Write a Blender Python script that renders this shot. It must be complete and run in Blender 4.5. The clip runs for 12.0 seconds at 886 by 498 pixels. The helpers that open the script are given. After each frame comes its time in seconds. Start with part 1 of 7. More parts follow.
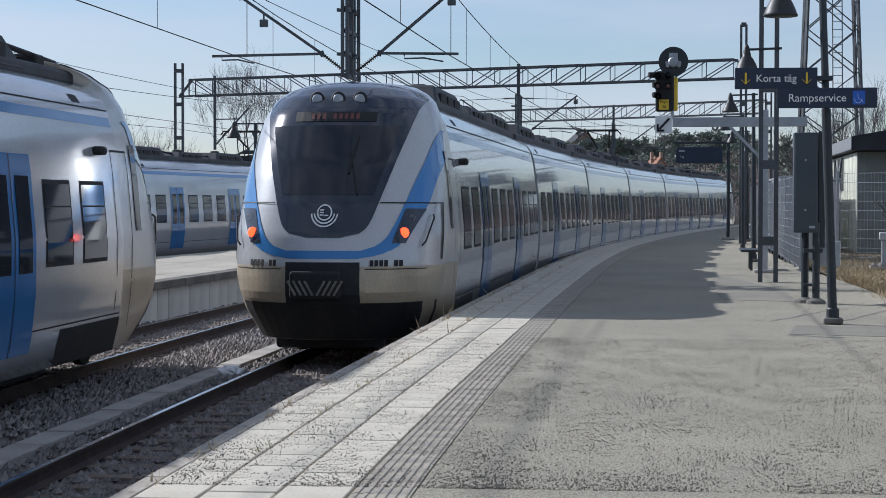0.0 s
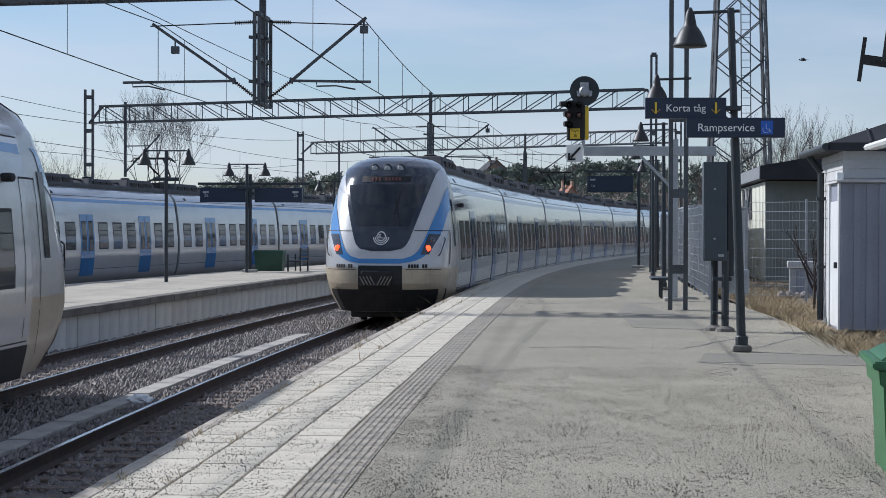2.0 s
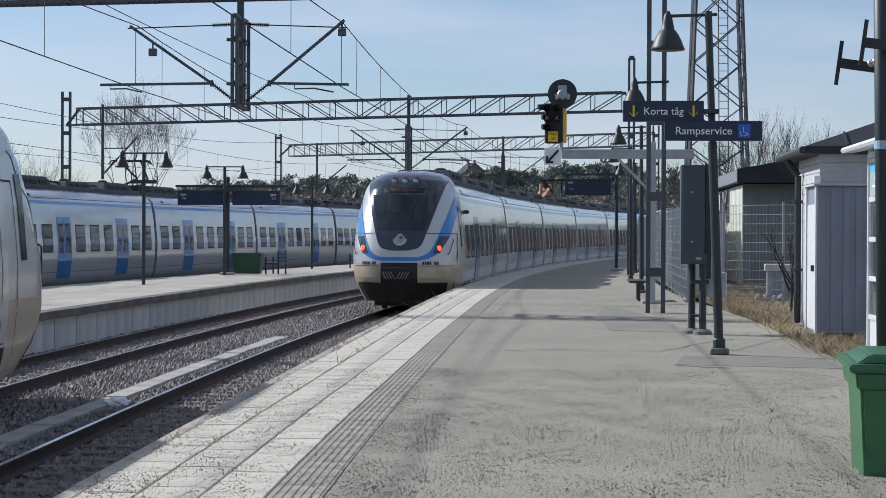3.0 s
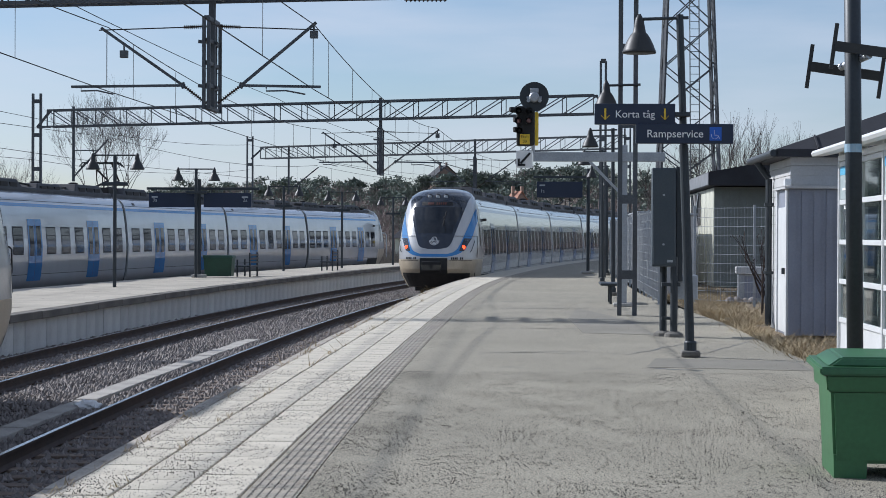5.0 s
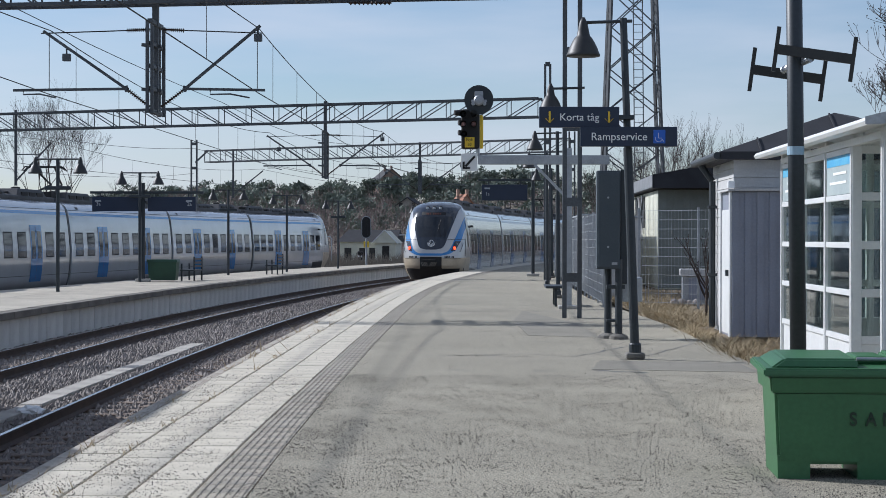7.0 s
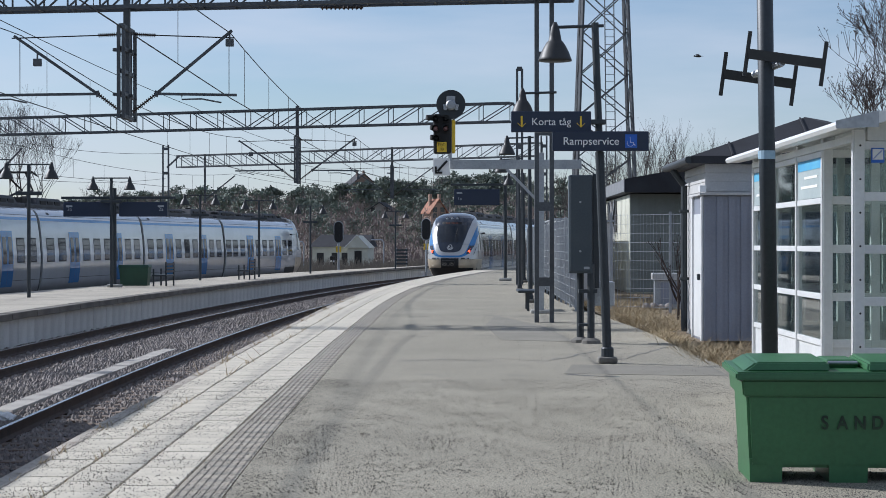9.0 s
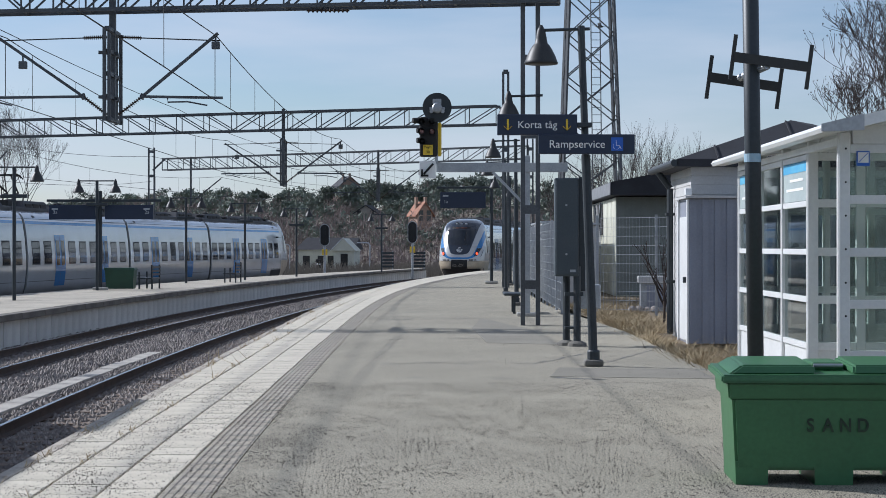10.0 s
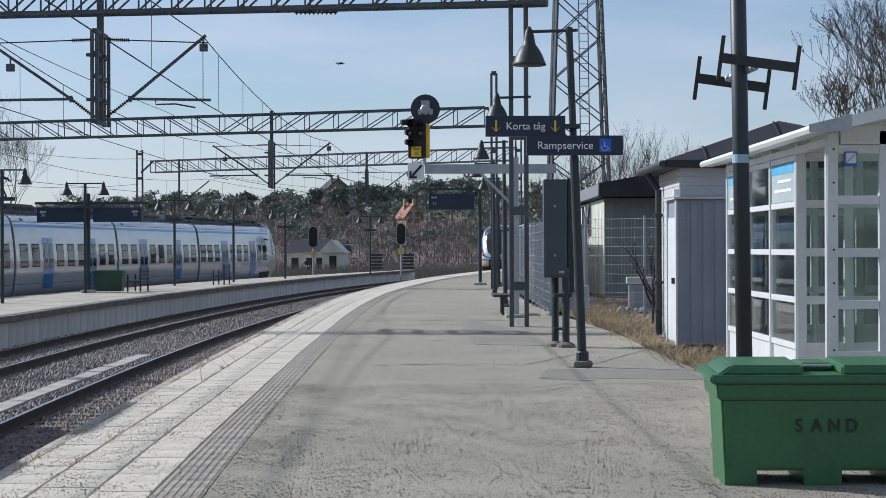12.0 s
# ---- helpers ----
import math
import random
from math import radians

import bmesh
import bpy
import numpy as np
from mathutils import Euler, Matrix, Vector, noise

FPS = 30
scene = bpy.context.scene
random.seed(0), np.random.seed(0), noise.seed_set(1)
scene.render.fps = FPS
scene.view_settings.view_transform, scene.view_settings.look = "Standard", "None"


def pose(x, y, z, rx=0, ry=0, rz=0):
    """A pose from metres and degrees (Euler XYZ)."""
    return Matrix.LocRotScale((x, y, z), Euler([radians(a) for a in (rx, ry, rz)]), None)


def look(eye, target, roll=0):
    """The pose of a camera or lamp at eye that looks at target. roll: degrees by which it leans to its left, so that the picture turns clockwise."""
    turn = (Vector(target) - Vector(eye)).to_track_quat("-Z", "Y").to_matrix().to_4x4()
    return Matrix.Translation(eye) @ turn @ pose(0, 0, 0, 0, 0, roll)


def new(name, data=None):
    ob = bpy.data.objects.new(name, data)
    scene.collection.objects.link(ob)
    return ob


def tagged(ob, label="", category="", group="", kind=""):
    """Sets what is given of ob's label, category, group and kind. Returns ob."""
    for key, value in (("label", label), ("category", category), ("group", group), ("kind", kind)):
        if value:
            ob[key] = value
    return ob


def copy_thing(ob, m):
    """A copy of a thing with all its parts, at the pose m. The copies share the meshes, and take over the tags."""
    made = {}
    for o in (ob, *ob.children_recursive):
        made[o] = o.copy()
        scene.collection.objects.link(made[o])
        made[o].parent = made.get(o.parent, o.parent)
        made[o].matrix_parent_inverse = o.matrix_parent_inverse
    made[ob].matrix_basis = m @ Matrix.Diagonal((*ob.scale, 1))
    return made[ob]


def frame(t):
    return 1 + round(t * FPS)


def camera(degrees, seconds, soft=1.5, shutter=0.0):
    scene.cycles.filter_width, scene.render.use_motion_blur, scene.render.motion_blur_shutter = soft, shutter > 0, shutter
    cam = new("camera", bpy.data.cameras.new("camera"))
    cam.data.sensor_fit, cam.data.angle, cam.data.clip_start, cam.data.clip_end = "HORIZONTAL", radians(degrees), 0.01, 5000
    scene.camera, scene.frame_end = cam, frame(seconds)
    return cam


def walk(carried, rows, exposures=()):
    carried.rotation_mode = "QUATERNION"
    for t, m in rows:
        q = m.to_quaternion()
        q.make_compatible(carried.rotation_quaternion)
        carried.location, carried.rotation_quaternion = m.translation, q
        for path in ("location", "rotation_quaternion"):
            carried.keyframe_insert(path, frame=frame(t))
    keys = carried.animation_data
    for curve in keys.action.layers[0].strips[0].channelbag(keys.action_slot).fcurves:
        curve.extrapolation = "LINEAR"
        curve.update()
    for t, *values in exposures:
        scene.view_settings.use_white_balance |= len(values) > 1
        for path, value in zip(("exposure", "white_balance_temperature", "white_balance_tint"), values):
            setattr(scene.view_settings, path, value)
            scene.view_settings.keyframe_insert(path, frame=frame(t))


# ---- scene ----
cam = camera(27.5, 12.0, soft=0.6)
EYE = Vector((0, 0, 1.62))


def aim(yaw, pitch, roll):
    """Camera pose from degrees: yaw to the right of +y, pitch up, roll."""
    a, b = radians(yaw), radians(pitch)
    way = Vector((math.sin(a) * math.cos(b), math.cos(a) * math.cos(b), math.sin(b)))
    return look(EYE, EYE + way * 10, roll)


PATH = [(0.0, -7.774, -1.482, 0.073), (0.5, -6.668, -1.085, -0.004), (1.0, -6.109, -0.899, 0.028), (1.5, -5.581, -0.716, 0.156),
        (2.0, -4.991, -0.592, 0.208), (2.5, -4.555, -0.528, 0.224), (3.0, -4.295, -0.501, 0.251), (5.0, -3.404, -0.416, 0.291),
        (5.5, -3.019, -0.448, 0.268), (6.0, -2.54, -0.415, 0.235), (6.5, -2.019, -0.35, 0.175), (7.0, -1.671, -0.309, 0.103),
        (9.0, -0.797, -0.16, -0.021), (9.5, -0.567, -0.118, 0.04), (10.0, -0.359, -0.068, -0.018), (10.5, -0.152, -0.017, -0.022),
        (11.0, 0.011, 0.001, -0.104), (11.5, 0.053, 0.002, -0.175), (12.0, 0.0, -0.018, -0.186)]
walk(cam, [(t, aim(a, b, c)) for t, a, b, c in PATH], [(0, 0.0, 5760, 12), (12, 0.0, 5760, 12)])

# ---- light ----
SUN_EL, SUN_AZ = 32.6, -65.0  # degrees; azimuth to the right of +y
world = bpy.data.worlds.new("world")
scene.world = world
world.use_nodes = True
wn = world.node_tree.nodes
sky = wn.new("ShaderNodeTexSky")
sky.sky_type, sky.sun_disc = "NISHITA", False
sky.sun_elevation, sky.sun_rotation = radians(SUN_EL), radians(SUN_AZ)
sky.air_density, sky.dust_density, sky.ozone_density = 1.0, 0.4, 3.0
# thin drifting cloud over the clear sky
wtc = wn.new("ShaderNodeTexCoord")
wmap = wn.new("ShaderNodeMapping")
wmap.inputs["Scale"].default_value = (1.5, 1.5, 9.0)
wno = wn.new("ShaderNodeTexNoise")
wno.inputs["Scale"].default_value, wno.inputs["Detail"].default_value = 2.6, 7
wra = wn.new("ShaderNodeValToRGB")
wra.color_ramp.elements[0].position, wra.color_ramp.elements[1].position = 0.36, 0.74
wra.color_ramp.elements[0].color = (0.12, 0.12, 0.12, 1)
wra.color_ramp.elements[1].color = (0.75, 0.75, 0.75, 1)
wmix = wn.new("ShaderNodeMixRGB")
wmix.inputs["Color2"].default_value = (7.2, 7.4, 7.8, 1)
wl = world.node_tree.links
wl.new(wtc.outputs["Generated"], wmap.inputs["Vector"])
wl.new(wmap.outputs["Vector"], wno.inputs["Vector"])
wl.new(wno.outputs["Fac"], wra.inputs["Fac"])
wl.new(wra.outputs["Color"], wmix.inputs["Fac"])
wl.new(sky.outputs["Color"], wmix.inputs["Color1"])
wl.new(wmix.outputs["Color"], wn["Background"].inputs["Color"])
wn["Background"].inputs["Strength"].default_value = 0.094

sun_data = bpy.data.lights.new("sun", "SUN")
sun_data.energy, sun_data.angle, sun_data.color = 4.8, radians(0.6), (1.0, 0.95, 0.88)
sun = new("sun", sun_data)
sa, se = radians(SUN_AZ), radians(SUN_EL)
SUN_WAY = Vector((math.sin(sa) * math.cos(se), math.cos(sa) * math.cos(se), math.sin(se)))
sun.matrix_world = look(SUN_WAY * 100, (0, 0, 0))
scene.view_settings.exposure = 0.0

# ---- materials ----


def material(name, color, rough=0.6, metal=0.0, color2=None, scale=3.0, fine=40.0, fine_amount=0.12, bump=0.0, bump_scale=60.0,
             spots=None, spot_scale=8.0, spot_at=0.66, coat=0.0, vary=0.0, specks=None):
    """Principled surface: a second colour in large soft patches, fine grain, relief, and optional stains."""
    m = bpy.data.materials.new(name)
    m.use_nodes = True
    n, l = m.node_tree.nodes, m.node_tree.links
    b = n["Principled BSDF"]
    b.inputs["Roughness"].default_value, b.inputs["Metallic"].default_value = rough, metal
    if coat:
        b.inputs["Coat Weight"].default_value, b.inputs["Coat Roughness"].default_value = coat, 0.06
    tc = n.new("ShaderNodeTexCoord")
    c1 = (*color, 1)
    c2 = (*(color2 or [v * 0.8 for v in color]), 1)

    def noise_node(sc, detail=5):
        q = n.new("ShaderNodeTexNoise")
        q.inputs["Scale"].default_value, q.inputs["Detail"].default_value = sc, detail
        l.new(tc.outputs["Object"], q.inputs["Vector"])
        return q

    big = noise_node(scale)
    ramp = n.new("ShaderNodeValToRGB")
    ramp.color_ramp.elements[0].position, ramp.color_ramp.elements[1].position = 0.35, 0.65
    ramp.color_ramp.elements[0].color, ramp.color_ramp.elements[1].color = c1, c2
    l.new(big.outputs["Fac"], ramp.inputs["Fac"])
    out = ramp.outputs["Color"]
    if fine_amount:
        fn = noise_node(fine, 3)
        mr = n.new("ShaderNodeMapRange")
        mr.inputs["From Min"].default_value, mr.inputs["From Max"].default_value = 0.3, 0.7
        mr.inputs["To Min"].default_value, mr.inputs["To Max"].default_value = 1 - fine_amount, 1 + fine_amount
        l.new(fn.outputs["Fac"], mr.inputs["Value"])
        mx = n.new("ShaderNodeVectorMath")
        mx.operation = "SCALE"
        l.new(out, mx.inputs[0])
        l.new(mr.outputs["Result"], mx.inputs["Scale"])
        out = mx.outputs["Vector"]
    if spots:
        sp = noise_node(spot_scale, 6)
        sr = n.new("ShaderNodeValToRGB")
        sr.color_ramp.elements[0].position, sr.color_ramp.elements[1].position = spot_at, spot_at + 0.07
        l.new(sp.outputs["Fac"], sr.inputs["Fac"])
        mix = n.new("ShaderNodeMixRGB")
        mix.inputs["Color2"].default_value = (*spots, 1)
        l.new(sr.outputs["Color"], mix.inputs["Fac"])
        l.new(out, mix.inputs["Color1"])
        out = mix.outputs["Color"]
    if specks:   # fine dark stones in the surface: colour, size, threshold
        for sc, at in ((specks[1], specks[2]), (specks[1] * 1.9, specks[2] - 0.02)):
            sn = noise_node(sc, 1)
            sp = n.new("ShaderNodeValToRGB")
            sp.color_ramp.elements[0].position, sp.color_ramp.elements[1].position = at, at + 0.05
            l.new(sn.outputs["Fac"], sp.inputs["Fac"])
            sm = n.new("ShaderNodeMixRGB")
            sm.inputs["Color2"].default_value = (*specks[0], 1)
            l.new(sp.outputs["Color"], sm.inputs["Fac"])
            l.new(out, sm.inputs["Color1"])
            out = sm.outputs["Color"]
    if vary:
        oi = n.new("ShaderNodeObjectInfo")
        gi = n.new("ShaderNodeNewGeometry")
        ad = n.new("ShaderNodeMath")
        ad.operation = "ADD"
        l.new(oi.outputs["Random"], ad.inputs[0])
        l.new(gi.outputs["Random Per Island"], ad.inputs[1])
        vr = n.new("ShaderNodeMapRange")
        vr.inputs["From Max"].default_value = 2.0
        vr.inputs["To Min"].default_value, vr.inputs["To Max"].default_value = 1 - vary, 1 + vary
        l.new(ad.outputs["Value"], vr.inputs["Value"])
        vx = n.new("ShaderNodeVectorMath")
        vx.operation = "SCALE"
        l.new(out, vx.inputs[0])
        l.new(vr.outputs["Result"], vx.inputs["Scale"])
        out = vx.outputs["Vector"]
    l.new(out, b.inputs["Base Color"])
    if bump:
        bn = noise_node(bump_scale, 4)
        bp = n.new("ShaderNodeBump")
        bp.inputs["Strength"].default_value, bp.inputs["Distance"].default_value = bump, 0.01
        l.new(bn.outputs["Fac"], bp.inputs["Height"])
        l.new(bp.outputs["Normal"], b.inputs["Normal"])
    return m


def glow(name, color, strength):
    m = bpy.data.materials.new(name)
    m.use_nodes = True
    b = m.node_tree.nodes["Principled BSDF"]
    b.inputs["Base Color"].default_value = (*color, 1)
    b.inputs["Emission Color"].default_value = (*color, 1)
    b.inputs["Emission Strength"].default_value = strength
    return m


def glass_material(name, tint=(0.9, 0.95, 0.95), rough=0.02):
    m = bpy.data.materials.new(name)
    m.use_nodes = True
    n, l = m.node_tree.nodes, m.node_tree.links
    g = n.new("ShaderNodeBsdfGlossy")
    g.inputs["Roughness"].default_value = rough
    t = n.new("ShaderNodeBsdfTransparent")
    t.inputs["Color"].default_value = (*tint, 1)
    f = n.new("ShaderNodeLayerWeight")
    p = n.new("ShaderNodeMath")
    p.operation = "POWER"
    p.inputs[1].default_value = 4.0
    q = n.new("ShaderNodeMapRange")
    q.inputs["To Min"].default_value, q.inputs["To Max"].default_value = 0.05, 0.9
    x = n.new("ShaderNodeMixShader")
    l.new(f.outputs["Facing"], p.inputs[0])
    l.new(p.outputs["Value"], q.inputs["Value"])
    l.new(q.outputs["Result"], x.inputs["Fac"])
    l.new(t.outputs["BSDF"], x.inputs[1])
    l.new(g.outputs["BSDF"], x.inputs[2])
    l.new(x.outputs["Shader"], n["Material Output"].inputs["Surface"])
    return m


ASPHALT = material("asphalt", (0.352, 0.322, 0.246), 0.92, 0, (0.292, 0.268, 0.204), 0.45, 75, 0.75, 0.5, 90, (0.22, 0.205, 0.168), 0.7, 0.66, specks=((0.13, 0.118, 0.095), 42, 0.605))
TILE = material("pale concrete tile", (0.60, 0.55, 0.445), 0.85, 0, (0.52, 0.475, 0.38), 2.0, 45, 0.1, 0.2, 90, (0.33, 0.3, 0.245), 6, 0.69, vary=0.1, specks=((0.2, 0.18, 0.15), 30, 0.74))
TACTILE = material("ribbed tactile slab", (0.39, 0.345, 0.27), 0.9, 0, (0.26, 0.24, 0.2), 2.5, 50, 0.15, 0.3, 80, vary=0.1)
KERB = material("weathered edge stone", (0.46, 0.415, 0.345), 0.9, 0, (0.34, 0.3, 0.245), 3, 40, 0.2, 0.4, 50, (0.13, 0.1, 0.07), 5, 0.62, vary=0.1)
JOINT = material("joint sand", (0.16, 0.14, 0.11), 0.95, 0, (0.1, 0.085, 0.06), 4, 60, 0.2)
CONCRETE = material("wall concrete", (0.45, 0.44, 0.41), 0.85, 0, (0.35, 0.34, 0.315), 1.2, 30, 0.15, 0.25, 40, (0.15, 0.14, 0.12), 2.5, 0.66, vary=0.12)
# Island wall panels: bounce light is put into a colour brighter than CONCRETE.
WALLPANEL = material("bounce-brightened wall panel", (0.72, 0.70, 0.65), 0.85, 0, (0.60, 0.58, 0.535), 1.2, 30, 0.15, 0.25, 40, (0.22, 0.2, 0.17), 2.2, 0.66, vary=0.15)
BINDARK = material("dark green bin plastic", (0.02, 0.07, 0.04), 0.5, 0, (0.016, 0.055, 0.03), 2, 30, 0.08)
FOOTING = material("dirty footing concrete", (0.21, 0.2, 0.175), 0.9, 0, (0.14, 0.132, 0.115), 4, 40, 0.2, 0.3, 50)
ISLETOP = material("worn island paving", (0.47, 0.43, 0.35), 0.9, 0, (0.37, 0.335, 0.27), 0.7, 40, 0.2, 0.3, 60, (0.16, 0.145, 0.12), 1.6, 0.64)
COPING = material("dark brown coping", (0.17, 0.155, 0.13), 0.9, 0, (0.11, 0.1, 0.085), 1.5, 40, 0.2, 0.3, 50)
GRIT = material("dark grit", (0.06, 0.055, 0.048), 0.9, 0, (0.14, 0.13, 0.11), 30, 60, 0.2, vary=0.4)
BALLAST = material("ballast", (0.15, 0.13, 0.115), 0.95, 0, (0.09, 0.078, 0.07), 1.5, 25, 0.35, 1.0, 24)
STONE = material("crushed stone", (0.31, 0.28, 0.255), 0.9, 0, (0.17, 0.148, 0.135), 2.5, 30, 0.2, vary=0.45)
RUST = material("rusty rail web", (0.07, 0.045, 0.032), 0.8, 0.1, (0.045, 0.03, 0.024), 4, 60, 0.25, 0.2, 90)
RAILTOP = material("polished rail head", (0.62, 0.62, 0.64), 0.22, 1.0, (0.5, 0.5, 0.52), 5, 50, 0.08)
SLEEPER = material("sleeper", (0.22, 0.17, 0.13), 0.9, 0, (0.14, 0.105, 0.08), 3, 30, 0.2, 0.4, 40, vary=0.25)
TROUGH = material("cable trough lid", (0.42, 0.395, 0.35), 0.9, 0, (0.33, 0.305, 0.27), 3, 40, 0.15, 0.3, 60, vary=0.12)
NOSEPAINT = material("silver-white cab paint", (0.54, 0.545, 0.54), 0.26, 0.2, (0.50, 0.50, 0.485), 0.9, 20, 0.04, coat=0.4)
SILVER = material("silver train paint", (0.60, 0.615, 0.625), 0.2, 0.25, (0.55, 0.56, 0.56), 0.8, 20, 0.04, coat=0.8)
BEIGE = material("dusty cream train paint", (0.50, 0.42, 0.30), 0.4, 0.1, (0.40, 0.33, 0.235), 1.5, 25, 0.08, coat=0.3)
BLUE = material("blue train paint", (0.045, 0.215, 0.5), 0.22, 0.1, (0.04, 0.19, 0.45), 1.0, 30, 0.05, coat=0.5)
# Black cab mask; its blue cast puts a reflection into the colour.
MASK = material("black mask with reflected blue", (0.018, 0.025, 0.038), 0.12, 0, (0.022, 0.029, 0.042), 2, 30, 0.1, coat=0.6)
ROOFDARK = material("dark train roof", (0.06, 0.062, 0.066), 0.6, 0.2, (0.04, 0.04, 0.045), 1.5, 20, 0.15)
UNDER = material("underframe", (0.03, 0.028, 0.026), 0.7, 0.2, (0.02, 0.02, 0.02), 3, 20, 0.2)
TRAINGLASS = material("tinted window glass", (0.02, 0.024, 0.03), 0.06, 0, (0.03, 0.034, 0.04), 1.2, 8, 0.1)
RUBBER = material("black rubber", (0.015, 0.015, 0.016), 0.7, 0, (0.02, 0.02, 0.02), 4, 40, 0.1)
GALV = material("galvanised steel", (0.42, 0.44, 0.46), 0.5, 0.6, (0.34, 0.36, 0.38), 3, 30, 0.1, 0.05)
CABINET = material("slate painted cabinet steel", (0.05, 0.066, 0.078), 0.5, 0.1, (0.06, 0.075, 0.086), 2, 40, 0.1)
PAINTSTEEL = material("dark blue-black painted steel", (0.026, 0.034, 0.04), 0.5, 0.1, (0.035, 0.043, 0.049), 2.5, 40, 0.12, 0.05)
GANTRY = material("weathered gantry steel", (0.11, 0.12, 0.13), 0.6, 0.5, (0.08, 0.085, 0.09), 2, 30, 0.15)
LAMPGREY = material("lamp enamel", (0.026, 0.027, 0.027), 0.5, 0.1, (0.035, 0.036, 0.035), 3, 40, 0.1)
SIGNBLUE = material("sign dark blue", (0.008, 0.018, 0.045), 0.4, 0, (0.01, 0.02, 0.05), 2, 30, 0.05)
SIGNWHITE = material("sign white", (0.85, 0.85, 0.83), 0.5, 0, (0.8, 0.8, 0.78), 3, 30, 0.03)
SIGNYELLOW = material("sign yellow", (0.80, 0.55, 0.03), 0.5, 0, (0.74, 0.5, 0.03), 3, 30, 0.05)
ICONBLUE = material("icon blue", (0.02, 0.13, 0.55), 0.4, 0, (0.02, 0.11, 0.5), 3, 30, 0.05)
BINGREEN = material("green bin plastic", (0.042, 0.15, 0.057), 0.42, 0, (0.034, 0.122, 0.047), 1.5, 30, 0.08, 0.05, 60, (0.1, 0.2, 0.09), 5, 0.7)
BINLETTER = material("stencil green-black", (0.006, 0.018, 0.008), 0.6, 0, (0.02, 0.05, 0.02), 6, 30, 0.2)
SHEDWHITE = material("white painted cladding", (0.52, 0.52, 0.51), 0.6, 0, (0.45, 0.45, 0.44), 1.5, 30, 0.06, 0.05, 40)
# Ribbed annex sheet: blue-grey carries the front's shade, the trim stays white.
RIBBED = material("shade-toned ribbed sheet", (0.27, 0.29, 0.345), 0.5, 0.1, (0.235, 0.25, 0.295), 1.5, 30, 0.06, 0.05, 40)
# Darker than CREAM: the gable's shade is put into this board colour.
GABLESHADE = material("shaded gable boards", (0.20, 0.225, 0.21), 0.75, 0, (0.165, 0.185, 0.172), 1.5, 30, 0.08, 0.1, vary=0.08)
CREAM = material("cream board cladding", (0.60, 0.60, 0.50), 0.7, 0, (0.52, 0.52, 0.43), 1.5, 30, 0.08, 0.1)
ROOFFELT = material("black roofing felt", (0.02, 0.021, 0.026), 0.8, 0, (0.028, 0.03, 0.036), 2, 40, 0.15, 0.1)
SHELTERWHITE = material("white aluminium frame", (0.72, 0.73, 0.72), 0.4, 0.1, (0.66, 0.67, 0.66), 2, 30, 0.04)
REED = material("grey-brown reeds", (0.30, 0.26, 0.205), 0.95, 0, (0.22, 0.19, 0.15), 1.5, 30, 0.2, vary=0.3)
GRASS = material("dry grass", (0.50, 0.405, 0.255), 0.95, 0, (0.34, 0.265, 0.155), 1.5, 30, 0.3, 0.6, 30, vary=0.3)
SOIL = material("brown verge soil", (0.24, 0.185, 0.12), 0.95, 0, (0.15, 0.115, 0.07), 1.2, 20, 0.3, 0.8, 20)
BARK = material("bark", (0.085, 0.065, 0.052), 0.9, 0, (0.06, 0.045, 0.036), 6, 40, 0.25, 0.4, 40)
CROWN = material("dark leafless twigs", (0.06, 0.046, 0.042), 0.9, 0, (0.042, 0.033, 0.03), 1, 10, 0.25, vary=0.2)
# Needles, bare twigs and hill scrub: pale tones put distance haze into the colour.
PINE = material("haze-lifted pine needles", (0.13, 0.155, 0.125), 0.85, 0, (0.105, 0.128, 0.1), 2, 10, 0.25, vary=0.4)
TWIG = material("haze-lifted brown twigs", (0.19, 0.148, 0.135), 0.9, 0, (0.14, 0.112, 0.105), 1, 10, 0.25, vary=0.35)
HILL = material("haze-lifted hillside scrub", (0.22, 0.185, 0.14), 0.95, 0, (0.15, 0.14, 0.10), 0.06, 1.5, 0.35)
# Shelter panes: the dimmed tint stands in for their dull grey-green reflections.
DIMGLASS = glass_material("dimmed shelter glass", (0.78, 0.84, 0.82), 0.03)
LENS = glass_material("lamp lens", (0.95, 0.95, 0.95))
PINKLENS = material("pale pink signal lens", (0.55, 0.33, 0.3), 0.25, 0, (0.5, 0.28, 0.26), 6, 30, 0.05)
CHEVRON = material("worn chevron paint", (0.26, 0.23, 0.18), 0.7, 0, (0.16, 0.145, 0.115), 9, 40, 0.2)
TAIL = glow("red tail light", (1.0, 0.055, 0.012), 4.0)
AMBERLED = glow("display diodes", (0.14, 0.045, 0.035), 0.05)

# ---- building blocks ----
R, CX, CY = 597.0, 593.15, 39.8  # the platform edge is an arc about (CX, CY)


def arc(s, o, z=0.0):
    """A point s metres along the platform edge and o metres to its track side."""
    a = s / R
    return Vector((CX - (R + o) * math.cos(a), CY + (R + o) * math.sin(a), z))


def arc_pose(s, o, z=0.0):
    """Pose on the arc with +y along the track."""
    p = arc(s, o, z)
    return pose(p.x, p.y, p.z, 0, 0, -math.degrees(s / R))


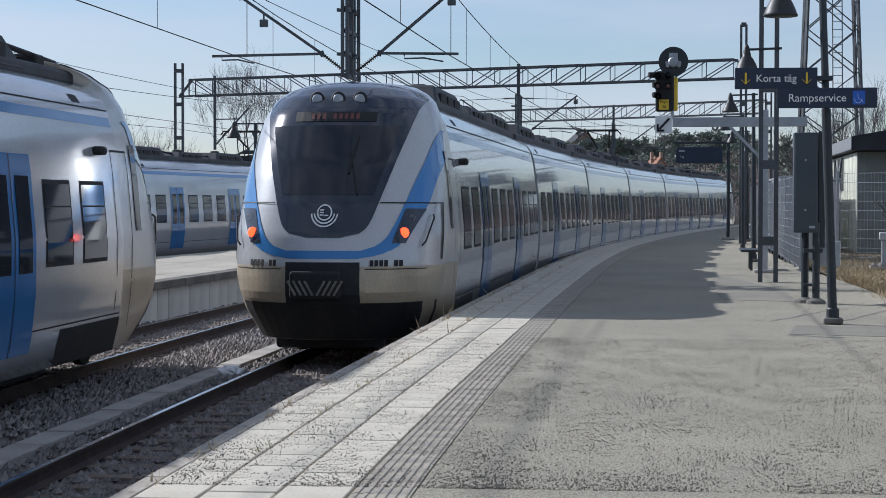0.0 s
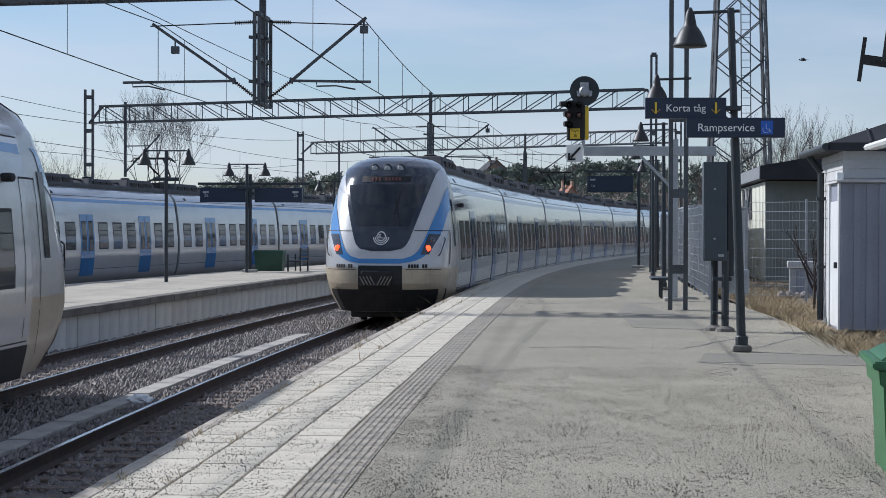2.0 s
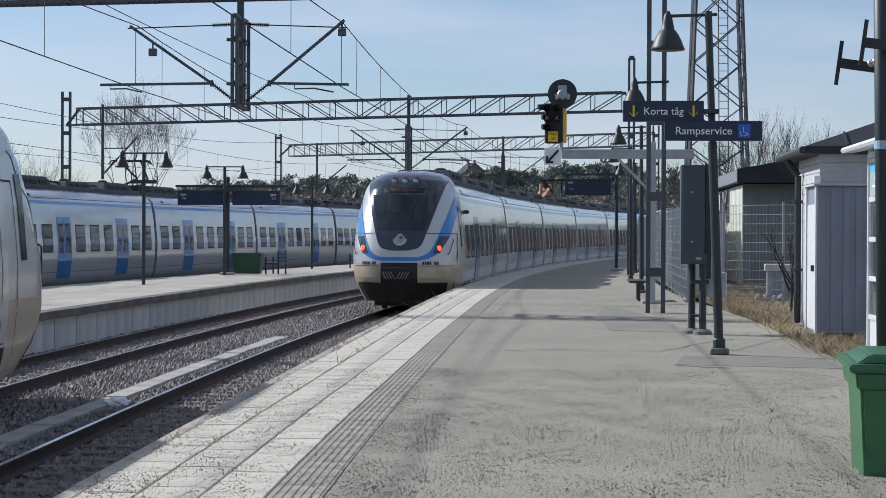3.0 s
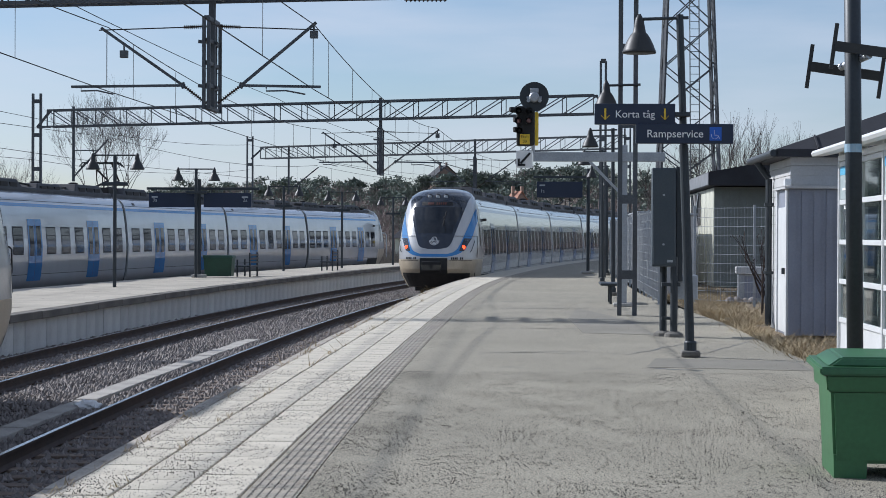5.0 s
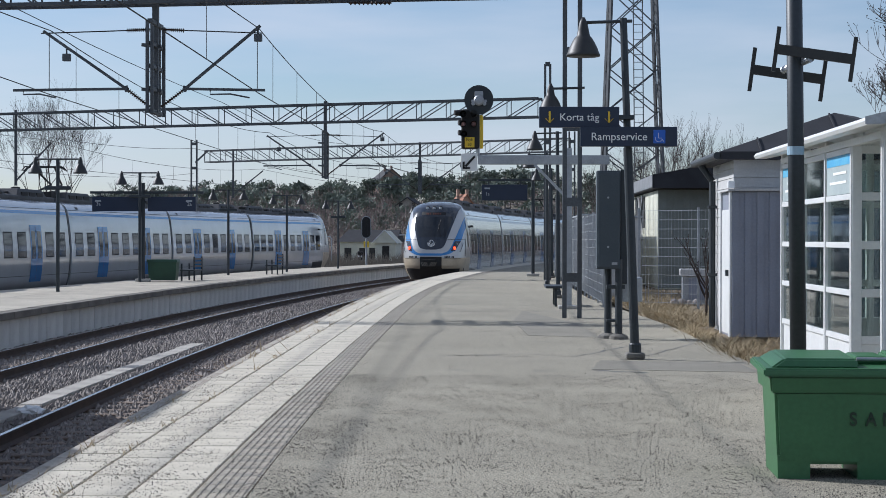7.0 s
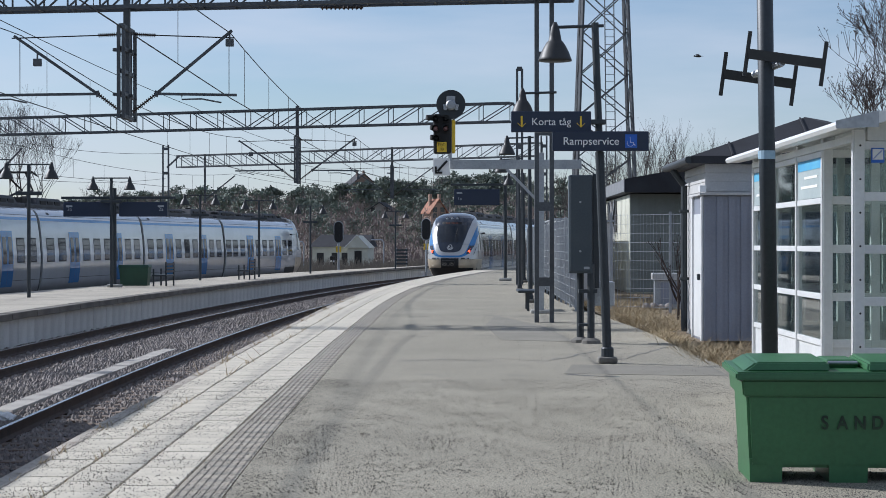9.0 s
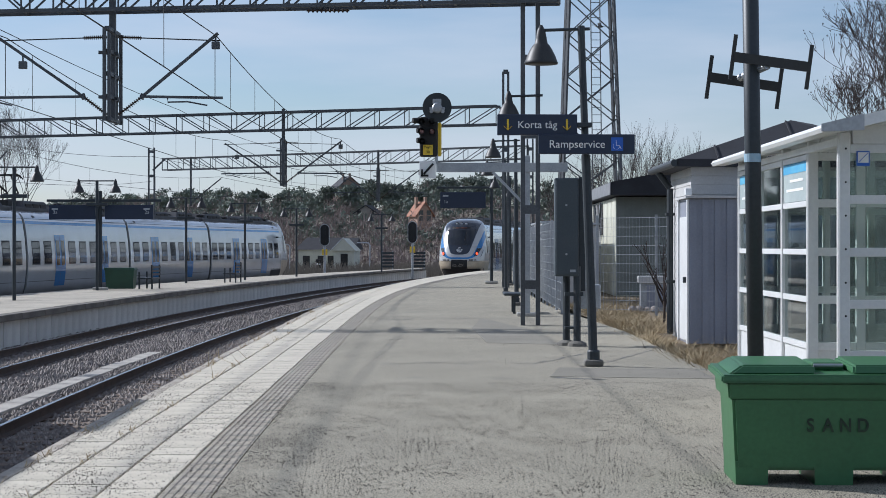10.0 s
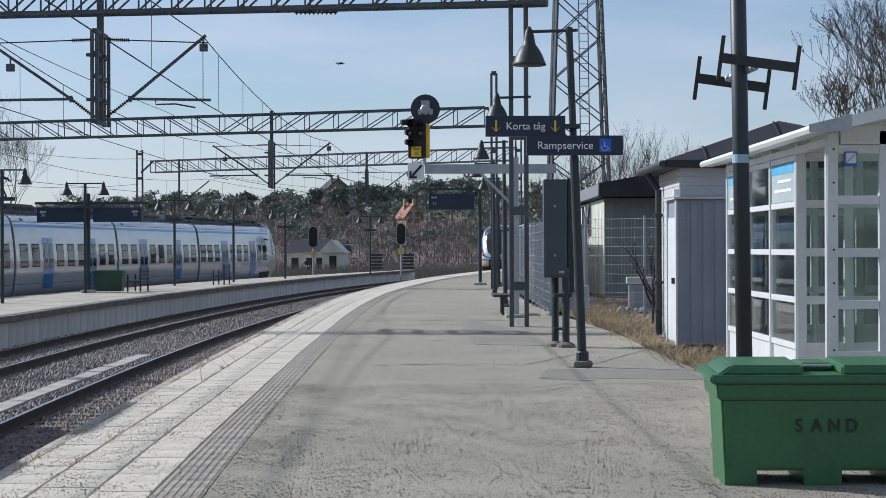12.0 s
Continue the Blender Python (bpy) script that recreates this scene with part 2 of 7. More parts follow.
def part(name, bm, mat, parent=None, label="", smooth=False):
    me = bpy.data.meshes.new(name)
    bm.normal_update()
    bm.to_mesh(me)
    bm.free()
    mats = mat if isinstance(mat, (list, tuple)) else [mat]
    for q in mats:
        me.materials.append(q)
    if smooth:
        for p in me.polygons:
            p.use_smooth = True
    ob = new(name, me)
    ob.parent = parent
    if label:
        ob["label"] = label
    return ob


def thing(name, m, label, category, group="", kind=""):
    e = new(name)
    e.empty_display_size = 0.2
    e.matrix_basis = m
    return tagged(e, label, category, group, kind)


def box(bm, x0, y0, z0, x1, y1, z1, m=None, bevel=0.0):
    x0, x1, y0, y1, z0, z1 = min(x0, x1), max(x0, x1), min(y0, y1), max(y0, y1), min(z0, z1), max(z0, z1)
    co = [Vector((x, y, z)) for z in (z0, z1) for x, y in ((x0, y0), (x1, y0), (x1, y1), (x0, y1))]
    v = [bm.verts.new(m @ c if m else c) for c in co]
    for f in ((3, 2, 1, 0), (4, 5, 6, 7), (0, 1, 5, 4), (1, 2, 6, 5), (2, 3, 7, 6), (3, 0, 4, 7)):
        bm.faces.new([v[k] for k in f])
    if bevel:
        e = list({q for w in v for q in w.link_edges})
        bmesh.ops.bevel(bm, geom=e, offset=bevel, segments=2, affect="EDGES", profile=0.5)


def rod(bm, a, b, r, n=8, r2=None):
    """A round bar from a to b, tapering to r2."""
    a, b = Vector(a), Vector(b)
    q = (b - a).to_track_quat("Z", "Y").to_matrix()
    ring = [q @ Vector((math.cos(2 * math.pi * i / n), math.sin(2 * math.pi * i / n), 0)) for i in range(n)]
    lo = [bm.verts.new(a + p * r) for p in ring]
    hi = [bm.verts.new(b + p * (r if r2 is None else r2)) for p in ring]
    for i in range(n):
        bm.faces.new((lo[i], lo[(i + 1) % n], hi[(i + 1) % n], hi[i]))
    bm.faces.new(lo[::-1])
    bm.faces.new(hi)


def bar(bm, a, b, w, h):
    """A square-section bar from a to b."""
    a, b = Vector(a), Vector(b)
    d = b - a
    m = Matrix.Translation((a + b) / 2) @ d.to_track_quat("Z", "Y").to_matrix().to_4x4()
    box(bm, -w / 2, -h / 2, -d.length / 2, w / 2, h / 2, d.length / 2, m)


def tube(bm, pts, r, n=5):
    """One continuous round wire through points."""
    rings = []
    for i, p in enumerate(pts):
        d = (pts[min(i + 1, len(pts) - 1)] - pts[max(i - 1, 0)]).to_track_quat("Z", "Y").to_matrix()
        rings.append([bm.verts.new(p + d @ Vector((r * math.cos(2 * math.pi * k / n), r * math.sin(2 * math.pi * k / n), 0))) for k in range(n)])
    for a, b in zip(rings, rings[1:]):
        for k in range(n):
            bm.faces.new((a[k], a[(k + 1) % n], b[(k + 1) % n], b[k]))
    bm.faces.new(rings[0][::-1])
    bm.faces.new(rings[-1])


def lathe(bm, profile, n=20, m=None):
    """Turn (radius, height) pairs about z."""
    rings = []
    for r, z in profile:
        rings.append([bm.verts.new(((m or Matrix()) @ Vector((r * math.cos(2 * math.pi * i / n), r * math.sin(2 * math.pi * i / n), z)))) for i in range(n)])
    for a, b in zip(rings, rings[1:]):
        for i in range(n):
            bm.faces.new((a[i], a[(i + 1) % n], b[(i + 1) % n], b[i]))
    bm.faces.new(rings[0][::-1])
    bm.faces.new(rings[-1])


def slide(s):
    """How far the paving strays from the arc at s."""
    pts = [(-31, 0.04), (-28.5, 0.0), (-24, -0.085), (-20, -0.17), (-15, -0.235), (-8, -0.28), (-2, -0.28), (7, -0.19), (15, -0.09), (26, 0.06), (45, 0.1)]
    if s <= pts[0][0]:
        return pts[0][1]
    for (a, va), (b, vb) in zip(pts, pts[1:]):
        if s <= b:
            k = (s - a) / (b - a)
            return va + (vb - va) * k
    return pts[-1][1]


def sweep(bm, section, s0, s1, step=2.0, drift=None):
    """Carry a closed (o, z) section along the arc."""
    n = max(1, int(round((s1 - s0) / step)))
    rings = [[bm.verts.new(arc(s0 + (s1 - s0) * i / n, o + (drift(s0 + (s1 - s0) * i / n) if drift else 0), z)) for o, z in section] for i in range(n + 1)]
    k = len(section)
    for a, b in zip(rings, rings[1:]):
        for i in range(k):
            bm.faces.new((a[i], a[(i + 1) % k], b[(i + 1) % k], b[i]))
    bm.faces.new(rings[0])
    bm.faces.new(rings[-1][::-1])
    bmesh.ops.recalc_face_normals(bm, faces=bm.faces)


def rect(o0, o1, z0, z1):
    return [(o0, z0), (o1, z0), (o1, z1), (o0, z1)]


def letters(name, text, size, mat, parent, m, depth=0.004, align="CENTER", weight=0.0):
    """Text as a thin raised mesh, facing -y in its own space."""
    cu = bpy.data.curves.new(name, "FONT")
    cu.body, cu.size, cu.extrude, cu.align_x, cu.align_y = text, size, depth / 2, align, "CENTER"
    cu.offset = weight
    tmp = bpy.data.objects.new(name, cu)
    scene.collection.objects.link(tmp)
    bpy.context.view_layer.update()
    me = bpy.data.meshes.new_from_object(tmp.evaluated_get(bpy.context.evaluated_depsgraph_get()))
    bpy.data.objects.remove(tmp)
    me.name = name
    me.materials.clear()
    me.materials.append(mat)
    ob = new(name, me)
    ob.parent = parent
    ob.matrix_basis = m @ pose(0, 0, 0, 90, 0, 0)
    return ob


# ---- ground, platforms, tracks ----
RAIL = -0.75      # rail top
BED = -0.96       # ballast level
T1, T2 = 1.65, 5.8  # track centres, metres from the platform edge
FAR = 7.45        # edge of the island platform


def rise(x, y):
    """Height of the land: flat railway land, a wooded ridge beyond it."""
    d = math.hypot(x, y)
    k = min(1.0, max(0.0, (d - 330) / 330.0))
    k = k * k * (3 - 2 * k)
    a = math.degrees(math.atan2(x, y))
    h = 12.5 + 4.5 * math.exp(-((a + 2.5) / 4.5) ** 2) + 3 * math.sin(a * 0.55 + 1) - 5 * max(0, min(1, (-a - 7) / 8)) * 1.5
    return BED - 0.05 + k * max(4.0, h) + k * 1.5 * noise.noise(Vector((x * 0.012, y * 0.012, 0)))


bm = bmesh.new()
radii = [0.0, 15, 40, 90, 150, 220, 300, 340, 380, 420, 460, 500, 540, 580, 620, 660, 720, 800, 1000, 1500, 3000]
rings = []
for r in radii[1:]:
    rings.append([bm.verts.new((r * math.sin(2 * math.pi * i / 180), r * math.cos(2 * math.pi * i / 180), rise(r * math.sin(2 * math.pi * i / 180), r * math.cos(2 * math.pi * i / 180)))) for i in range(180)])
c = bm.verts.new((0, 0, BED - 0.05))
for i in range(180):
    bm.faces.new((c, rings[0][(i + 1) % 180], rings[0][i]))
for a, b in zip(rings, rings[1:]):
    for i in range(180):
        bm.faces.new((a[i], a[(i + 1) % 180], b[(i + 1) % 180], b[i]))
bmesh.ops.recalc_face_normals(bm, faces=bm.faces)
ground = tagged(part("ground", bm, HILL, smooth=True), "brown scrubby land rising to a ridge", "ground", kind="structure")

bm = bmesh.new()
sweep(bm, rect(0.25, 26.0, BED - 0.03, BED), -75, 330, 4)
tagged(part("ballast_bed", bm, BALLAST), "dark crushed-stone ballast under the tracks", "ground", kind="structure")

# asphalt platform, its right-hand side straight along the fence
bm = bmesh.new()
N = 90
prev = None
for i in range(N + 1):
    s = -75 + (105 + 75) * i / N
    p = arc(s, -1.61 + slide(s))
    q = Vector((14.0 if s < -28 else 3.35 + 0.5 * max(0, (-s - 18) / 10), p.y, 0))
    if s > -14:
        q.x = max(3.3 - 0.045 * max(0, s + 6), 2.55, p.x + 3.4)
    row = [bm.verts.new((p.x, p.y, 0)), bm.verts.new((q.x, q.y, 0)), bm.verts.new((q.x, q.y, -1.0)), bm.verts.new((p.x, p.y, -1.0))]
    if prev:
        for k in range(4):
            bm.faces.new((prev[k], prev[(k + 1) % 4], row[(k + 1) % 4], row[k]))
    else:
        bm.faces.new(row[::-1])
    prev = row
bm.faces.new(prev)
bmesh.ops.recalc_face_normals(bm, faces=bm.faces)
platform = tagged(part("platform", bm, ASPHALT), "worn grey asphalt station platform with patches and cracks", "platform", kind="structure")

bm = bmesh.new()
sweep(bm, rect(0.03, -1.61, -1.0, -0.02), -75, 105, 1.5, slide)
tagged(part("platform_base", bm, JOINT), "sandy bedding under the platform paving", "platform", kind="structure")
# verge beside the platform
bm = bmesh.new()
NX, NY = 26, 70
grid = [[bm.verts.new((3.2 + 17 * (j / NX) ** 1.6, -20 + 150 * i / NY, -0.06 + 0.05 * noise.noise(Vector((j * 0.9, i * 0.7, 3))) - (0.03 if j == 0 else 0))) for j in range(NX + 1)] for i in range(NY + 1)]
for i in range(NY):
    for j in range(NX):
        bm.faces.new((grid[i][j], grid[i][j + 1], grid[i + 1][j + 1], grid[i + 1][j]))
tagged(part("verge", bm, SOIL, smooth=True), "brown earth verge with withered grass beside the platform", "ground", kind="structure")

# island platform between the second and third track
R3, C3X, C3Y = 460.0, 442.8, 30.0


def side3(y):
    """Near side of the third track's clearance."""
    return C3X - math.sqrt(R3 * R3 - (y - C3Y) ** 2)


bm = bmesh.new()
prev = None
for i in range(64):
    s = -70 + 174 * i / 63
    p = arc(s, FAR)
    x3 = min(side3(p.y) + 0.15, p.x - 0.9)
    row = [bm.verts.new((x3, p.y, -0.09)), bm.verts.new((p.x - 0.1, p.y, -0.09)), bm.verts.new((p.x - 0.1, p.y, -0.22)), bm.verts.new((p.x - 0.12, p.y, -0.22)), bm.verts.new((p.x - 0.12, p.y, -1)), bm.verts.new((x3, p.y, -1))]
    if prev:
        for k in range(6):
            bm.faces.new((prev[k], prev[(k + 1) % 6], row[(k + 1) % 6], row[k]))
    prev = row
bm.faces.new(prev)
bmesh.ops.recalc_face_normals(bm, faces=bm.faces)
island = tagged(part("island_platform", bm, JOINT), "worn concrete island platform with a panelled wall", "platform", kind="structure")
bm = bmesh.new()
prev = None
for i in range(64):
    s = -70 + 174 * i / 63
    p = arc(s, FAR)
    x3 = min(side3(p.y) + 0.15, p.x - 0.9)
    row = [bm.verts.new((x3, p.y, -0.078)), bm.verts.new((p.x - 0.2, p.y, -0.072)), bm.verts.new((p.x - 0.2, p.y, -0.2)), bm.verts.new((x3, p.y, -0.2))]
    if prev:
        for k in range(4):
            bm.faces.new((prev[k], prev[(k + 1) % 4], row[(k + 1) % 4], row[k]))
    prev = row
bmesh.ops.recalc_face_normals(bm, faces=bm.faces)
part("paving", bm, ISLETOP, island)
cope = bmesh.new()
box(cope, -0.2, -1.19, -0.17, 0.17, 1.19, 0.0, bevel=0.015)
cope_me = bpy.data.meshes.new("coping_stone")
cope.to_mesh(cope_me)
cope.free()
cope_me.materials.append(COPING)
for i in range(59):
    ob = new("coping_stone", cope_me)
    ob.parent = island
    ob.matrix_basis = arc_pose(-38.0 + 2.4 * i, FAR - 0.02, -0.06) @ pose(0, 0, -0.008 if i % 3 else 0.0, 0, 180, 0) @ pose(0, 0, 0.17)

# rails
for o, nm in ((T1, "near"), (T2, "second")):
    tr = thing("railway_track", Matrix(), "rusty rails with polished heads on brown sleepers", "track", "tracks", "structure")
    for sgn in (-1, 1):
        c = o + sgn * 0.75
        bm = bmesh.new()
        sweep(bm, [(c - 0.07, BED + 0.04), (c + 0.07, BED + 0.04), (c + 0.02, RAIL - 0.13), (c + 0.012, RAIL - 0.045), (c + 0.036, RAIL - 0.035),
                   (c + 0.036, RAIL - 0.004), (c - 0.036, RAIL - 0.004), (c - 0.036, RAIL - 0.035), (c - 0.012, RAIL - 0.045), (c - 0.02, RAIL - 0.13)], -75, 320, 3)
        rl = part("rail", bm, RUST, tr)
        bm = bmesh.new()
        sweep(bm, rect(c - 0.03, c + 0.03, RAIL - 0.006, RAIL), -75, 320, 3)
        part("rail_head", bm, RAILTOP, rl, "polished steel running surface")
    bm = bmesh.new()
    box(bm, -1.25, -0.12, BED - 0.08, 1.25, 0.12, BED + 0.035, bevel=0.012)
    first = part("sleeper", bm, SLEEPER, tr)
    first.matrix_basis = arc_pose(-26, o)
    for i in range(1, 170):
        ob = new("sleeper", first.data)
        ob.parent = tr
        ob.matrix_basis = arc_pose(-26 + 0.62 * i, o)
tr = thing("railway_track", Matrix(), "third track beyond the island platform", "track", "tracks", "structure")
for sgn in (-1, 1):
    bm = bmesh.new()
    prev = None
    for i in range(60):
        y = 10 + 140 * i / 59
        x = 522.5 - math.sqrt(543.0 ** 2 - (y - 35.4) ** 2) - 1.63 + sgn * 0.75
        row = [bm.verts.new((x - 0.04, y, RAIL)), bm.verts.new((x + 0.04, y, RAIL)), bm.verts.new((x + 0.04, y, BED)), bm.verts.new((x - 0.04, y, BED))]
        if prev:
            for k in range(4):
                bm.faces.new((prev[k], prev[(k + 1) % 4], row[(k + 1) % 4], row[k]))
        prev = row
    part("rail", bm, RUST, tr)

# cable trough of concrete lids between the tracks
tg = thing("cable_trough", Matrix(), "pale concrete cable trough with loose lids between the tracks", "cable trough")
bm = bmesh.new()
box(bm, -0.17, -0.49, -0.92, 0.17, 0.49, -0.86, bevel=0.012)
lid = part("lid", bm, TROUGH, tg)
rnd = random.Random(4)
for i in range(46):
    ob = lid if i == 0 else new("lid", lid.data)
    ob.parent = tg
    ob.matrix_basis = arc_pose(2.6 - i, 3.25) @ pose(rnd.uniform(-0.01, 0.01), 0, rnd.uniform(-0.008, 0.008), 0, rnd.uniform(-1, 1), rnd.uniform(-0.6, 0.6))
bm = bmesh.new()
sweep(bm, rect(3.10, 3.40, BED - 0.05, -0.925), -44, 3.0)
part("channel", bm, CONCRETE, tg)

# ---- trains ----


def side_w(z):
    """Half width of a car body at height z over the rail."""
    pts = [(0.3, 1.46), (0.7, 1.56), (1.2, 1.62), (1.8, 1.63), (2.6, 1.56), (3.2, 1.47), (3.45, 1.40), (3.62, 1.27), (3.74, 1.05), (3.80, 0.6), (3.82, 0.0)]
    for (a, wa), (b, wb) in zip(pts, pts[1:]):
        if z <= b:
            k = (z - a) / (b - a)
            return wa + (wb - wa) * k
    return 0.0


SECTION = [(1.46, 0.3), (1.56, 0.7), (1.62, 1.2), (1.63, 1.8), (1.594, 2.2), (1.56, 2.6), (1.47, 3.2), (1.40, 3.45), (1.27, 3.62), (1.05, 3.74), (0.6, 3.80)]
NOSE = 3.2   # metres of shaped cab at the outer end


def set_back(z):
    """How far the cab's centre line lies behind its foremost point at height z."""
    pts = [(0.3, 0.45), (0.85, 0.06), (1.0, 0.0), (1.4, 0.03), (1.75, 0.12), (2.2, 0.33), (2.8, 0.66), (3.3, 0.98), (3.55, 1.17), (3.75, 1.40), (3.9, 1.72), (4.0, 2.15), (4.06, 2.9)]
    for (a, pa), (b, pb) in zip(pts, pts[1:]):
        if z <= b:
            k = (z - a) / (b - a)
            return pa + (pb - pa) * k
    return 3.2


def nose_w(z):
    pts = [(0.3, 1.30), (0.7, 1.50), (1.2, 1.61), (1.8, 1.63), (2.6, 1.56), (3.2, 1.46), (3.5, 1.40), (3.75, 1.27), (3.9, 1.10), (4.0, 0.88), (4.06, 0.5)]
    for (a, wa), (b, wb) in zip(pts, pts[1:]):
        if z <= b:
            k = (z - a) / (b - a)
            return wa + (wb - wa) * k
    return 0.3


def nose_skin(x, z):
    w = nose_w(z)
    u = min(1.0, abs(x) / w)
    dep = 1.75
    back = dep * (1 - (1 - u ** 2.3) ** (1 / 2.3)) if u < 1 else dep
    return Vector((x, set_back(z) + back, z))


def nose_point(x, z, lift=0.0):
    """Point of the cab's skin seen end-on at (x, z), raised by lift; the end looks to -y and y grows into the car."""
    p = nose_skin(x, z)
    if lift:
        e = 0.02
        k = -e if x > 0 else e
        n = (nose_skin(x + k, z) - p).cross(nose_skin(x, z + e if z < 4.0 else z - e) - p)
        if n.length > 1e-9:
            n.normalize()
            if n.y > 0 or (abs(n.y) < 1e-3 and n.x * x < 0):
                n = -n
            p = p + n * lift
    return p


def nose_patch(bm, left, right, z0, z1, nx, nz, lift):
    """Skin between two side curves left(z), right(z)."""
    rows = []
    for j in range(nz + 1):
        z = z0 + (z1 - z0) * j / nz
        a, b = left(z), right(z)
        rows.append([bm.verts.new(nose_point(a + (b - a) * i / nx, z, lift)) for i in range(nx + 1)])
    for a, b in zip(rows, rows[1:]):
        for i in range(nx):
            if (a[i].co - a[i + 1].co).length + (b[i].co - b[i + 1].co).length > 1e-5:
                bm.faces.new((a[i], a[i + 1], b[i + 1], b[i]))


def curve(pts):
    def f(z):
        if z <= pts[0][0]:
            return pts[0][1]
        for (a, va), (b, vb) in zip(pts, pts[1:]):
            if z <= b:
                k = (z - a) / (b - a)
                return va + (vb - va) * k
        return pts[-1][1]
    return f


MASK_W = curve([(1.74, 0.25), (1.76, 0.42), (1.80, 0.54), (1.88, 0.63), (2.0, 0.69), (2.23, 0.77), (2.7, 0.92), (3.2, 1.07), (3.5, 1.15), (3.62, 1.17)])
BLUE_IN = curve([(1.54, 0.45), (1.58, 0.66), (1.64, 0.80), (1.75, 0.92), (1.95, 1.02), (2.23, 1.13), (2.8, 1.32), (3.3, 1.43)])
BLUE_OUT = curve([(1.44, 0.45), (1.50, 0.85), (1.6, 1.05), (1.75, 1.18), (1.95, 1.30), (2.23, 1.43), (2.8, 1.525), (3.3, 1.44)])


def side_panel(bm, side, y0, y1, z0, z1, lift, nz=4):
    """A panel on the flank, following its bow."""
    rows = []
    for j in range(nz + 1):
        z = z0 + (z1 - z0) * j / nz
        x = side * (side_w(z) + lift)
        rows.append((bm.verts.new((x, y0, z)), bm.verts.new((x, y1, z))))
    for a, b in zip(rows, rows[1:]):
        f = (a[0], a[1], b[1], b[0])
        bm.faces.new(f if side < 0 else f[::-1])


def shell(bm, y0, y1, segs=4):
    rings = []
    for i in range(segs + 1):
        y = y0 + (y1 - y0) * i / segs
        rings.append([bm.verts.new((x, y, z)) for x, z in SECTION] + [bm.verts.new((-x, y, z)) for x, z in reversed(SECTION)])
    k = len(rings[0])
    for a, b in zip(rings, rings[1:]):
        for i in range(k):
            bm.faces.new((a[i], b[i], b[(i + 1) % k], a[(i + 1) % k]))
    for rg in (rings[0], rings[-1][::-1]):   # end caps with edges of their own
        bm.faces.new([bm.verts.new(v.co) for v in rg])
    bmesh.ops.recalc_face_normals(bm, faces=bm.faces)


def fit_out(car, y0, y1, layout, roof_gear, seed):
    """Windows, doors, stripe, roof gear and running gear of a car between y0 and y1."""
    r = random.Random(seed)
    for side in (-1, 1):
        bm = bmesh.new()
        side_panel(bm, side, y0 + 0.05, y1 - 0.05, 3.20, 3.32, 0.004, 2)
        part("stripe", bm, BLUE, car, "thin blue line under the roof edge")
        for kind, a, w in layout:
            if kind == "w":
                bm = bmesh.new()
                side_panel(bm, side, a - 0.05, a + w + 0.05, 1.49, 2.49, 0.004, 4)
                win = part("window", bm, RUBBER, car)
                bm = bmesh.new()
                side_panel(bm, side, a, a + w, 1.54, 2.44, 0.008, 4)
                part("pane", bm, TRAINGLASS, win)
                bm = bmesh.new()
                side_panel(bm, side, a + 0.02, a + w - 0.02, 2.17, 2.19, 0.012, 1)
                part("window_bar", bm, RUBBER, win)
            else:
                bm = bmesh.new()
                side_panel(bm, side, a, a + w, 0.55, 2.76, 0.012, 24)
                door = part("door", bm, BLUE, car, "blue double sliding door")
                bm = bmesh.new()
                side_panel(bm, side, a + w / 2 - 0.012, a + w / 2 + 0.012, 0.55, 2.76, 0.016, 24)
                part("door_seam", bm, RUBBER, door)
                for k in (0, 1):
                    bm = bmesh.new()
                    side_panel(bm, side, a + 0.14 + k * w / 2, a + w / 2 - 0.14 + k * w / 2, 1.45, 2.52, 0.02, 8)
                    part("door_window", bm, TRAINGLASS, door)
        bm = bmesh.new()
        side_panel(bm, side, y0 + 1.2, y0 + 1.55, 3.46, 3.56, 0.006, 1)
        part("vent", bm, RUBBER, car)
    bm = bmesh.new()
    for yb in (y0 + 0.2, y1 - 0.2):
        for sx in (-1, 1):
            for dy in (-1.1, 1.1):
                yy = yb + dy
                rod(bm, (sx * 0.70, yy, 0.44), (sx * 0.82, yy, 0.44), 0.42, 20)
            box(bm, sx * 0.86, yb - 1.6, 0.3, sx * 1.02, yb + 1.6, 0.62, bevel=0.03)
    part("bogie", bm, UNDER, car, "dark wheels and bogie frame")
    bm = bmesh.new()
    box(bm, -1.25, y0 + 2.2, 0.18, 1.25, y1 - 2.2, 0.5, bevel=0.04)
    part("underframe", bm, UNDER, car)
    for n, (ya, yb, h) in enumerate(roof_gear):
        bm = bmesh.new()
        zt = 3.76 + h
        v = [bm.verts.new((sx * w, y, z)) for y, z, w in ((ya, 3.78, 1.0), (ya + 0.55, zt, 0.86), (yb - 0.55, zt, 0.86), (yb, 3.78, 1.0)) for sx in (-1, 1)]
        for i in range(0, 6, 2):
            bm.faces.new((v[i], v[i + 1], v[i + 3], v[i + 2]))
        bm.faces.new((v[0], v[2], v[4], v[6]))
        bm.faces.new((v[1], v[7], v[5], v[3]))
        bm.faces.new((v[0], v[6], v[7], v[1]))
        bmesh.ops.recalc_face_normals(bm, faces=bm.faces)
        bmesh.ops.bevel(bm, geom=list(bm.edges), offset=0.04, segments=1, affect="EDGES")
        unit = part("roof_unit", bm, ROOFDARK, car, "dark roof equipment housing with sloped ends")
        for k in range(3):
            bm = bmesh.new()
            y = ya + 0.6 + (yb - ya - 1.2) * (k + 0.1) / 3
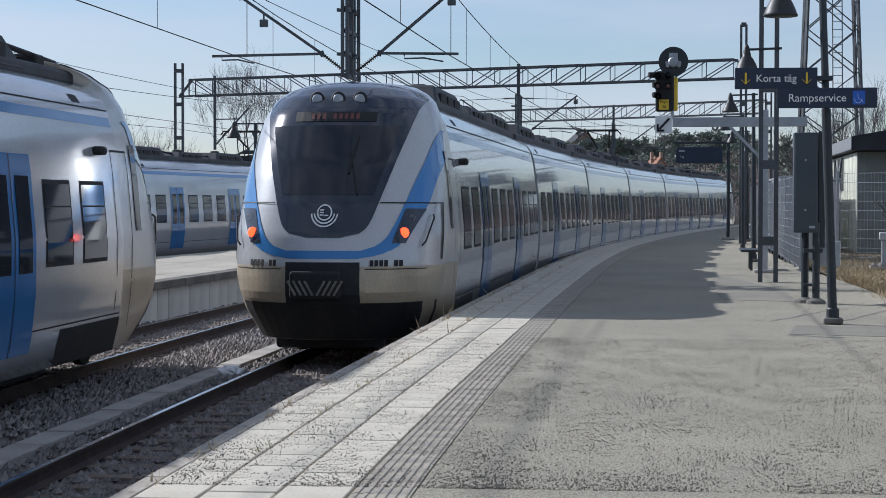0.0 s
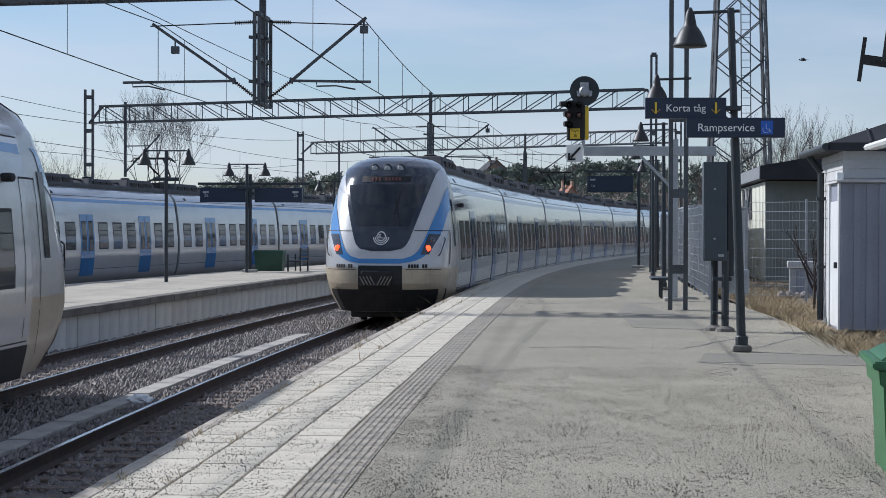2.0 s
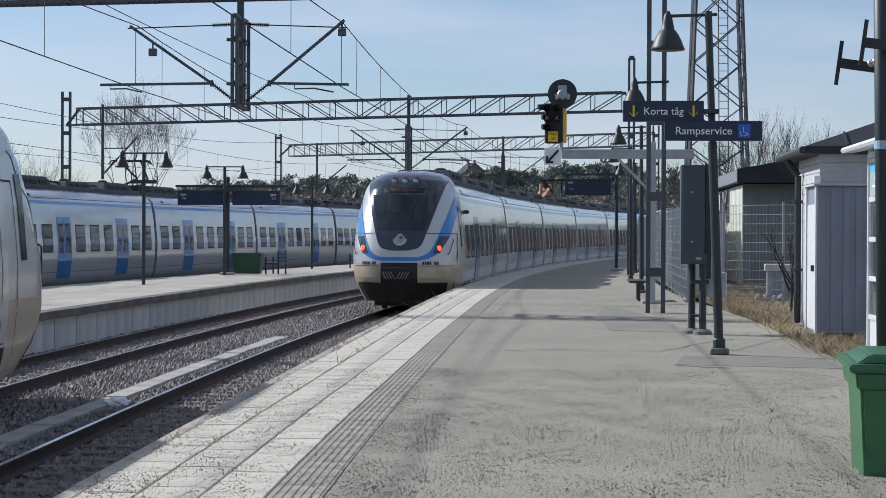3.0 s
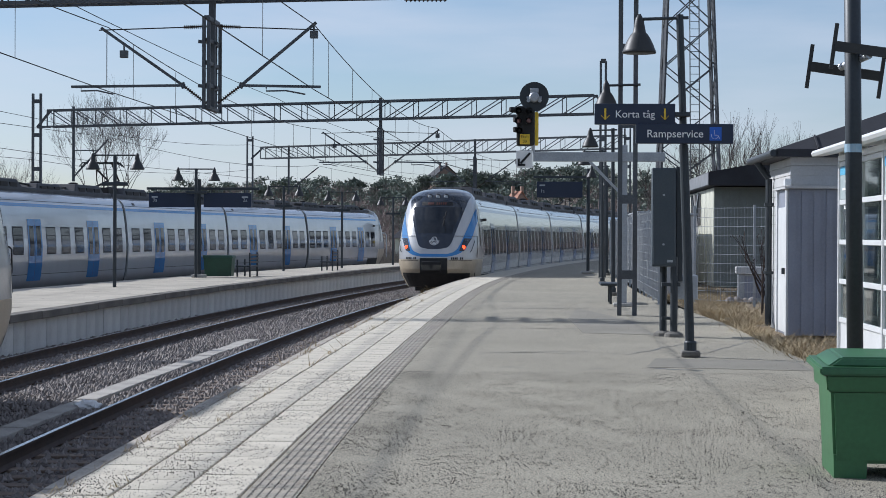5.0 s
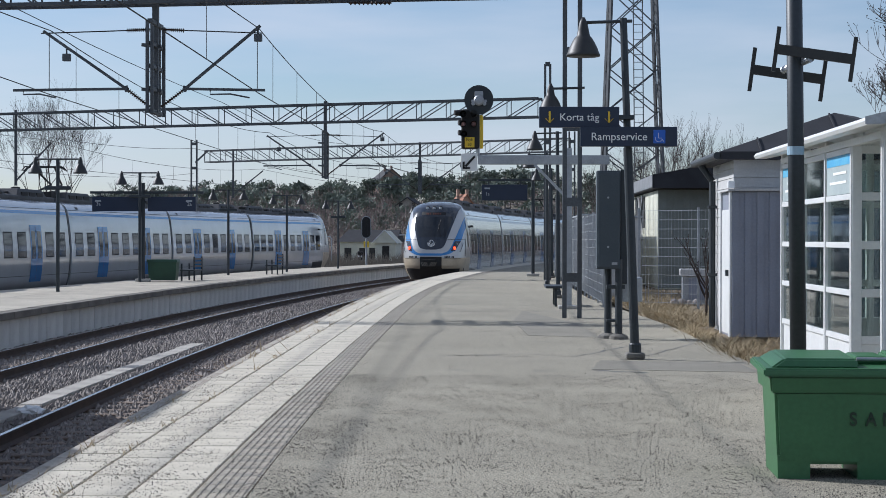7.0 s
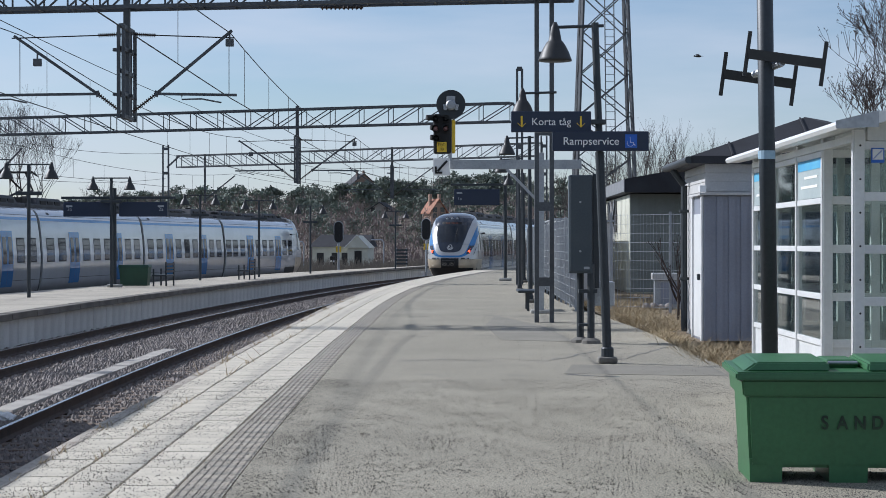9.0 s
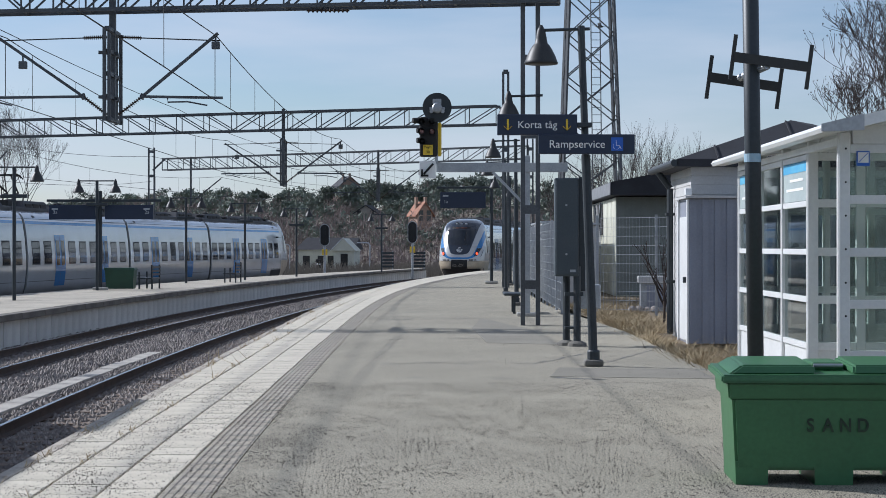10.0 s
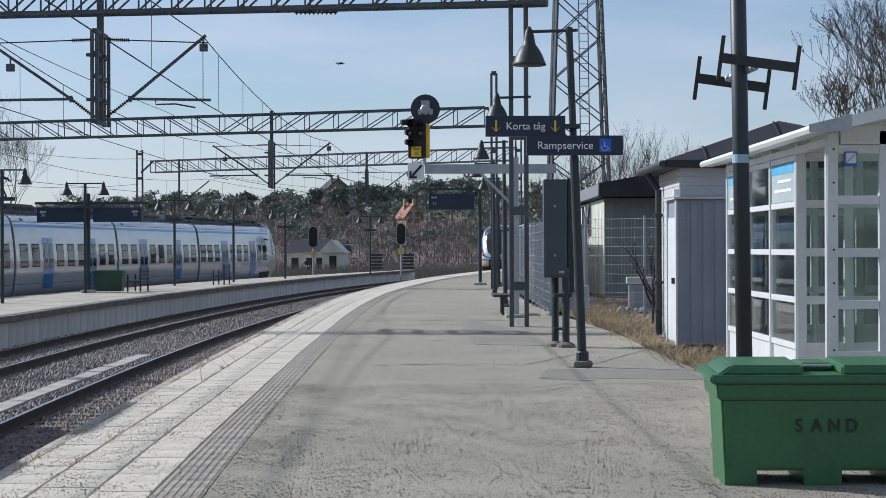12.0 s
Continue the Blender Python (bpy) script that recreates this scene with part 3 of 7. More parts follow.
            box(bm, -0.965, y, 3.84, 0.965, y + (yb - ya - 1.2) * 0.25, 3.76 + h * 0.7)
            part("grille", bm, UNDER, unit)
        bm = bmesh.new()
        lathe(bm, [(0.16, 0), (0.2, 0.03), (0.2, 0.09), (0.1, 0.12)], 12, pose(r.uniform(-0.4, 0.4), (ya + yb) / 2, zt - 0.01))
        part("fan", bm, UNDER, unit)
    for sx in (-0.72, 0.5):   # roof cables between the housings
        bm = bmesh.new()
        tube(bm, [Vector((sx + r.uniform(-0.05, 0.05), y0 + 0.3 + (y1 - y0 - 0.6) * k / 9, 4.02 + (0.09 if k % 2 else 0.0))) for k in range(10)], 0.035, 6)
        part("roof_cable", bm, UNDER, car)
    for k in range(4):
        bm = bmesh.new()
        yy = y0 + (y1 - y0) * (0.06, 0.34, 0.65, 0.94)[k]
        box(bm, -0.8, yy - 0.18, 3.9, -0.35, yy + 0.18, 4.08 + 0.05 * (k % 2), bevel=0.03)
        part("roof_box", bm, UNDER, car)
    bm = bmesh.new()
    box(bm, -0.98, y0 + 0.1, 3.72, 0.98, y1 - 0.1, 3.93, bevel=0.06)
    part("roof_deck", bm, ROOFDARK, car)
    for side in (-1, 1):   # seam between roof edge and flank, lower skirt line
        for za in (3.405, 0.78):
            bm = bmesh.new()
            side_panel(bm, side, y0 + 0.04, y1 - 0.04, za, za + 0.018, 0.004, 1)
            part("body_seam", bm, RUBBER, car)


MID = 16.6
END = 20.4
GEAR_A = [(1.2, 5.4, 0.44), (6.6, 10.2, 0.36), (11.2, 15.4, 0.44)]
MID_LAYOUT = [("w", 0.85, 1.0), ("w", 2.50, 1.0), ("d", 4.05, 1.5), ("w", 6.10, 1.0), ("w", 7.80, 1.0), ("w", 9.50, 1.0), ("d", 11.05, 1.5), ("w", 13.10, 1.0), ("w", 14.75, 1.0)]
END_LAYOUT = [("w", 4.05, 1.0), ("w", 5.55, 1.0), ("d", 7.0, 1.5), ("w", 9.00, 1.0), ("w", 10.65, 1.0), ("w", 12.30, 1.0), ("d", 13.85, 1.5), ("w", 15.90, 1.0), ("w", 17.50, 1.0), ("w", 18.95, 1.0)]


def stretch(car):
    """Bring a car to its true height over the rail."""
    for o in car.children_recursive:
        o.data.transform(Matrix.Diagonal((1, 1, 1.06, 1)))
    return car


def middle_car(label, group, pantograph=False):
    car = thing("train_car", Matrix(), label, "train car", group)
    bm = bmesh.new()
    shell(bm, 0.26, MID - 0.26)
    part("body", bm, SILVER, car, smooth=True)
    fit_out(car, 0.26, MID - 0.26, MID_LAYOUT, GEAR_A, 1)
    bm = bmesh.new()
    shell(bm, MID - 0.28, MID + 0.28, 1)
    bmesh.ops.scale(bm, vec=(0.965, 1, 0.985), verts=bm.verts)
    part("gangway", bm, RUBBER, car, "black rubber gangway bellows")
    if pantograph:
        bm = bmesh.new()
        box(bm, -0.6, 0.5, 3.85, 0.6, 3.1, 4.2, bevel=0.03)
        base = part("pantograph", bm, UNDER, car, "raised steel pantograph")
        for sx in (-0.5, 0.5):
            for a, b, r in (((sx, 0.9, 4.08), (sx * 0.5, 2.9, 4.55), 0.05), ((sx * 0.5, 2.9, 4.55), (sx, 1.2, 5.25), 0.04)):
                bm = bmesh.new()
                rod(bm, a, b, r)
                part("pantograph_arm", bm, UNDER, base)
        for y, z in ((1.15, 5.27), (1.4, 5.24)):
            bm = bmesh.new()
            tube(bm, [Vector((-1.0, y, z - 0.16)), Vector((-0.85, y, z)), Vector((0.85, y, z)), Vector((1.0, y, z - 0.16))], 0.03, 6)
            part("collector", bm, UNDER, base)
    return stretch(car)


def end_car(label, group, tail=False):
    """Cab car, its nose at y = 0 looking to -y."""
    car = thing("train_cab_car", Matrix(), label, "train car", group)
    bm = bmesh.new()
    shell(bm, NOSE, END - 0.26)
    part("body", bm, SILVER, car, smooth=True)
    bm = bmesh.new()
    # cab skin: rings of heights, swept round the nose
    nz, nx = 72, 64
    rows = []
    for j in range(nz + 1):
        z = 0.3 + (4.06 - 0.3) * j / nz
        w = nose_w(z)
        row = []
        for i in range(nx + 1):
            a = math.pi * (i / nx) - math.pi / 2
            x = w * (1 if a > 0 else -1) * abs(math.sin(a)) ** 0.9
            row.append(bm.verts.new(nose_point(x, z)))
        row.insert(0, bm.verts.new((-side_w(min(z, 3.8)), NOSE + 0.02, min(z, 3.84))))
        row.append(bm.verts.new((side_w(min(z, 3.8)), NOSE + 0.02, min(z, 3.84))))
        rows.append(row)
    for a, b in zip(rows, rows[1:]):
        for i in range(len(a) - 1):
            bm.faces.new((a[i], a[i + 1], b[i + 1], b[i]))
    cabin = part("cab", bm, [NOSEPAINT, BEIGE], car, "rounded silver-white cab end with a dusty cream lower band", smooth=True)
    for p in cabin.data.polygons:
        p.material_index = 1 if p.center.z < 1.36 else 0
    fit_out(car, NOSE + 0.05, END - 0.26, END_LAYOUT, [(a + 4.2, b + 4.2, h) for a, b, h in GEAR_A], 2)
    bm = bmesh.new()
    nose_patch(bm, lambda z: -MASK_W(z), MASK_W, 1.74, 3.60, 18, 34, 0.012)
    mask = part("cab_mask", bm, MASK, car, "glossy black windscreen surround", smooth=True)
    bm = bmesh.new()
    nose_patch(bm, lambda z: -min(nose_w(z) * 0.985, 1.17 + 0.35 * (z - 3.6)), lambda z: min(nose_w(z) * 0.985, 1.17 + 0.35 * (z - 3.6)), 3.59, 4.055, 24, 14, 0.013)
    part("cab_brow", bm, MASK, car, "black roof brow", smooth=True)
    bm = bmesh.new()
    nose_patch(bm, lambda z: -MASK_W(z) + 0.12, lambda z: MASK_W(z) - 0.12, 2.33, 3.32, 12, 12, 0.018)
    part("windscreen", bm, TRAINGLASS, mask, smooth=True)
    bm = bmesh.new()
    nose_patch(bm, lambda z: -0.62, lambda z: 0.62, 3.38, 3.52, 10, 2, 0.02)
    part("display", bm, RUBBER, mask)
    bm = bmesh.new()
    bm.free()
    for k in range(9):
        if k != 3:
            bm = bmesh.new()
            nose_patch(bm, lambda z, k=k: -0.36 + k * 0.085, lambda z, k=k: -0.31 + k * 0.085, 3.41, 3.49, 1, 1, 0.026)
            part("display_letter", bm, AMBERLED, mask, "faint red diode letter")
    for sx in (-1, 1):
        bm = bmesh.new()
        nose_patch(bm, lambda z: sx * BLUE_IN(z), lambda z: sx * max(BLUE_OUT(z), BLUE_IN(z)), 1.56, 3.3, 4, 30, 0.011)
        part("blue_flash", bm, BLUE, car, "blue curved flash", smooth=True)
        bm = bmesh.new()
        nose_patch(bm, lambda z: sx * (0.98 + 0.32 * (z - 1.66)), lambda z: sx * (1.16 + 0.50 * (z - 1.66)), 1.66, 2.14, 4, 6, 0.018)
        lamp = part("headlight", bm, MASK, car, "dark glazed headlight unit", smooth=True)
        for zc, rr, mt in ((2.0, 0.07, LENS), (1.80, 0.075, TAIL if tail else LENS)):
            p = nose_point(sx * (1.10 + 0.40 * (zc - 1.72)), zc, 0.025)
            bm = bmesh.new()
            bmesh.ops.create_uvsphere(bm, u_segments=12, v_segments=8, radius=rr, matrix=Matrix.Translation(p) @ Matrix.Diagonal((1, 0.45, 1, 1)))
            part("tail_lamp" if zc < 1.9 else "head_lamp", bm, mt, lamp, "glowing red lamp" if mt is TAIL else "clear lamp", smooth=True)
        bm = bmesh.new()
        nose_patch(bm, lambda z: sx * 0.62, lambda z: sx * 1.42, 0.88, 1.30, 8, 4, 0.010)
        part("bumper_panel", bm, BEIGE, car, "cream bumper panel")
        for k in (0, 1, 2, 3, 5, 6):
            bm = bmesh.new()
            nose_patch(bm, lambda z: sx * 0.92 - 0.23 + k * 0.066, lambda z: sx * 0.92 - 0.18 + k * 0.066, 1.345, 1.43, 1, 1, 0.014)
            part("number_bar", bm, RUBBER, car)
        bm = bmesh.new()
        nose_patch(bm, lambda z: sx * (MASK_W(z) + 0.02), lambda z: sx * nose_w(z) * 0.985, 2.215, 2.23, 10, 1, 0.016)
        part("nose_seam", bm, RUBBER, car)
        bm = bmesh.new()
        nose_patch(bm, lambda z: sx * (nose_w(z) * 0.985 - 0.012), lambda z: sx * nose_w(z) * 0.985, 1.42, 2.22, 1, 10, 0.016)
        part("nose_seam", bm, RUBBER, car)
        bm = bmesh.new()
        nose_patch(bm, lambda z: sx * 0.62, lambda z: sx * 1.43, 1.30, 1.314, 8, 1, 0.014)
        part("bumper_seam", bm, RUBBER, car)
        bm = bmesh.new()
        tube(bm, [nose_point(sx * 1.36, 1.62, 0.03), nose_point(sx * 1.38, 1.68, 0.07), nose_point(sx * 1.46, 2.0, 0.07), nose_point(sx * 1.47, 2.05, 0.03)], 0.014, 6)
        part("hand_rail", bm, RUBBER, car)
        # flat panel on the skirt, the bogie cut-out's shade put on as dark colour
        bm = bmesh.new()
        side_panel(bm, sx, NOSE + 0.02, 5.9, 0.3, 0.74, 0.006, 4)
        part("bogie_recess", bm, UNDER, car, "flat dark panel coloured for the shaded bogie cut-out")
        # wing mirror camera and cab door
        bm = bmesh.new()
        box(bm, sx * 1.50, 4.1, 2.82, sx * 1.67, 4.32, 2.93, bevel=0.04)
        part("camera_pod", bm, UNDER, car)
        bm = bmesh.new()
        side_panel(bm, sx, 2.28, 2.55, 1.85, 3.0, 0.012, 4)
        part("cab_window", bm, TRAINGLASS, car)
        bm = bmesh.new()
        for yy in (2.75, 3.5):
            side_panel(bm, sx, yy, yy + 0.025, 0.6, 2.9, 0.005, 6)
        side_panel(bm, sx, 2.775, 3.5, 2.88, 2.905, 0.005, 1)
        part("cab_door_seam", bm, RUBBER, car)
    bm = bmesh.new()
    nose_patch(bm, lambda z: -BLUE_OUT(z + 0.0) * 0.98, lambda z: BLUE_OUT(z) * 0.98, 1.45, 1.56, 24, 3, 0.010)
    part("blue_chin", bm, BLUE, car, smooth=True)
    bm = bmesh.new()
    nose_patch(bm, lambda z: -0.55, lambda z: 0.55, 0.82, 1.40, 8, 4, 0.014)
    hatch = part("coupler_recess", bm, RUBBER, car, "black coupler recess")
    bm = bmesh.new()
    box(bm, -0.46, -0.10, 0.90, 0.30, 0.1, 1.28, bevel=0.04)
    cp = part("coupler_cover", bm, UNDER, hatch, "dark coupler cover with pale chevrons")
    for k in range(4):
        for sg in (-1, 1):
            bm = bmesh.new()
            a = Vector((-0.08 + sg * (0.03 + 0.085 * k), -0.1, 0.95))
            bar(bm, a, a + Vector((sg * 0.12, 0, 0.2)), 0.04, 0.03)
            part("chevron", bm, CHEVRON, hatch)
    bm = bmesh.new()
    nose_patch(bm, lambda z: -nose_w(z) * 0.985, lambda z: nose_w(z) * 0.985, 0.31, 0.84, 18, 4, 0.01)
    box(bm, -0.85, 0.75, 0.16, 0.85, 2.2, 0.6, bevel=0.05)
    part("snow_plough", bm, UNDER, car, "dark lower apron", smooth=False)
    for sx in (-0.33, 0.0, 0.33):
        bm = bmesh.new()
        p = nose_point(sx, 3.71, 0.012)
        bmesh.ops.create_uvsphere(bm, u_segments=16, v_segments=10, radius=0.115, matrix=Matrix.Translation(p) @ Matrix.Diagonal((1, 0.3, 1, 1)))
        lamp = part("top_lamp", bm, UNDER, car, "round roof lamp", smooth=True)
        bm = bmesh.new()
        bmesh.ops.create_uvsphere(bm, u_segments=16, v_segments=10, radius=0.085, matrix=Matrix.Translation(p + Vector((0, -0.02, -0.005))) @ Matrix.Diagonal((1, 0.3, 1, 1)))
        part("lamp_glass", bm, GALV, lamp, smooth=True)
    # round emblem: disc ring and two open rings below
    bm = bmesh.new()
    for rr, a0, a1 in ((0.115, 0, 360), (0.16, 185, 355), (0.205, 185, 355)):
        n = 28
        pts = [(rr * math.cos(radians(a0 + (a1 - a0) * i / n)), rr * math.sin(radians(a0 + (a1 - a0) * i / n))) for i in range(n + 1)]
        for (xa, za), (xb, zb) in zip(pts, pts[1:]):
            k = 1 - 0.022 / rr
            q = [bm.verts.new(nose_point(x, 2.08 + z, 0.024)) for x, z in ((xa, za), (xb, zb), (xb * k, zb * k), (xa * k, za * k))]
            bm.faces.new(q)
    for xx, zz in ((-0.04, 0.035), (-0.04, -0.035), (-0.04, 0.0), (0.03, -0.04)):
        bm.faces.new([bm.verts.new(nose_point(xx + a, 2.08 + zz + b, 0.024)) for a, b in ((-0.03, -0.009), (0.03, -0.009), (0.03, 0.009), (-0.03, 0.009))])
    part("emblem", bm, SIGNWHITE, mask)
    bm = bmesh.new()
    rod(bm, nose_point(0.45, 2.33, 0.03), nose_point(0.30, 2.95, 0.03), 0.012)
    rod(bm, nose_point(0.30, 2.62, 0.03), nose_point(0.40, 3.15, 0.03), 0.018)
    part("wiper", bm, RUBBER, mask)
    bm = bmesh.new()
    shell(bm, END - 0.28, END + 0.28, 1)
    bmesh.ops.scale(bm, vec=(0.965, 1, 0.985), verts=bm.verts)
    part("gangway", bm, RUBBER, car, "black rubber gangway bellows")
    return stretch(car)


MOVING = "silver commuter train car with blue doors, leaving the platform"
g1 = "cars of the departing train"
rake = [(end_car("silver cab car with black mask, blue flash and red tail lights", g1, True), 0.0)]
for i in range(4):
    rake.append((middle_car(MOVING, g1, i == 2), END + MID * i))
lead = end_car("leading silver cab car of the departing train", g1)
rake.append((lead, END * 2 + MID * 4))   # turned round: its nose leads


def on_arc(s, o, length, flip=False):
    """Pose of a car whose rear end is at s: a chord between two points of the arc."""
    a, b = arc(s, o, RAIL), arc(s + length, o, RAIL)
    yaw = -math.degrees(math.atan2(b.x - a.x, b.y - a.y))
    return pose(b.x, b.y, RAIL, 0, 0, yaw + 180) if flip else pose(a.x, a.y, RAIL, 0, 0, yaw)


# waiting train on the second track: nose pointing away from the camera side
g2 = "cars of the waiting train"
wait = end_car("silver cab car of a waiting train, blue doors", g2)
WAIT_S = -12.3
wait.matrix_basis = on_arc(WAIT_S - END, T2, END, True)
w2 = middle_car("silver car of a waiting train", g2)
w2.matrix_basis = on_arc(WAIT_S - END - MID, T2, MID)


def far_side(y):
    """Near flank of the train on the third track."""
    return 522.5 - math.sqrt(543.0 ** 2 - (y - 35.4) ** 2)


def on_third(y, length, flip=False):
    a = Vector((far_side(y) - 1.63, y, RAIL))
    b = Vector((far_side(y + length * 0.99) - 1.63, y + length * 0.99, RAIL))
    yaw = -math.degrees(math.atan2(b.x - a.x, b.y - a.y))
    return pose(b.x, b.y, RAIL, 0, 0, yaw + 180) if flip else pose(a.x, a.y, RAIL, 0, 0, yaw)


g3 = "cars of the parked train"
END3 = 132.3
tailcar = end_car("silver cab car of a parked train beyond the island platform", g3)
tailcar.matrix_basis = on_third(END3 - 20.2, END, True)
first_mid = None
for i in range(5):
    c = middle_car("silver parked train car with blue doors", g3, i == 1) if i in (0, 1) else copy_thing(first_mid, Matrix())
    first_mid = first_mid or c
    c.matrix_basis = on_third(END3 - 20.2 - 16.4 * (i + 1), MID)
# ---- posts, lamps and signs on the platform ----


def lamp_head(parent, m, label=""):
    bm = bmesh.new()
    lathe(bm, [(0.225, 0.0), (0.23, 0.02), (0.215, 0.05), (0.19, 0.12), (0.15, 0.2), (0.115, 0.255), (0.09, 0.28), (0.075, 0.36), (0.055, 0.46), (0.02, 0.53)], 22)
    lathe(bm, [(0.20, 0.004), (0.14, 0.10), (0.05, 0.16)], 22)
    sh = part("shade", bm, LAMPGREY, parent, label, smooth=True)
    sh.matrix_basis = m
    return sh


def lamp_post(x, y, height, lean, arm, label):
    """Slim post with one bell lamp on a short arm to the track side."""
    lp = thing("platform_lamp", pose(x, y, 0), label, "lamp post", "lamps along the platform")
    top = Vector((-lean, 0, height))
    bm = bmesh.new()
    rod(bm, (0, 0, 0.05), top * 0.62, 0.062, 14)
    rod(bm, top * 0.62, top, 0.05, 14)
    part("pole", bm, PAINTSTEEL, lp, smooth=False)
    bm = bmesh.new()
    box(bm, -0.13, -0.13, 0, 0.13, 0.13, 0.09, bevel=0.03)
    part("footing", bm, FOOTING, lp, "grey concrete footing")
    bm = bmesh.new()
    lathe(bm, [(0.085, 0.09), (0.085, 0.2), (0.07, 0.22)], 14)
    part("collar", bm, PAINTSTEEL, lp)
    bm = bmesh.new()
    rod(bm, top + Vector((0.12, 0, -0.04)), top + Vector((-arm, 0, -0.06)), 0.022)
    part("arm", bm, PAINTSTEEL, lp)
    lamp_head(lp, pose(top.x - arm, 0, height - 0.52))
    return lp


lamp_post(1.89, 24.6, 4.62, 0.17, 0.54, "dark steel platform lamp post with bell shade, leaning slightly")
for x, y in ((1.72, 50.0), (1.78, 62.5), (2.35, 76.0), (3.4, 90.0)):
    lamp_post(x, y, 4.6, 0.03, 0.62, "dark steel platform lamp post with bell shade")


def name_sign(name, x0, x1, y, z0, z1, label):
    sg = thing(name, pose((x0 + x1) / 2, y, (z0 + z1) / 2, 0, 0, 2), label, "sign")
    bm = bmesh.new()
    w, h = (x1 - x0) / 2, (z1 - z0) / 2
    box(bm, -w, -0.05, -h, w, 0.05, h, bevel=0.008)
    part("panel", bm, SIGNBLUE, sg)
    return sg


def arrow_down(parent, x, z, size, mat):
    bm = bmesh.new()
    box(bm, x - 0.013, -0.058, z - size, x + 0.013, -0.052, z + size)
    for sg in (-1, 1):
        bar(bm, (x, -0.055, z - size), (x + sg * size * 0.75, -0.055, z - size * 0.25), 0.028, 0.006)
    part("arrow", bm, mat, parent, "yellow downward arrow")


korta = name_sign("platform_sign", 0.58, 1.66, 24.5, 3.13, 3.41, "dark sign for short trains with two yellow arrows")
letters("lettering", "Korta tåg", 0.14, SIGNWHITE, korta, pose(0, -0.053, -0.005))
arrow_down(korta, -0.40, 0, 0.075, SIGNYELLOW)
arrow_down(korta, 0.40, 0, 0.075, SIGNYELLOW)
ramp = name_sign("platform_sign", 1.13, 2.43, 24.42, 2.87, 3.135, "dark ramp service sign with a blue accessibility symbol")
letters("lettering", "Rampservice", 0.148, SIGNWHITE, ramp, pose(-0.13, -0.053, -0.005))
bm = bmesh.new()
box(bm, 0.33, -0.056, -0.09, 0.49, -0.052, 0.09)
icon = part("symbol", bm, ICONBLUE, ramp, "blue square symbol")
bm = bmesh.new()
n = 18
for i in range(n):
    a0, a1 = radians(150 + 210 * i / n), radians(150 + 210 * (i + 1) / n)
    bar(bm, (0.40 + 0.045 * math.cos(a0), -0.058, -0.025 + 0.045 * math.sin(a0)), (0.40 + 0.045 * math.cos(a1), -0.058, -0.025 + 0.045 * math.sin(a1)), 0.01, 0.004)
bar(bm, (0.395, -0.058, 0.05), (0.40, -0.058, -0.02), 0.012, 0.004)
bar(bm, (0.40, -0.058, -0.02), (0.44, -0.058, -0.02), 0.012, 0.004)
bar(bm, (0.44, -0.058, -0.02), (0.465, -0.058, -0.065), 0.012, 0.004)
part("symbol_lines", bm, SIGNWHITE, ramp)
for z in (3.0, 3.27):
    bm = bmesh.new()
    box(bm, 1.66, 24.46, z - 0.03, 1.86, 24.66, z + 0.03, bevel=0.005)
    tagged(part("sign_bracket", bm, PAINTSTEEL), "dark steel bracket holding a platform sign", "bracket", "sign brackets")
# round signal backing seen over the waiting train
ds = thing("disc_signal", pose(-15.1, 42.0, -0.08), "railway signal with a round black backing disc", "railway signal")
bm = bmesh.new()
rod(bm, (0, 0.08, 0), (0, 0.08, 4.7), 0.07, 10)
part("post", bm, GALV, ds)
bm = bmesh.new()
lathe(bm, [(0.33, 0), (0.33, 0.04)], 28, pose(0, 0, 4.6, 90))
part("disc", bm, PAINTSTEEL, ds)
bm = bmesh.new()
lathe(bm, [(0.15, 0), (0.13, 0.1)], 16, pose(0, -0.04, 4.6, 90))
part("lamp", bm, GALV, ds)

# control cabinet on two legs
cab = thing("control_cabinet", pose(1.9, 29.6, 0), "dark green-black electrical cabinet on two posts", "cabinet")
bm = bmesh.new()
box(bm, -0.26, -0.16, 1.14, 0.12, 0.20, 2.74, bevel=0.015)
body = part("body", bm, CABINET, cab)
bm = bmesh.new()
box(bm, -0.24, -0.175, 1.17, 0.10, -0.158, 2.71, bevel=0.006)
dr = part("door", bm, CABINET, cab)
bm = bmesh.new()
for z in (1.5, 2.3):
    lathe(bm, [(0.018, 0), (0.018, 0.02)], 10, pose(-0.08, -0.176, z, 90))
box(bm, -0.02, -0.18, 1.21, 0.07, -0.174, 1.25)
part("lock", bm, GALV, dr)
bm = bmesh.new()
box(bm, 0.13, -0.05, 0.9, 0.24, 0.15, 2.76, bevel=0.01)
part("cable_duct", bm, PAINTSTEEL, cab)
for x, y in ((-0.06, 0.75), (0.1, -0.45)):
    bm = bmesh.new()
    rod(bm, (x, y * 0.2, 0.05), (x, y * 0.2, 1.3), 0.06, 12)
    part("leg", bm, PAINTSTEEL, cab)
    bm = bmesh.new()
    lathe(bm, [(0.16, 0), (0.15, 0.05), (0.08, 0.09)], 12, pose(x, y * 0.2, 0))
    part("foot", bm, FOOTING, cab)
bm = bmesh.new()
box(bm, 0.16, 0.1, 0.6, 0.50, 0.45, 1.0, bevel=0.02)
part("junction_box", bm, GALV, cab, "grey junction box")
bm = bmesh.new()
box(bm, -0.1, -0.12, 0.82, 0.2, 0.05, 0.88)
part("crossbar", bm, PAINTSTEEL, cab)
bm = bmesh.new()
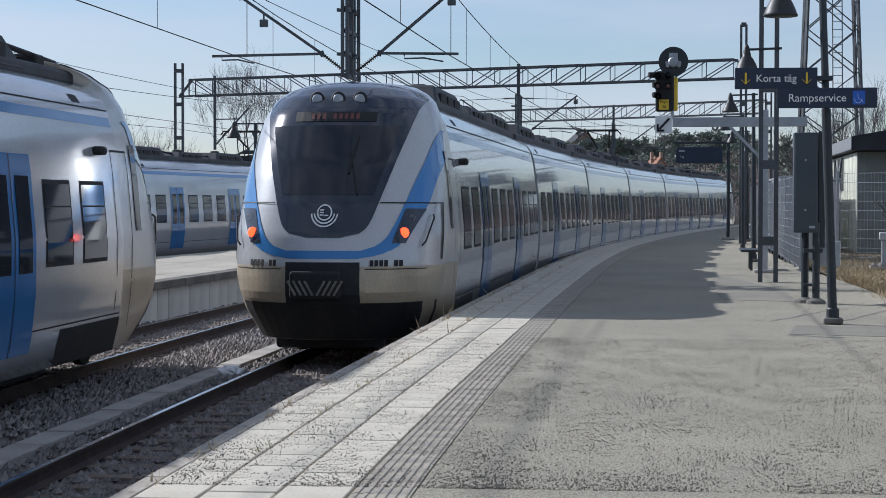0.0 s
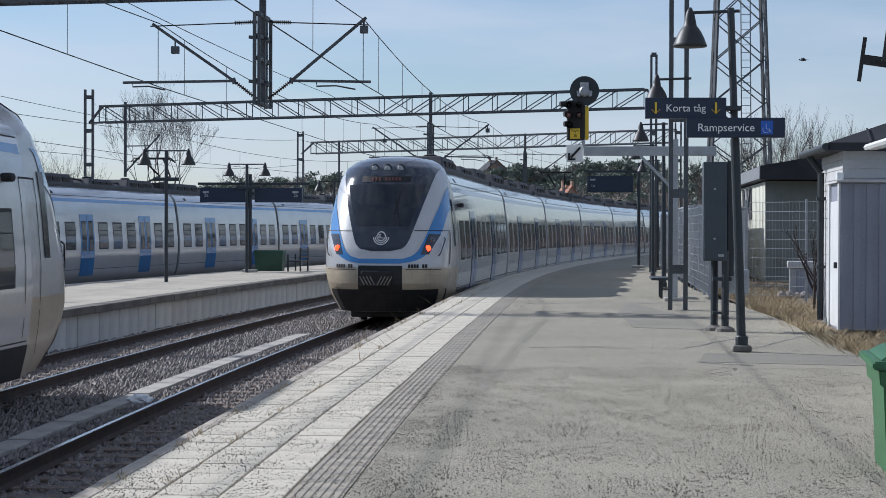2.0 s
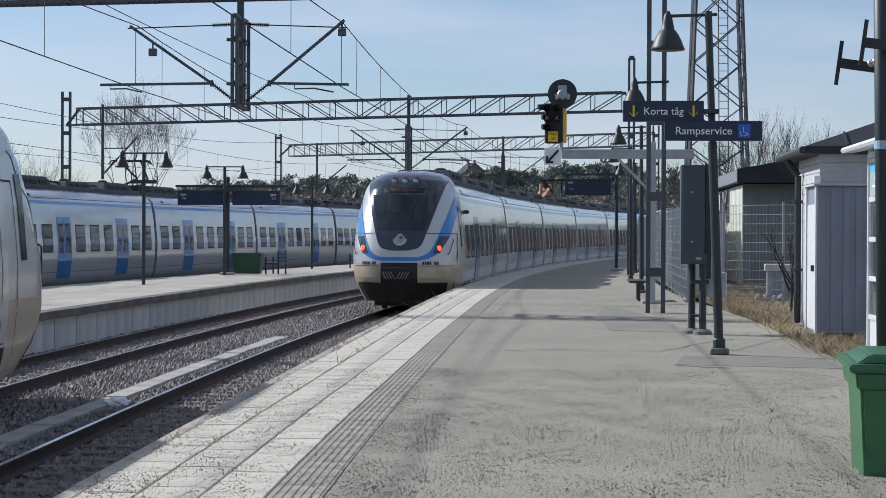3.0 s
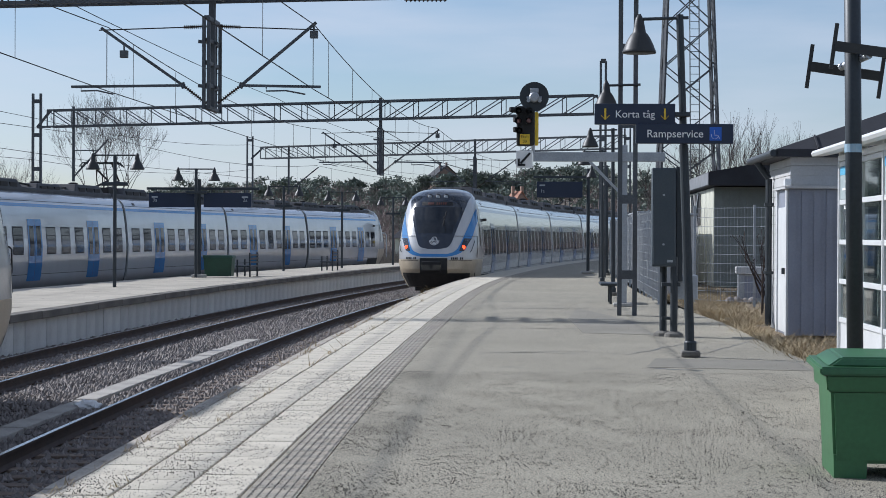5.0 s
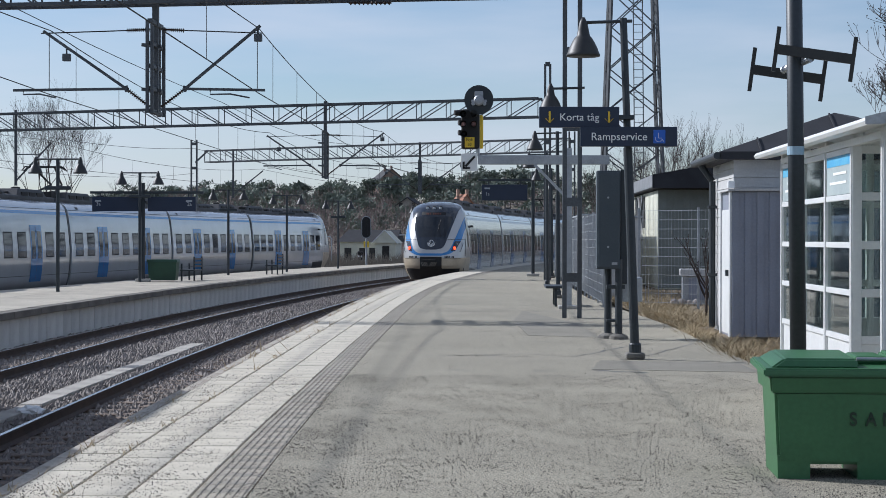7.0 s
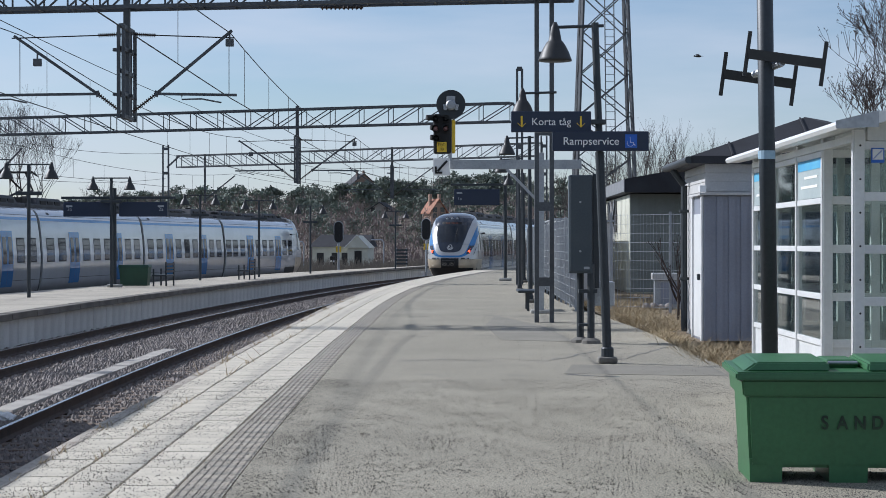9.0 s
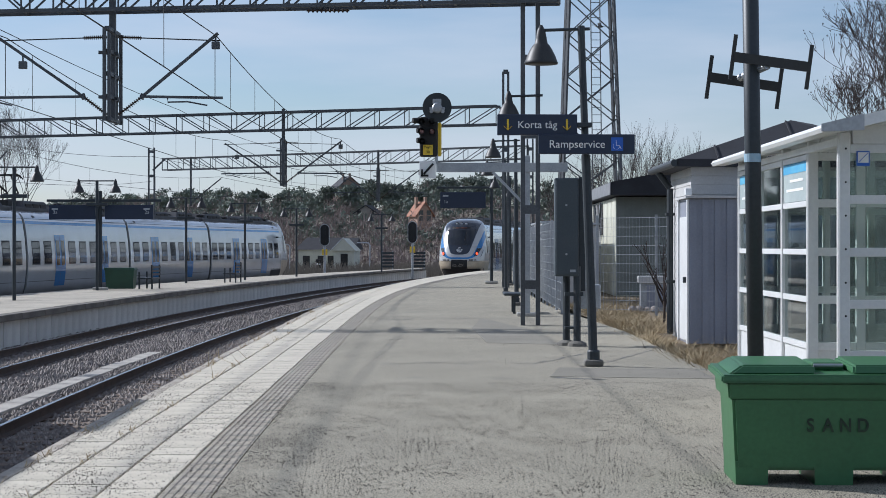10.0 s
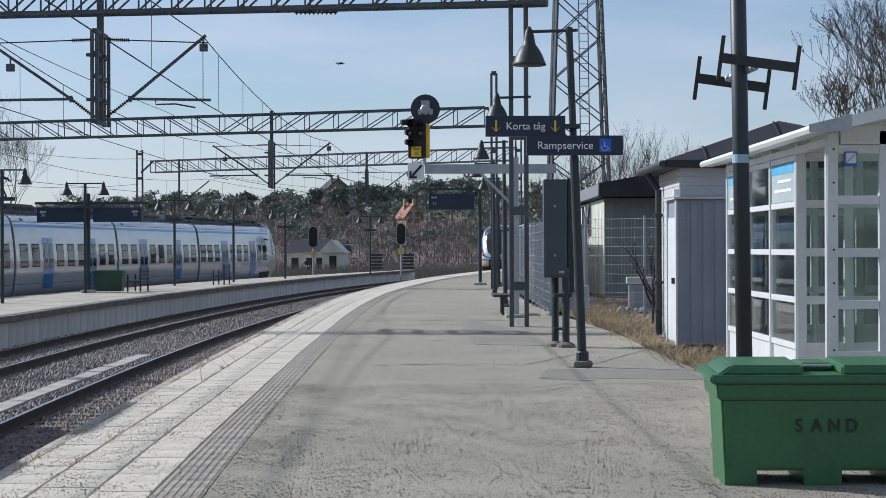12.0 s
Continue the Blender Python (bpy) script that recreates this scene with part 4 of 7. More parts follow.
box(bm, -0.1, -0.1, 0.28, 0.14, 0.02, 0.32)
part("crossbar", bm, PAINTSTEEL, cab)

# railway signal on a galvanised cantilever
sig = thing("railway_signal", pose(1.68, 42.3, 0), "galvanised cantilever with a three-lamp railway signal", "railway signal")
bm = bmesh.new()
box(bm, -0.09, -0.09, 0.06, 0.09, 0.09, 3.75, bevel=0.012)
part("column", bm, GALV, sig)
bm = bmesh.new()
box(bm, -0.22, -0.22, 0, 0.22, 0.22, 0.08, bevel=0.02)
part("base_plate", bm, CONCRETE, sig)
bm = bmesh.new()
box(bm, -2.1, -0.14, 3.36, 0.96, -0.06, 3.58, bevel=0.01)
part("beam", bm, GALV, sig)
bm = bmesh.new()
bar(bm, (-0.78, -0.1, 3.36), (-0.06, -0.1, 2.62), 0.07, 0.06)
part("brace", bm, GALV, sig)
bm = bmesh.new()
lathe(bm, [(0.34, 0), (0.34, 0.03)], 32, pose(-2.08, -0.22, 4.86, 90))
part("disc", bm, PAINTSTEEL, sig, "round black backing disc")
bm = bmesh.new()
lathe(bm, [(0.12, 0), (0.12, 0.1), (0.09, 0.14), (0.0, 0.15)], 18, pose(-2.08, -0.26, 4.84, 90))
for a in range(3):
    lathe(bm, [(0.045, 0), (0.045, 0.1)], 10, pose(-2.08 + 0.15 * math.cos(radians(90 + a * 120)), -0.25, 4.84 + 0.15 * math.sin(radians(90 + a * 120)), 90))
box(bm, -2.18, -0.34, 4.92, -1.98, -0.24, 5.05, bevel=0.01)
box(bm, -2.26, -0.3, 4.80, -1.90, -0.25, 4.86, bevel=0.01)
part("route_lamp", bm, GALV, sig)
bm = bmesh.new()
box(bm, -0.25, -0.16, 0.0, 0.17, 0.12, 0.93, bevel=0.05)
head = part("head", bm, RUBBER, sig, "black signal head")
head.matrix_basis = pose(-2.24, -0.02, 3.72, 0, 0, 0) @ Matrix.Shear("XZ", 4, (-0.07, 0))
for i, z in enumerate((4.53, 4.30, 4.07)):
    for x in ((-2.44, -2.2) if i < 2 else (-2.42,)):
        bm = bmesh.new()
        lathe(bm, [(0.085, 0), (0.085, 0.17), (0.078, 0.17), (0.078, 0.02), (0.0, 0.02)], 16, pose(x, -0.17, z, 90))
        hood = part("hood", bm, RUBBER, sig)
        bm = bmesh.new()
        bmesh.ops.create_uvsphere(bm, u_segments=12, v_segments=8, radius=0.062, matrix=pose(x, -0.2, z))
        part("lens", bm, PINKLENS if i == 1 else RUBBER, hood, "pale pink lens" if i == 1 else "")
    bm = bmesh.new()
    lathe(bm, [(0.075, 0), (0.06, 0.1 if i else 0.2)], 14, pose(-2.46, -0.12, z + 0.03, 0, -90, 20))
    part("visor", bm, RUBBER, sig)
bm = bmesh.new()
box(bm, -2.10, -0.10, 3.74, -1.98, 0.2, 4.52, bevel=0.035)
part("back_board", bm, SIGNYELLOW, sig, "yellow signal housing")
for nm, x0, z0, x1, z1, mt in (("name_plate", -2.405, 3.755, -2.18, 3.99, SIGNYELLOW), ("arrow_plate", -2.49, 3.21, -2.11, 3.61, SIGNWHITE)):
    bm = bmesh.new()
    box(bm, x0, -0.24, z0, x1, -0.215, z1, bevel=0.004)
    pl = part(nm, bm, mt, sig)
    if nm == "name_plate":
        letters("lettering", "Nyh", 0.10, RUBBER, sig, pose(-2.293, -0.243, 3.935))
        letters("numerals", "30", 0.09, RUBBER, sig, pose(-2.293, -0.243, 3.82))
    else:
        bm = bmesh.new()
        bar(bm, (-2.17, -0.24, 3.55), (-2.39, -0.24, 3.31), 0.05, 0.05)
        bar(bm, (-2.43, -0.24, 3.265), (-2.43, -0.24, 3.42), 0.045, 0.045)
        bar(bm, (-2.45, -0.24, 3.275), (-2.28, -0.24, 3.275), 0.045, 0.045)
        part("arrow", bm, RUBBER, sig, "black slanting arrow")
bm = bmesh.new()
rod(bm, (-2.1, -0.1, 3.56), (-2.1, -0.1, 4.9), 0.04, 10)
part("signal_post", bm, GALV, sig)

# hanging displays


def display(name, x0, x1, y, z0, z1, text, label, post_x, turn=0):
    d = thing(name, pose(post_x, y, -0.08 if post_x < -6 else 0, 0, 0, turn), label, "display")
    bm = bmesh.new()
    rod(bm, (0, 0, 0.0), (0, 0, z1 + 0.55), 0.075, 12)
    part("post", bm, PAINTSTEEL, d)
    bm = bmesh.new()
    box(bm, -0.28, -0.2, 0, 0.28, 0.2, 0.12, bevel=0.03)
    part("footing", bm, CONCRETE, d)
    bm = bmesh.new()
    box(bm, min(x0, 0) - 0.1, -0.05, z1 + 0.12, max(x1, 0) + 0.1, 0.05, z1 + 0.22, bevel=0.01)
    part("beam", bm, PAINTSTEEL, d)
    return d


def screen(d, x0, x1, z0, z1, text, at_right=False):
    bm = bmesh.new()
    box(bm, x0, -0.12, z0, x1, 0.12, z1, bevel=0.02)
    sc = part("screen", bm, SIGNBLUE, d, "dark train display")
    bm = bmesh.new()
    for x in (x0 + 0.3, x1 - 0.3):
        rod(bm, (x, 0, z1), (x, 0, z1 + 0.14), 0.025)
    part("hanger", bm, PAINTSTEEL, sc)
    letters("platform_number", text, 0.2, GALV, sc, pose(x1 - 0.25 if at_right else x0 + 0.25, -0.125, z0 + 0.28))
    bm = bmesh.new()
    xx = x1 - 0.38 if at_right else x0 + 0.12
    box(bm, xx, -0.126, z1 - 0.2, xx + 0.24, -0.122, z1 - 0.13)
    part("caption_bar", bm, GALV, sc)


d1 = display("train_display", -2.3, 0, 79.5, 3.3, 4.05, "1a", "dark hanging train display on a single post", 1.63)
screen(d1, -2.25, -0.25, 3.32, 4.02, "1a")
d2 = display("train_display", -2.0, 2.3, 71.0, 2.75, 3.35, "3a", "pair of dark hanging train displays on the island platform", -13.9)
screen(d2, -2.0, -0.15, 2.78, 3.35, "3a")
screen(d2, 0.2, 2.1, 2.78, 3.35, "2a", True)

# double lamps on the island platform


def twin_lamp(x, y, h):
    lp = thing("island_lamp", pose(x, y, -0.08), "dark post with two bell lamps on the island platform", "lamp post", "lamps on the island platform")
    bm = bmesh.new()
    rod(bm, (0, 0, 0), (0, 0, h), 0.06, 12)
    part("pole", bm, PAINTSTEEL, lp)
    bm = bmesh.new()
    rod(bm, (-0.72, 0, h - 0.02), (0.72, 0, h - 0.02), 0.025)
    part("arm", bm, PAINTSTEEL, lp)
    bm = bmesh.new()
    box(bm, -0.42, -0.06, h - 1.0, 0.42, 0.06, h - 0.88, bevel=0.02)
    part("loudspeaker_bar", bm, PAINTSTEEL, lp)
    for sx in (-0.72, 0.72):
        lamp_head(lp, pose(sx, 0, h - 0.48))
    return lp


twin_lamp(-13.95, 57.3, 4.25)
twin_lamp(-12.5, 84.3, 4.0)
twin_lamp(-10.75, 92.9, 3.95)
twin_lamp(-9.03, 103.5, 3.9)
twin_lamp(-4.9, 122.0, 3.9)
twin_lamp(-13.95, 70.6, 4.3)

# ---- overhead line ----


def truss(bm, a, b, depth, width, n):
    """Box girder of angle steel between a and b; a, b on its lower centre line."""
    a, b = Vector(a), Vector(b)
    d = (b - a)
    side = Vector((-d.y, d.x, 0)).normalized() * width / 2
    up = Vector((0, 0, depth))
    for sd in (-side, side):
        for u in (Vector(), up):
            bar(bm, a + sd + u, b + sd + u, 0.08, 0.08)
        for i in range(n):
            p, q = a + d * i / n + sd, a + d * (i + 1) / n + sd
            bar(bm, p, p + up, 0.035, 0.035)
            bar(bm, p + up if i < 0.45 * n else p, q if i < 0.45 * n else q + up, 0.035, 0.035)
        bar(bm, b + sd, b + sd + up, 0.05, 0.05)
    for i in range(n + 1):
        p = a + d * i / n
        bar(bm, p - side, p + side, 0.04, 0.04)
        bar(bm, p - side + up, p + side + up, 0.04, 0.04)


def column(parent, x, y, top, gap=0.3, base=-0.05):
    bm = bmesh.new()
    for sx in (-gap / 2, gap / 2):
        box(bm, x + sx - 0.045, y - 0.08, base, x + sx + 0.045, y + 0.08, top)
    part("mast", bm, GANTRY, parent, "paired steel channels")
    z = base + 0.8
    k = 0
    while z < top:
        bm = bmesh.new()
        box(bm, x - gap / 2, y - 0.09, z, x + gap / 2, y - 0.082, z + 0.18)
        part("batten", bm, GANTRY, parent)
        z += 1.55


def insulator(bm, a, b, n=7, r=0.05):
    """One ribbed rod from a to b."""
    a, b = Vector(a), Vector(b)
    d = b - a
    q = Matrix.Translation(a) @ d.to_track_quat("Z", "Y").to_matrix().to_4x4()
    prof = [(r * 0.35, 0.0)]
    for i in range(n):
        z = d.length * (i + 0.5) / n
        w = d.length / n
        prof += [(r * 0.35, z - w * 0.3), (r, z - w * 0.08), (r * 0.9, z + w * 0.05), (r * 0.35, z + w * 0.25)]
    prof.append((r * 0.35, d.length))
    lathe(bm, prof, 10, q)


def hanger(parent, x, y, z_top, reach, z_arm, scale=1.0, reg=None):
    """Drop post under a gantry, a ladder frame along the track and a cantilever to each side."""
    reg = reg or (reach[0] * 1.06, reach[1] * 1.06)
    bot = z_arm - 0.48 * scale
    top = bot + 1.9 * scale
    bm = bmesh.new()
    bar(bm, (x, y, bot), (x, y, z_top), 0.13, 0.13)
    part("drop_post", bm, GANTRY, parent)
    near, far = y - 0.66, y + 0.66
    for yy in (near, far):
        for sx in (-0.05, 0.05):
            bm = bmesh.new()
            bar(bm, (x + sx, yy, bot - 0.05), (x + sx, yy, top), 0.07, 0.07)
            part("frame_upright", bm, GANTRY, parent)
    for k in range(5):
        bm = bmesh.new()
        z = bot + (top - bot) * k / 4
        bar(bm, (x, near, z), (x, far, z), 0.1, 0.08)
        part("frame_rung", bm, GANTRY, parent)
    for k in (1, 3):
        z = bot + (top - bot) * k / 4 + 0.03
        bm = bmesh.new()
        bar(bm, (x - 0.3, y, z), (x + 0.12, y, z - 0.04), 0.07, 0.07)
        part("bracket", bm, GANTRY, parent)
    for sg, rc, rg in ((-1, reach[0], reg[0]), (1, reach[1], reg[1])):
        root = Vector((x + sg * 0.12, y, bot + 0.12))
        elbow = Vector((x + sg * 0.63, y, z_arm + 0.03))
        tip = Vector((x + sg * rc, y, z_arm + (1.27 if sg < 0 else 1.38) * scale))
        bm = bmesh.new()
        bar(bm, elbow, tip, 0.06, 0.06)
        arm = part("diagonal_arm", bm, GANTRY, parent)
        bm = bmesh.new()
        insulator(bm, root, elbow, 12, 0.05)
        part("insulator", bm, RUST, arm, "brown ribbed insulator")
        bm = bmesh.new()
        bar(bm, elbow, (x + sg * rg, y, z_arm), 0.055, 0.055)
        rod(bm, elbow - Vector((sg * 0.02, 0, 0.06)), elbow + Vector((sg * 0.02, 0, 0.06)), 0.05)
        rarm = part("registration_arm", bm, GANTRY, parent)
        a = x + sg * rg * (0.93 if sg < 0 else 0.5)
        b = x + sg * rg * (0.7 if sg < 0 else 0.86)
        bm = bmesh.new()
        tube(bm, [Vector((a, y, z_arm)), Vector((a, y, z_arm - 0.09)), Vector(((a + b) / 2, y, z_arm - 0.08)), Vector((b, y, z_arm - 0.16))], 0.018)
        part("steady_arm", bm, GANTRY, rarm)
        k = 0.93 if sg < 0 else 0.96
        hung = elbow + (tip - elbow) * k
        bm = bmesh.new()
        rod(bm, hung, (hung.x, y, z_arm), 0.009, 5)
        part("dropper", bm, RUBBER, arm)
        at = elbow + (tip - elbow) * (0.72 if sg < 0 else 0.97)
        bm = bmesh.new()
        box(bm, at.x - 0.085, y - 0.06, at.z - 0.30, at.x + 0.085, y + 0.06, at.z - 0.14, bevel=0.012)
        bar(bm, (at.x, y, at.z - 0.16), (at.x, y, at.z), 0.03, 0.03)
        part("tension_weight", bm, GANTRY, arm)
        zf = z_arm + 1.3 * scale
        bm = bmesh.new()
        insulator(bm, (x + sg * 0.12, y, zf), (x + sg * 0.62, y, zf - 0.02), 12, 0.05)
        ins = part("insulator", bm, RUST, parent, "brown ribbed insulator")
        bm = bmesh.new()
        rod(bm, (x + sg * 0.6, y, zf - 0.02), (x + sg * (rc + 0.05), y, zf - 0.08), 0.014, 6)
        part("feeder", bm, RUBBER, ins)


g0 = thing("overhead_gantry", Matrix(), "steel lattice gantry carrying the overhead line", "gantry", "overhead line gantries")
bm = bmesh.new()
truss(bm, (2.15, 37.3, 6.66), (-22.0, 40.6, 6.66), 0.62, 0.5, 34)
part("girder", bm, GANTRY, g0)
column(g0, 1.57, 37.4, 7.5, 0.31)
column(g0, -21.5, 40.5, 7.5, 0.31, -0.95)
lamp_head(g0, pose(1.12, 37.3, 4.30), "dark bell lamp fixed to the mast")
bm = bmesh.new()
rod(bm, (1.12, 37.3, 4.72), (1.82, 37.3, 4.74), 0.025)
part("lamp_arm", bm, PAINTSTEEL, g0)
hanger(g0, -7.29, 38.6, 7.2, (2.42, 2.25), 4.80, 1.0, (3.07, 2.35))
bm = bmesh.new()
insulator(bm, (-3.1, 38.0, 6.58), (-2.2, 38.0, 6.58), 10, 0.05)
part("insulator", bm, RUST, g0)

g1n = thing("overhead_gantry", Matrix(), "steel lattice gantry carrying the overhead line", "gantry", "overhead line gantries")
bm = bmesh.new()
truss(bm, (1.75, 72.3, 6.50), (-22.8, 81.4, 6.50), 0.74, 0.5, 20)
bar(bm, (1.75, 72.2, 7.24), (2.05, 72.2, 6.9), 0.08, 0.08)
bar(bm, (-22.8, 81.4, 7.24), (-23.5, 81.7, 6.5), 0.09, 0.09)
bar(bm, (-22.8, 81.4, 6.5), (-23.5, 81.7, 6.5), 0.09, 0.09)
part("girder", bm, GANTRY, g1n)
column(g1n, 2.05, 72.2, 8.6, 0.2)
column(g1n, -23.55, 81.8, 8.05, 0.36, -0.95)
hanger(g1n, -7.15, 75.7, 7.4, (2.45, 2.45), 4.68)
bm = bmesh.new()
bar(bm, (-21.6, 80.9, 4.0), (-21.6, 80.9, 7.4), 0.11, 0.11)
bar(bm, (-21.6, 80.9, 4.2), (-19.9, 80.5, 5.9), 0.06, 0.06)
bar(bm, (-21.6, 80.9, 5.4), (-20.4, 80.6, 5.4), 0.05, 0.05)
part("drop_post", bm, GANTRY, g1n)

g2n = thing("overhead_gantry", Matrix(), "steel lattice gantry carrying the overhead line", "gantry", "overhead line gantries")
bm = bmesh.new()
truss(bm, (4.0, 100.5, 6.50), (-18.4, 115.0, 6.50), 0.72, 0.5, 20)
bar(bm, (-18.4, 115.0, 7.2), (-19.2, 115.2, 6.5), 0.09, 0.09)
part("girder", bm, GANTRY, g2n)
column(g2n, 4.2, 100.4, 7.6, 0.3)
column(g2n, -19.3, 115.3, 7.95, 0.35, -0.95)
hanger(g2n, -4.45, 106.0, 7.3, (2.5, 2.5), 4.8)
bm = bmesh.new()
bar(bm, (-16.6, 114, 4.2), (-16.6, 114, 7.3), 0.11, 0.11)
bar(bm, (-16.6, 114, 4.4), (-14.6, 113.2, 5.9), 0.06, 0.06)
part("drop_post", bm, GANTRY, g2n)


def wire(pts, r, sag, label, n=14):
    bm = bmesh.new()
    run = []
    for a, b in zip(pts, pts[1:]):
        a, b = Vector(a), Vector(b)
        q = [a + (b - a) * i / n - Vector((0, 0, sag * 4 * (i / n) * (1 - i / n))) for i in range(n + 1)]
        run += q if not run else q[1:]
    tube(bm, run, r)
    return tagged(part("overhead_wire", bm, RUBBER), label, "wire", "overhead wires")


def span(line, z_low, z_high, sag, drops):
    """Contact wire, messenger and droppers through the points of a line."""
    w = thing("overhead_line", Matrix(), "contact wire hung from a messenger by thin droppers", "wire", "overhead wires")
    low, high = bmesh.new(), bmesh.new()
    lows, highs = [], []
    for (xa, ya), (xb, yb) in zip(line, line[1:]):
        n = 16
        pts = []
        for i in range(n + 1):
            k = i / n
            x, y = xa + (xb - xa) * k, ya + (yb - ya) * k
            pts.append((Vector((x, y, z_low)), Vector((x, y, z_high - sag * 4 * k * (1 - k)))))
        lows += [p[0] for p in pts[(1 if lows else 0):]]
        highs += [p[1] for p in pts[(1 if highs else 0):]]
        for i in range(drops):
            k = (i + 0.5) / drops
            p = pts[int(k * n)]
            drop = bmesh.new()
            rod(drop, p[0], p[1], 0.006, 4)
            part("dropper", drop, RUBBER, w)
    tube(low, lows, 0.011)
    tube(high, highs, 0.011)
    part("contact_wire", low, RUBBER, w)
    part("messenger", high, RUBBER, w)


span([(-4.6, -20), (-5.05, 38.4), (-4.75, 75.2), (-2.1, 105.2), (7.0, 160)], 4.72, 6.1, 0.5, 7)
span([(-8.4, -20), (-9.6, 38.8), (-9.55, 76.2), (-6.9, 106.8), (2.0, 160)], 4.72, 6.1, 0.5, 7)
span([(-23.0, -5), (-19.9, 80.5), (-14.7, 113), (-4, 150)], 4.8, 6.0, 0.5, 7)
wire([(-12.5, 8, 8.2), (-12.0, 79, 7.6), (-9.0, 110, 7.4), (0, 170, 7.4)], 0.012, 0.4, "black feeder cable above the tracks")
wire([(-24.2, 20, 8.0), (-23.55, 81.6, 6.9), (-19.3, 115.2, 7.4), (-9, 170, 7.2)], 0.012, 0.4, "black feeder cable above the tracks")
wire([(-30.0, 30, 6.2), (-23.55, 81.6, 5.0), (-19.3, 115.2, 5.8)], 0.011, 0.4, "black feeder cable above the tracks")

# lattice radio tower
tw = thing("lattice_tower", pose(5.98, 80.0, -0.1), "tall galvanised lattice tower with a ladder", "tower")
H = 22.0
leg = lambda k, sx, sy: Vector((sx * (1.42 - 0.8 * k), sy * (1.42 - 0.8 * k), H * k))
for sx, sy in ((-1, -1), (1, -1), (1, 1), (-1, 1)):
    bm = bmesh.new()
    bar(bm, leg(0, sx, sy), leg(1, sx, sy), 0.12, 0.12)
    part("leg", bm, GANTRY, tw)
corners = [(-1, -1), (1, -1), (1, 1), (-1, 1)]
for f in range(4):
    c0, c1 = corners[f], corners[(f + 1) % 4]
    for i in range(12):
        a, b = i / 12, (i + 1) / 12
        for p, q in ((leg(a, *c0), leg(b, *c1)), (leg(a, *c1), leg(b, *c0))):
            bm = bmesh.new()
            bar(bm, p, q, 0.05, 0.05)
            part("brace", bm, GANTRY, tw)
bm = bmesh.new()
for sx in (-0.2, 0.2):
    bar(bm, (0.3 + sx, -0.95, 0.5), (0.1 + sx, -0.5, H), 0.035, 0.035)
for i in range(64):
    k = i / 64
    bar(bm, (0.1 - 0.2 * k + 0.0, -0.95 + 0.45 * k, 0.6 + k * 21), (0.5 - 0.2 * k, -0.95 + 0.45 * k, 0.6 + k * 21), 0.025, 0.025)
part("ladder", bm, GANTRY, tw)

NOTICE_BLUE = material("pale blue sticker", (0.25, 0.42, 0.55), 0.5, 0, (0.4, 0.5, 0.55), 9, 30, 0.05)
# antenna post beside the shelter
ap = thing("antenna_post", pose(2.33, 13.95, 0), "dark steel post with two H-shaped antennas", "antenna post")
bm = bmesh.new()
rod(bm, (0, 0, 0), (-0.07, 0, 4.9), 0.062, 18)
part("pole", bm, PAINTSTEEL, ap, smooth=True)
for (x0, x1, yy, zz) in ((-0.20, 0.38, -0.12, 3.04), (-0.33, 0.22, 0.25, 2.92)):
    bm = bmesh.new()
    bar(bm, (x0, yy, zz + 0.03), (x1, yy, zz - 0.05), 0.03, 0.075)
    part("antenna_boom", bm, LAMPGREY, ap)
    for x, z in ((x0, zz + 0.03), (x1, zz - 0.05)):
        bm = bmesh.new()
        bar(bm, (x - 0.025, yy, z - 0.17), (x + 0.02, yy, z + 0.17), 0.014, 0.03)
        part("antenna_rod", bm, LAMPGREY, ap)
bm = bmesh.new()
rod(bm, (-0.1, 0.2, 2.94), (0.06, -0.12, 3.0), 0.03, 10)
part("antenna_clamp", bm, GALV, ap)
bm = bmesh.new()
lathe(bm, [(0.066, 2.27), (0.066, 2.335)], 18, pose(-0.035, 0, 0))
part("sticker", bm, NOTICE_BLUE, ap, "pale blue sticker")

# ---- sand bin ----
bn = thing("sand_bin", pose(2.575, 12.25, 0, 0, 0, -1.7), "green plastic sand bin with two raised lid panels", "sand bin")


def tub(bm, w0, d0, z0, w1, d1, z1, y_mid):
    v = [bm.verts.new((sx * w / 2, y_mid + sy * d / 2, z)) for w, d, z in ((w0, d0, z0), (w1, d1, z1)) for sx, sy in corners]
    for i in range(4):
        bm.faces.new((v[i], v[(i + 1) % 4], v[4 + (i + 1) % 4], v[4 + i]))
    bm.faces.new(v[:4][::-1])
    bm.faces.new(v[4:])


bm = bmesh.new()
tub(bm, 1.33, 0.68, 0.10, 1.38, 0.73, 0.60, 0.39)
bmesh.ops.bevel(bm, geom=list(bm.edges), offset=0.02, segments=2, affect="EDGES")
body = part("tub", bm, BINGREEN, bn, smooth=False)
bm = bmesh.new()
tub(bm, 1.43, 0.76, 0.585, 1.45, 0.78, 0.70, 0.39)
bmesh.ops.bevel(bm, geom=list(bm.edges), offset=0.012, segments=2, affect="EDGES")
part("collar", bm, BINGREEN, bn)
for xc, w in ((-0.555, 0.22), (0.0, 0.26), (0.555, 0.22)):
    bm = bmesh.new()
    tub(bm, w - 0.005, 0.668, 0.0, w + 0.005, 0.678, 0.16, 0.39)
    part("foot", bm, BINGREEN, bn).matrix_basis = pose(xc, 0, 0)
bm = bmesh.new()
tub(bm, 1.54, 0.86, 0.70, 1.53, 0.85, 0.755, 0.40)
for v in bm.verts:
    v.co.z += 0.03 * v.co.y
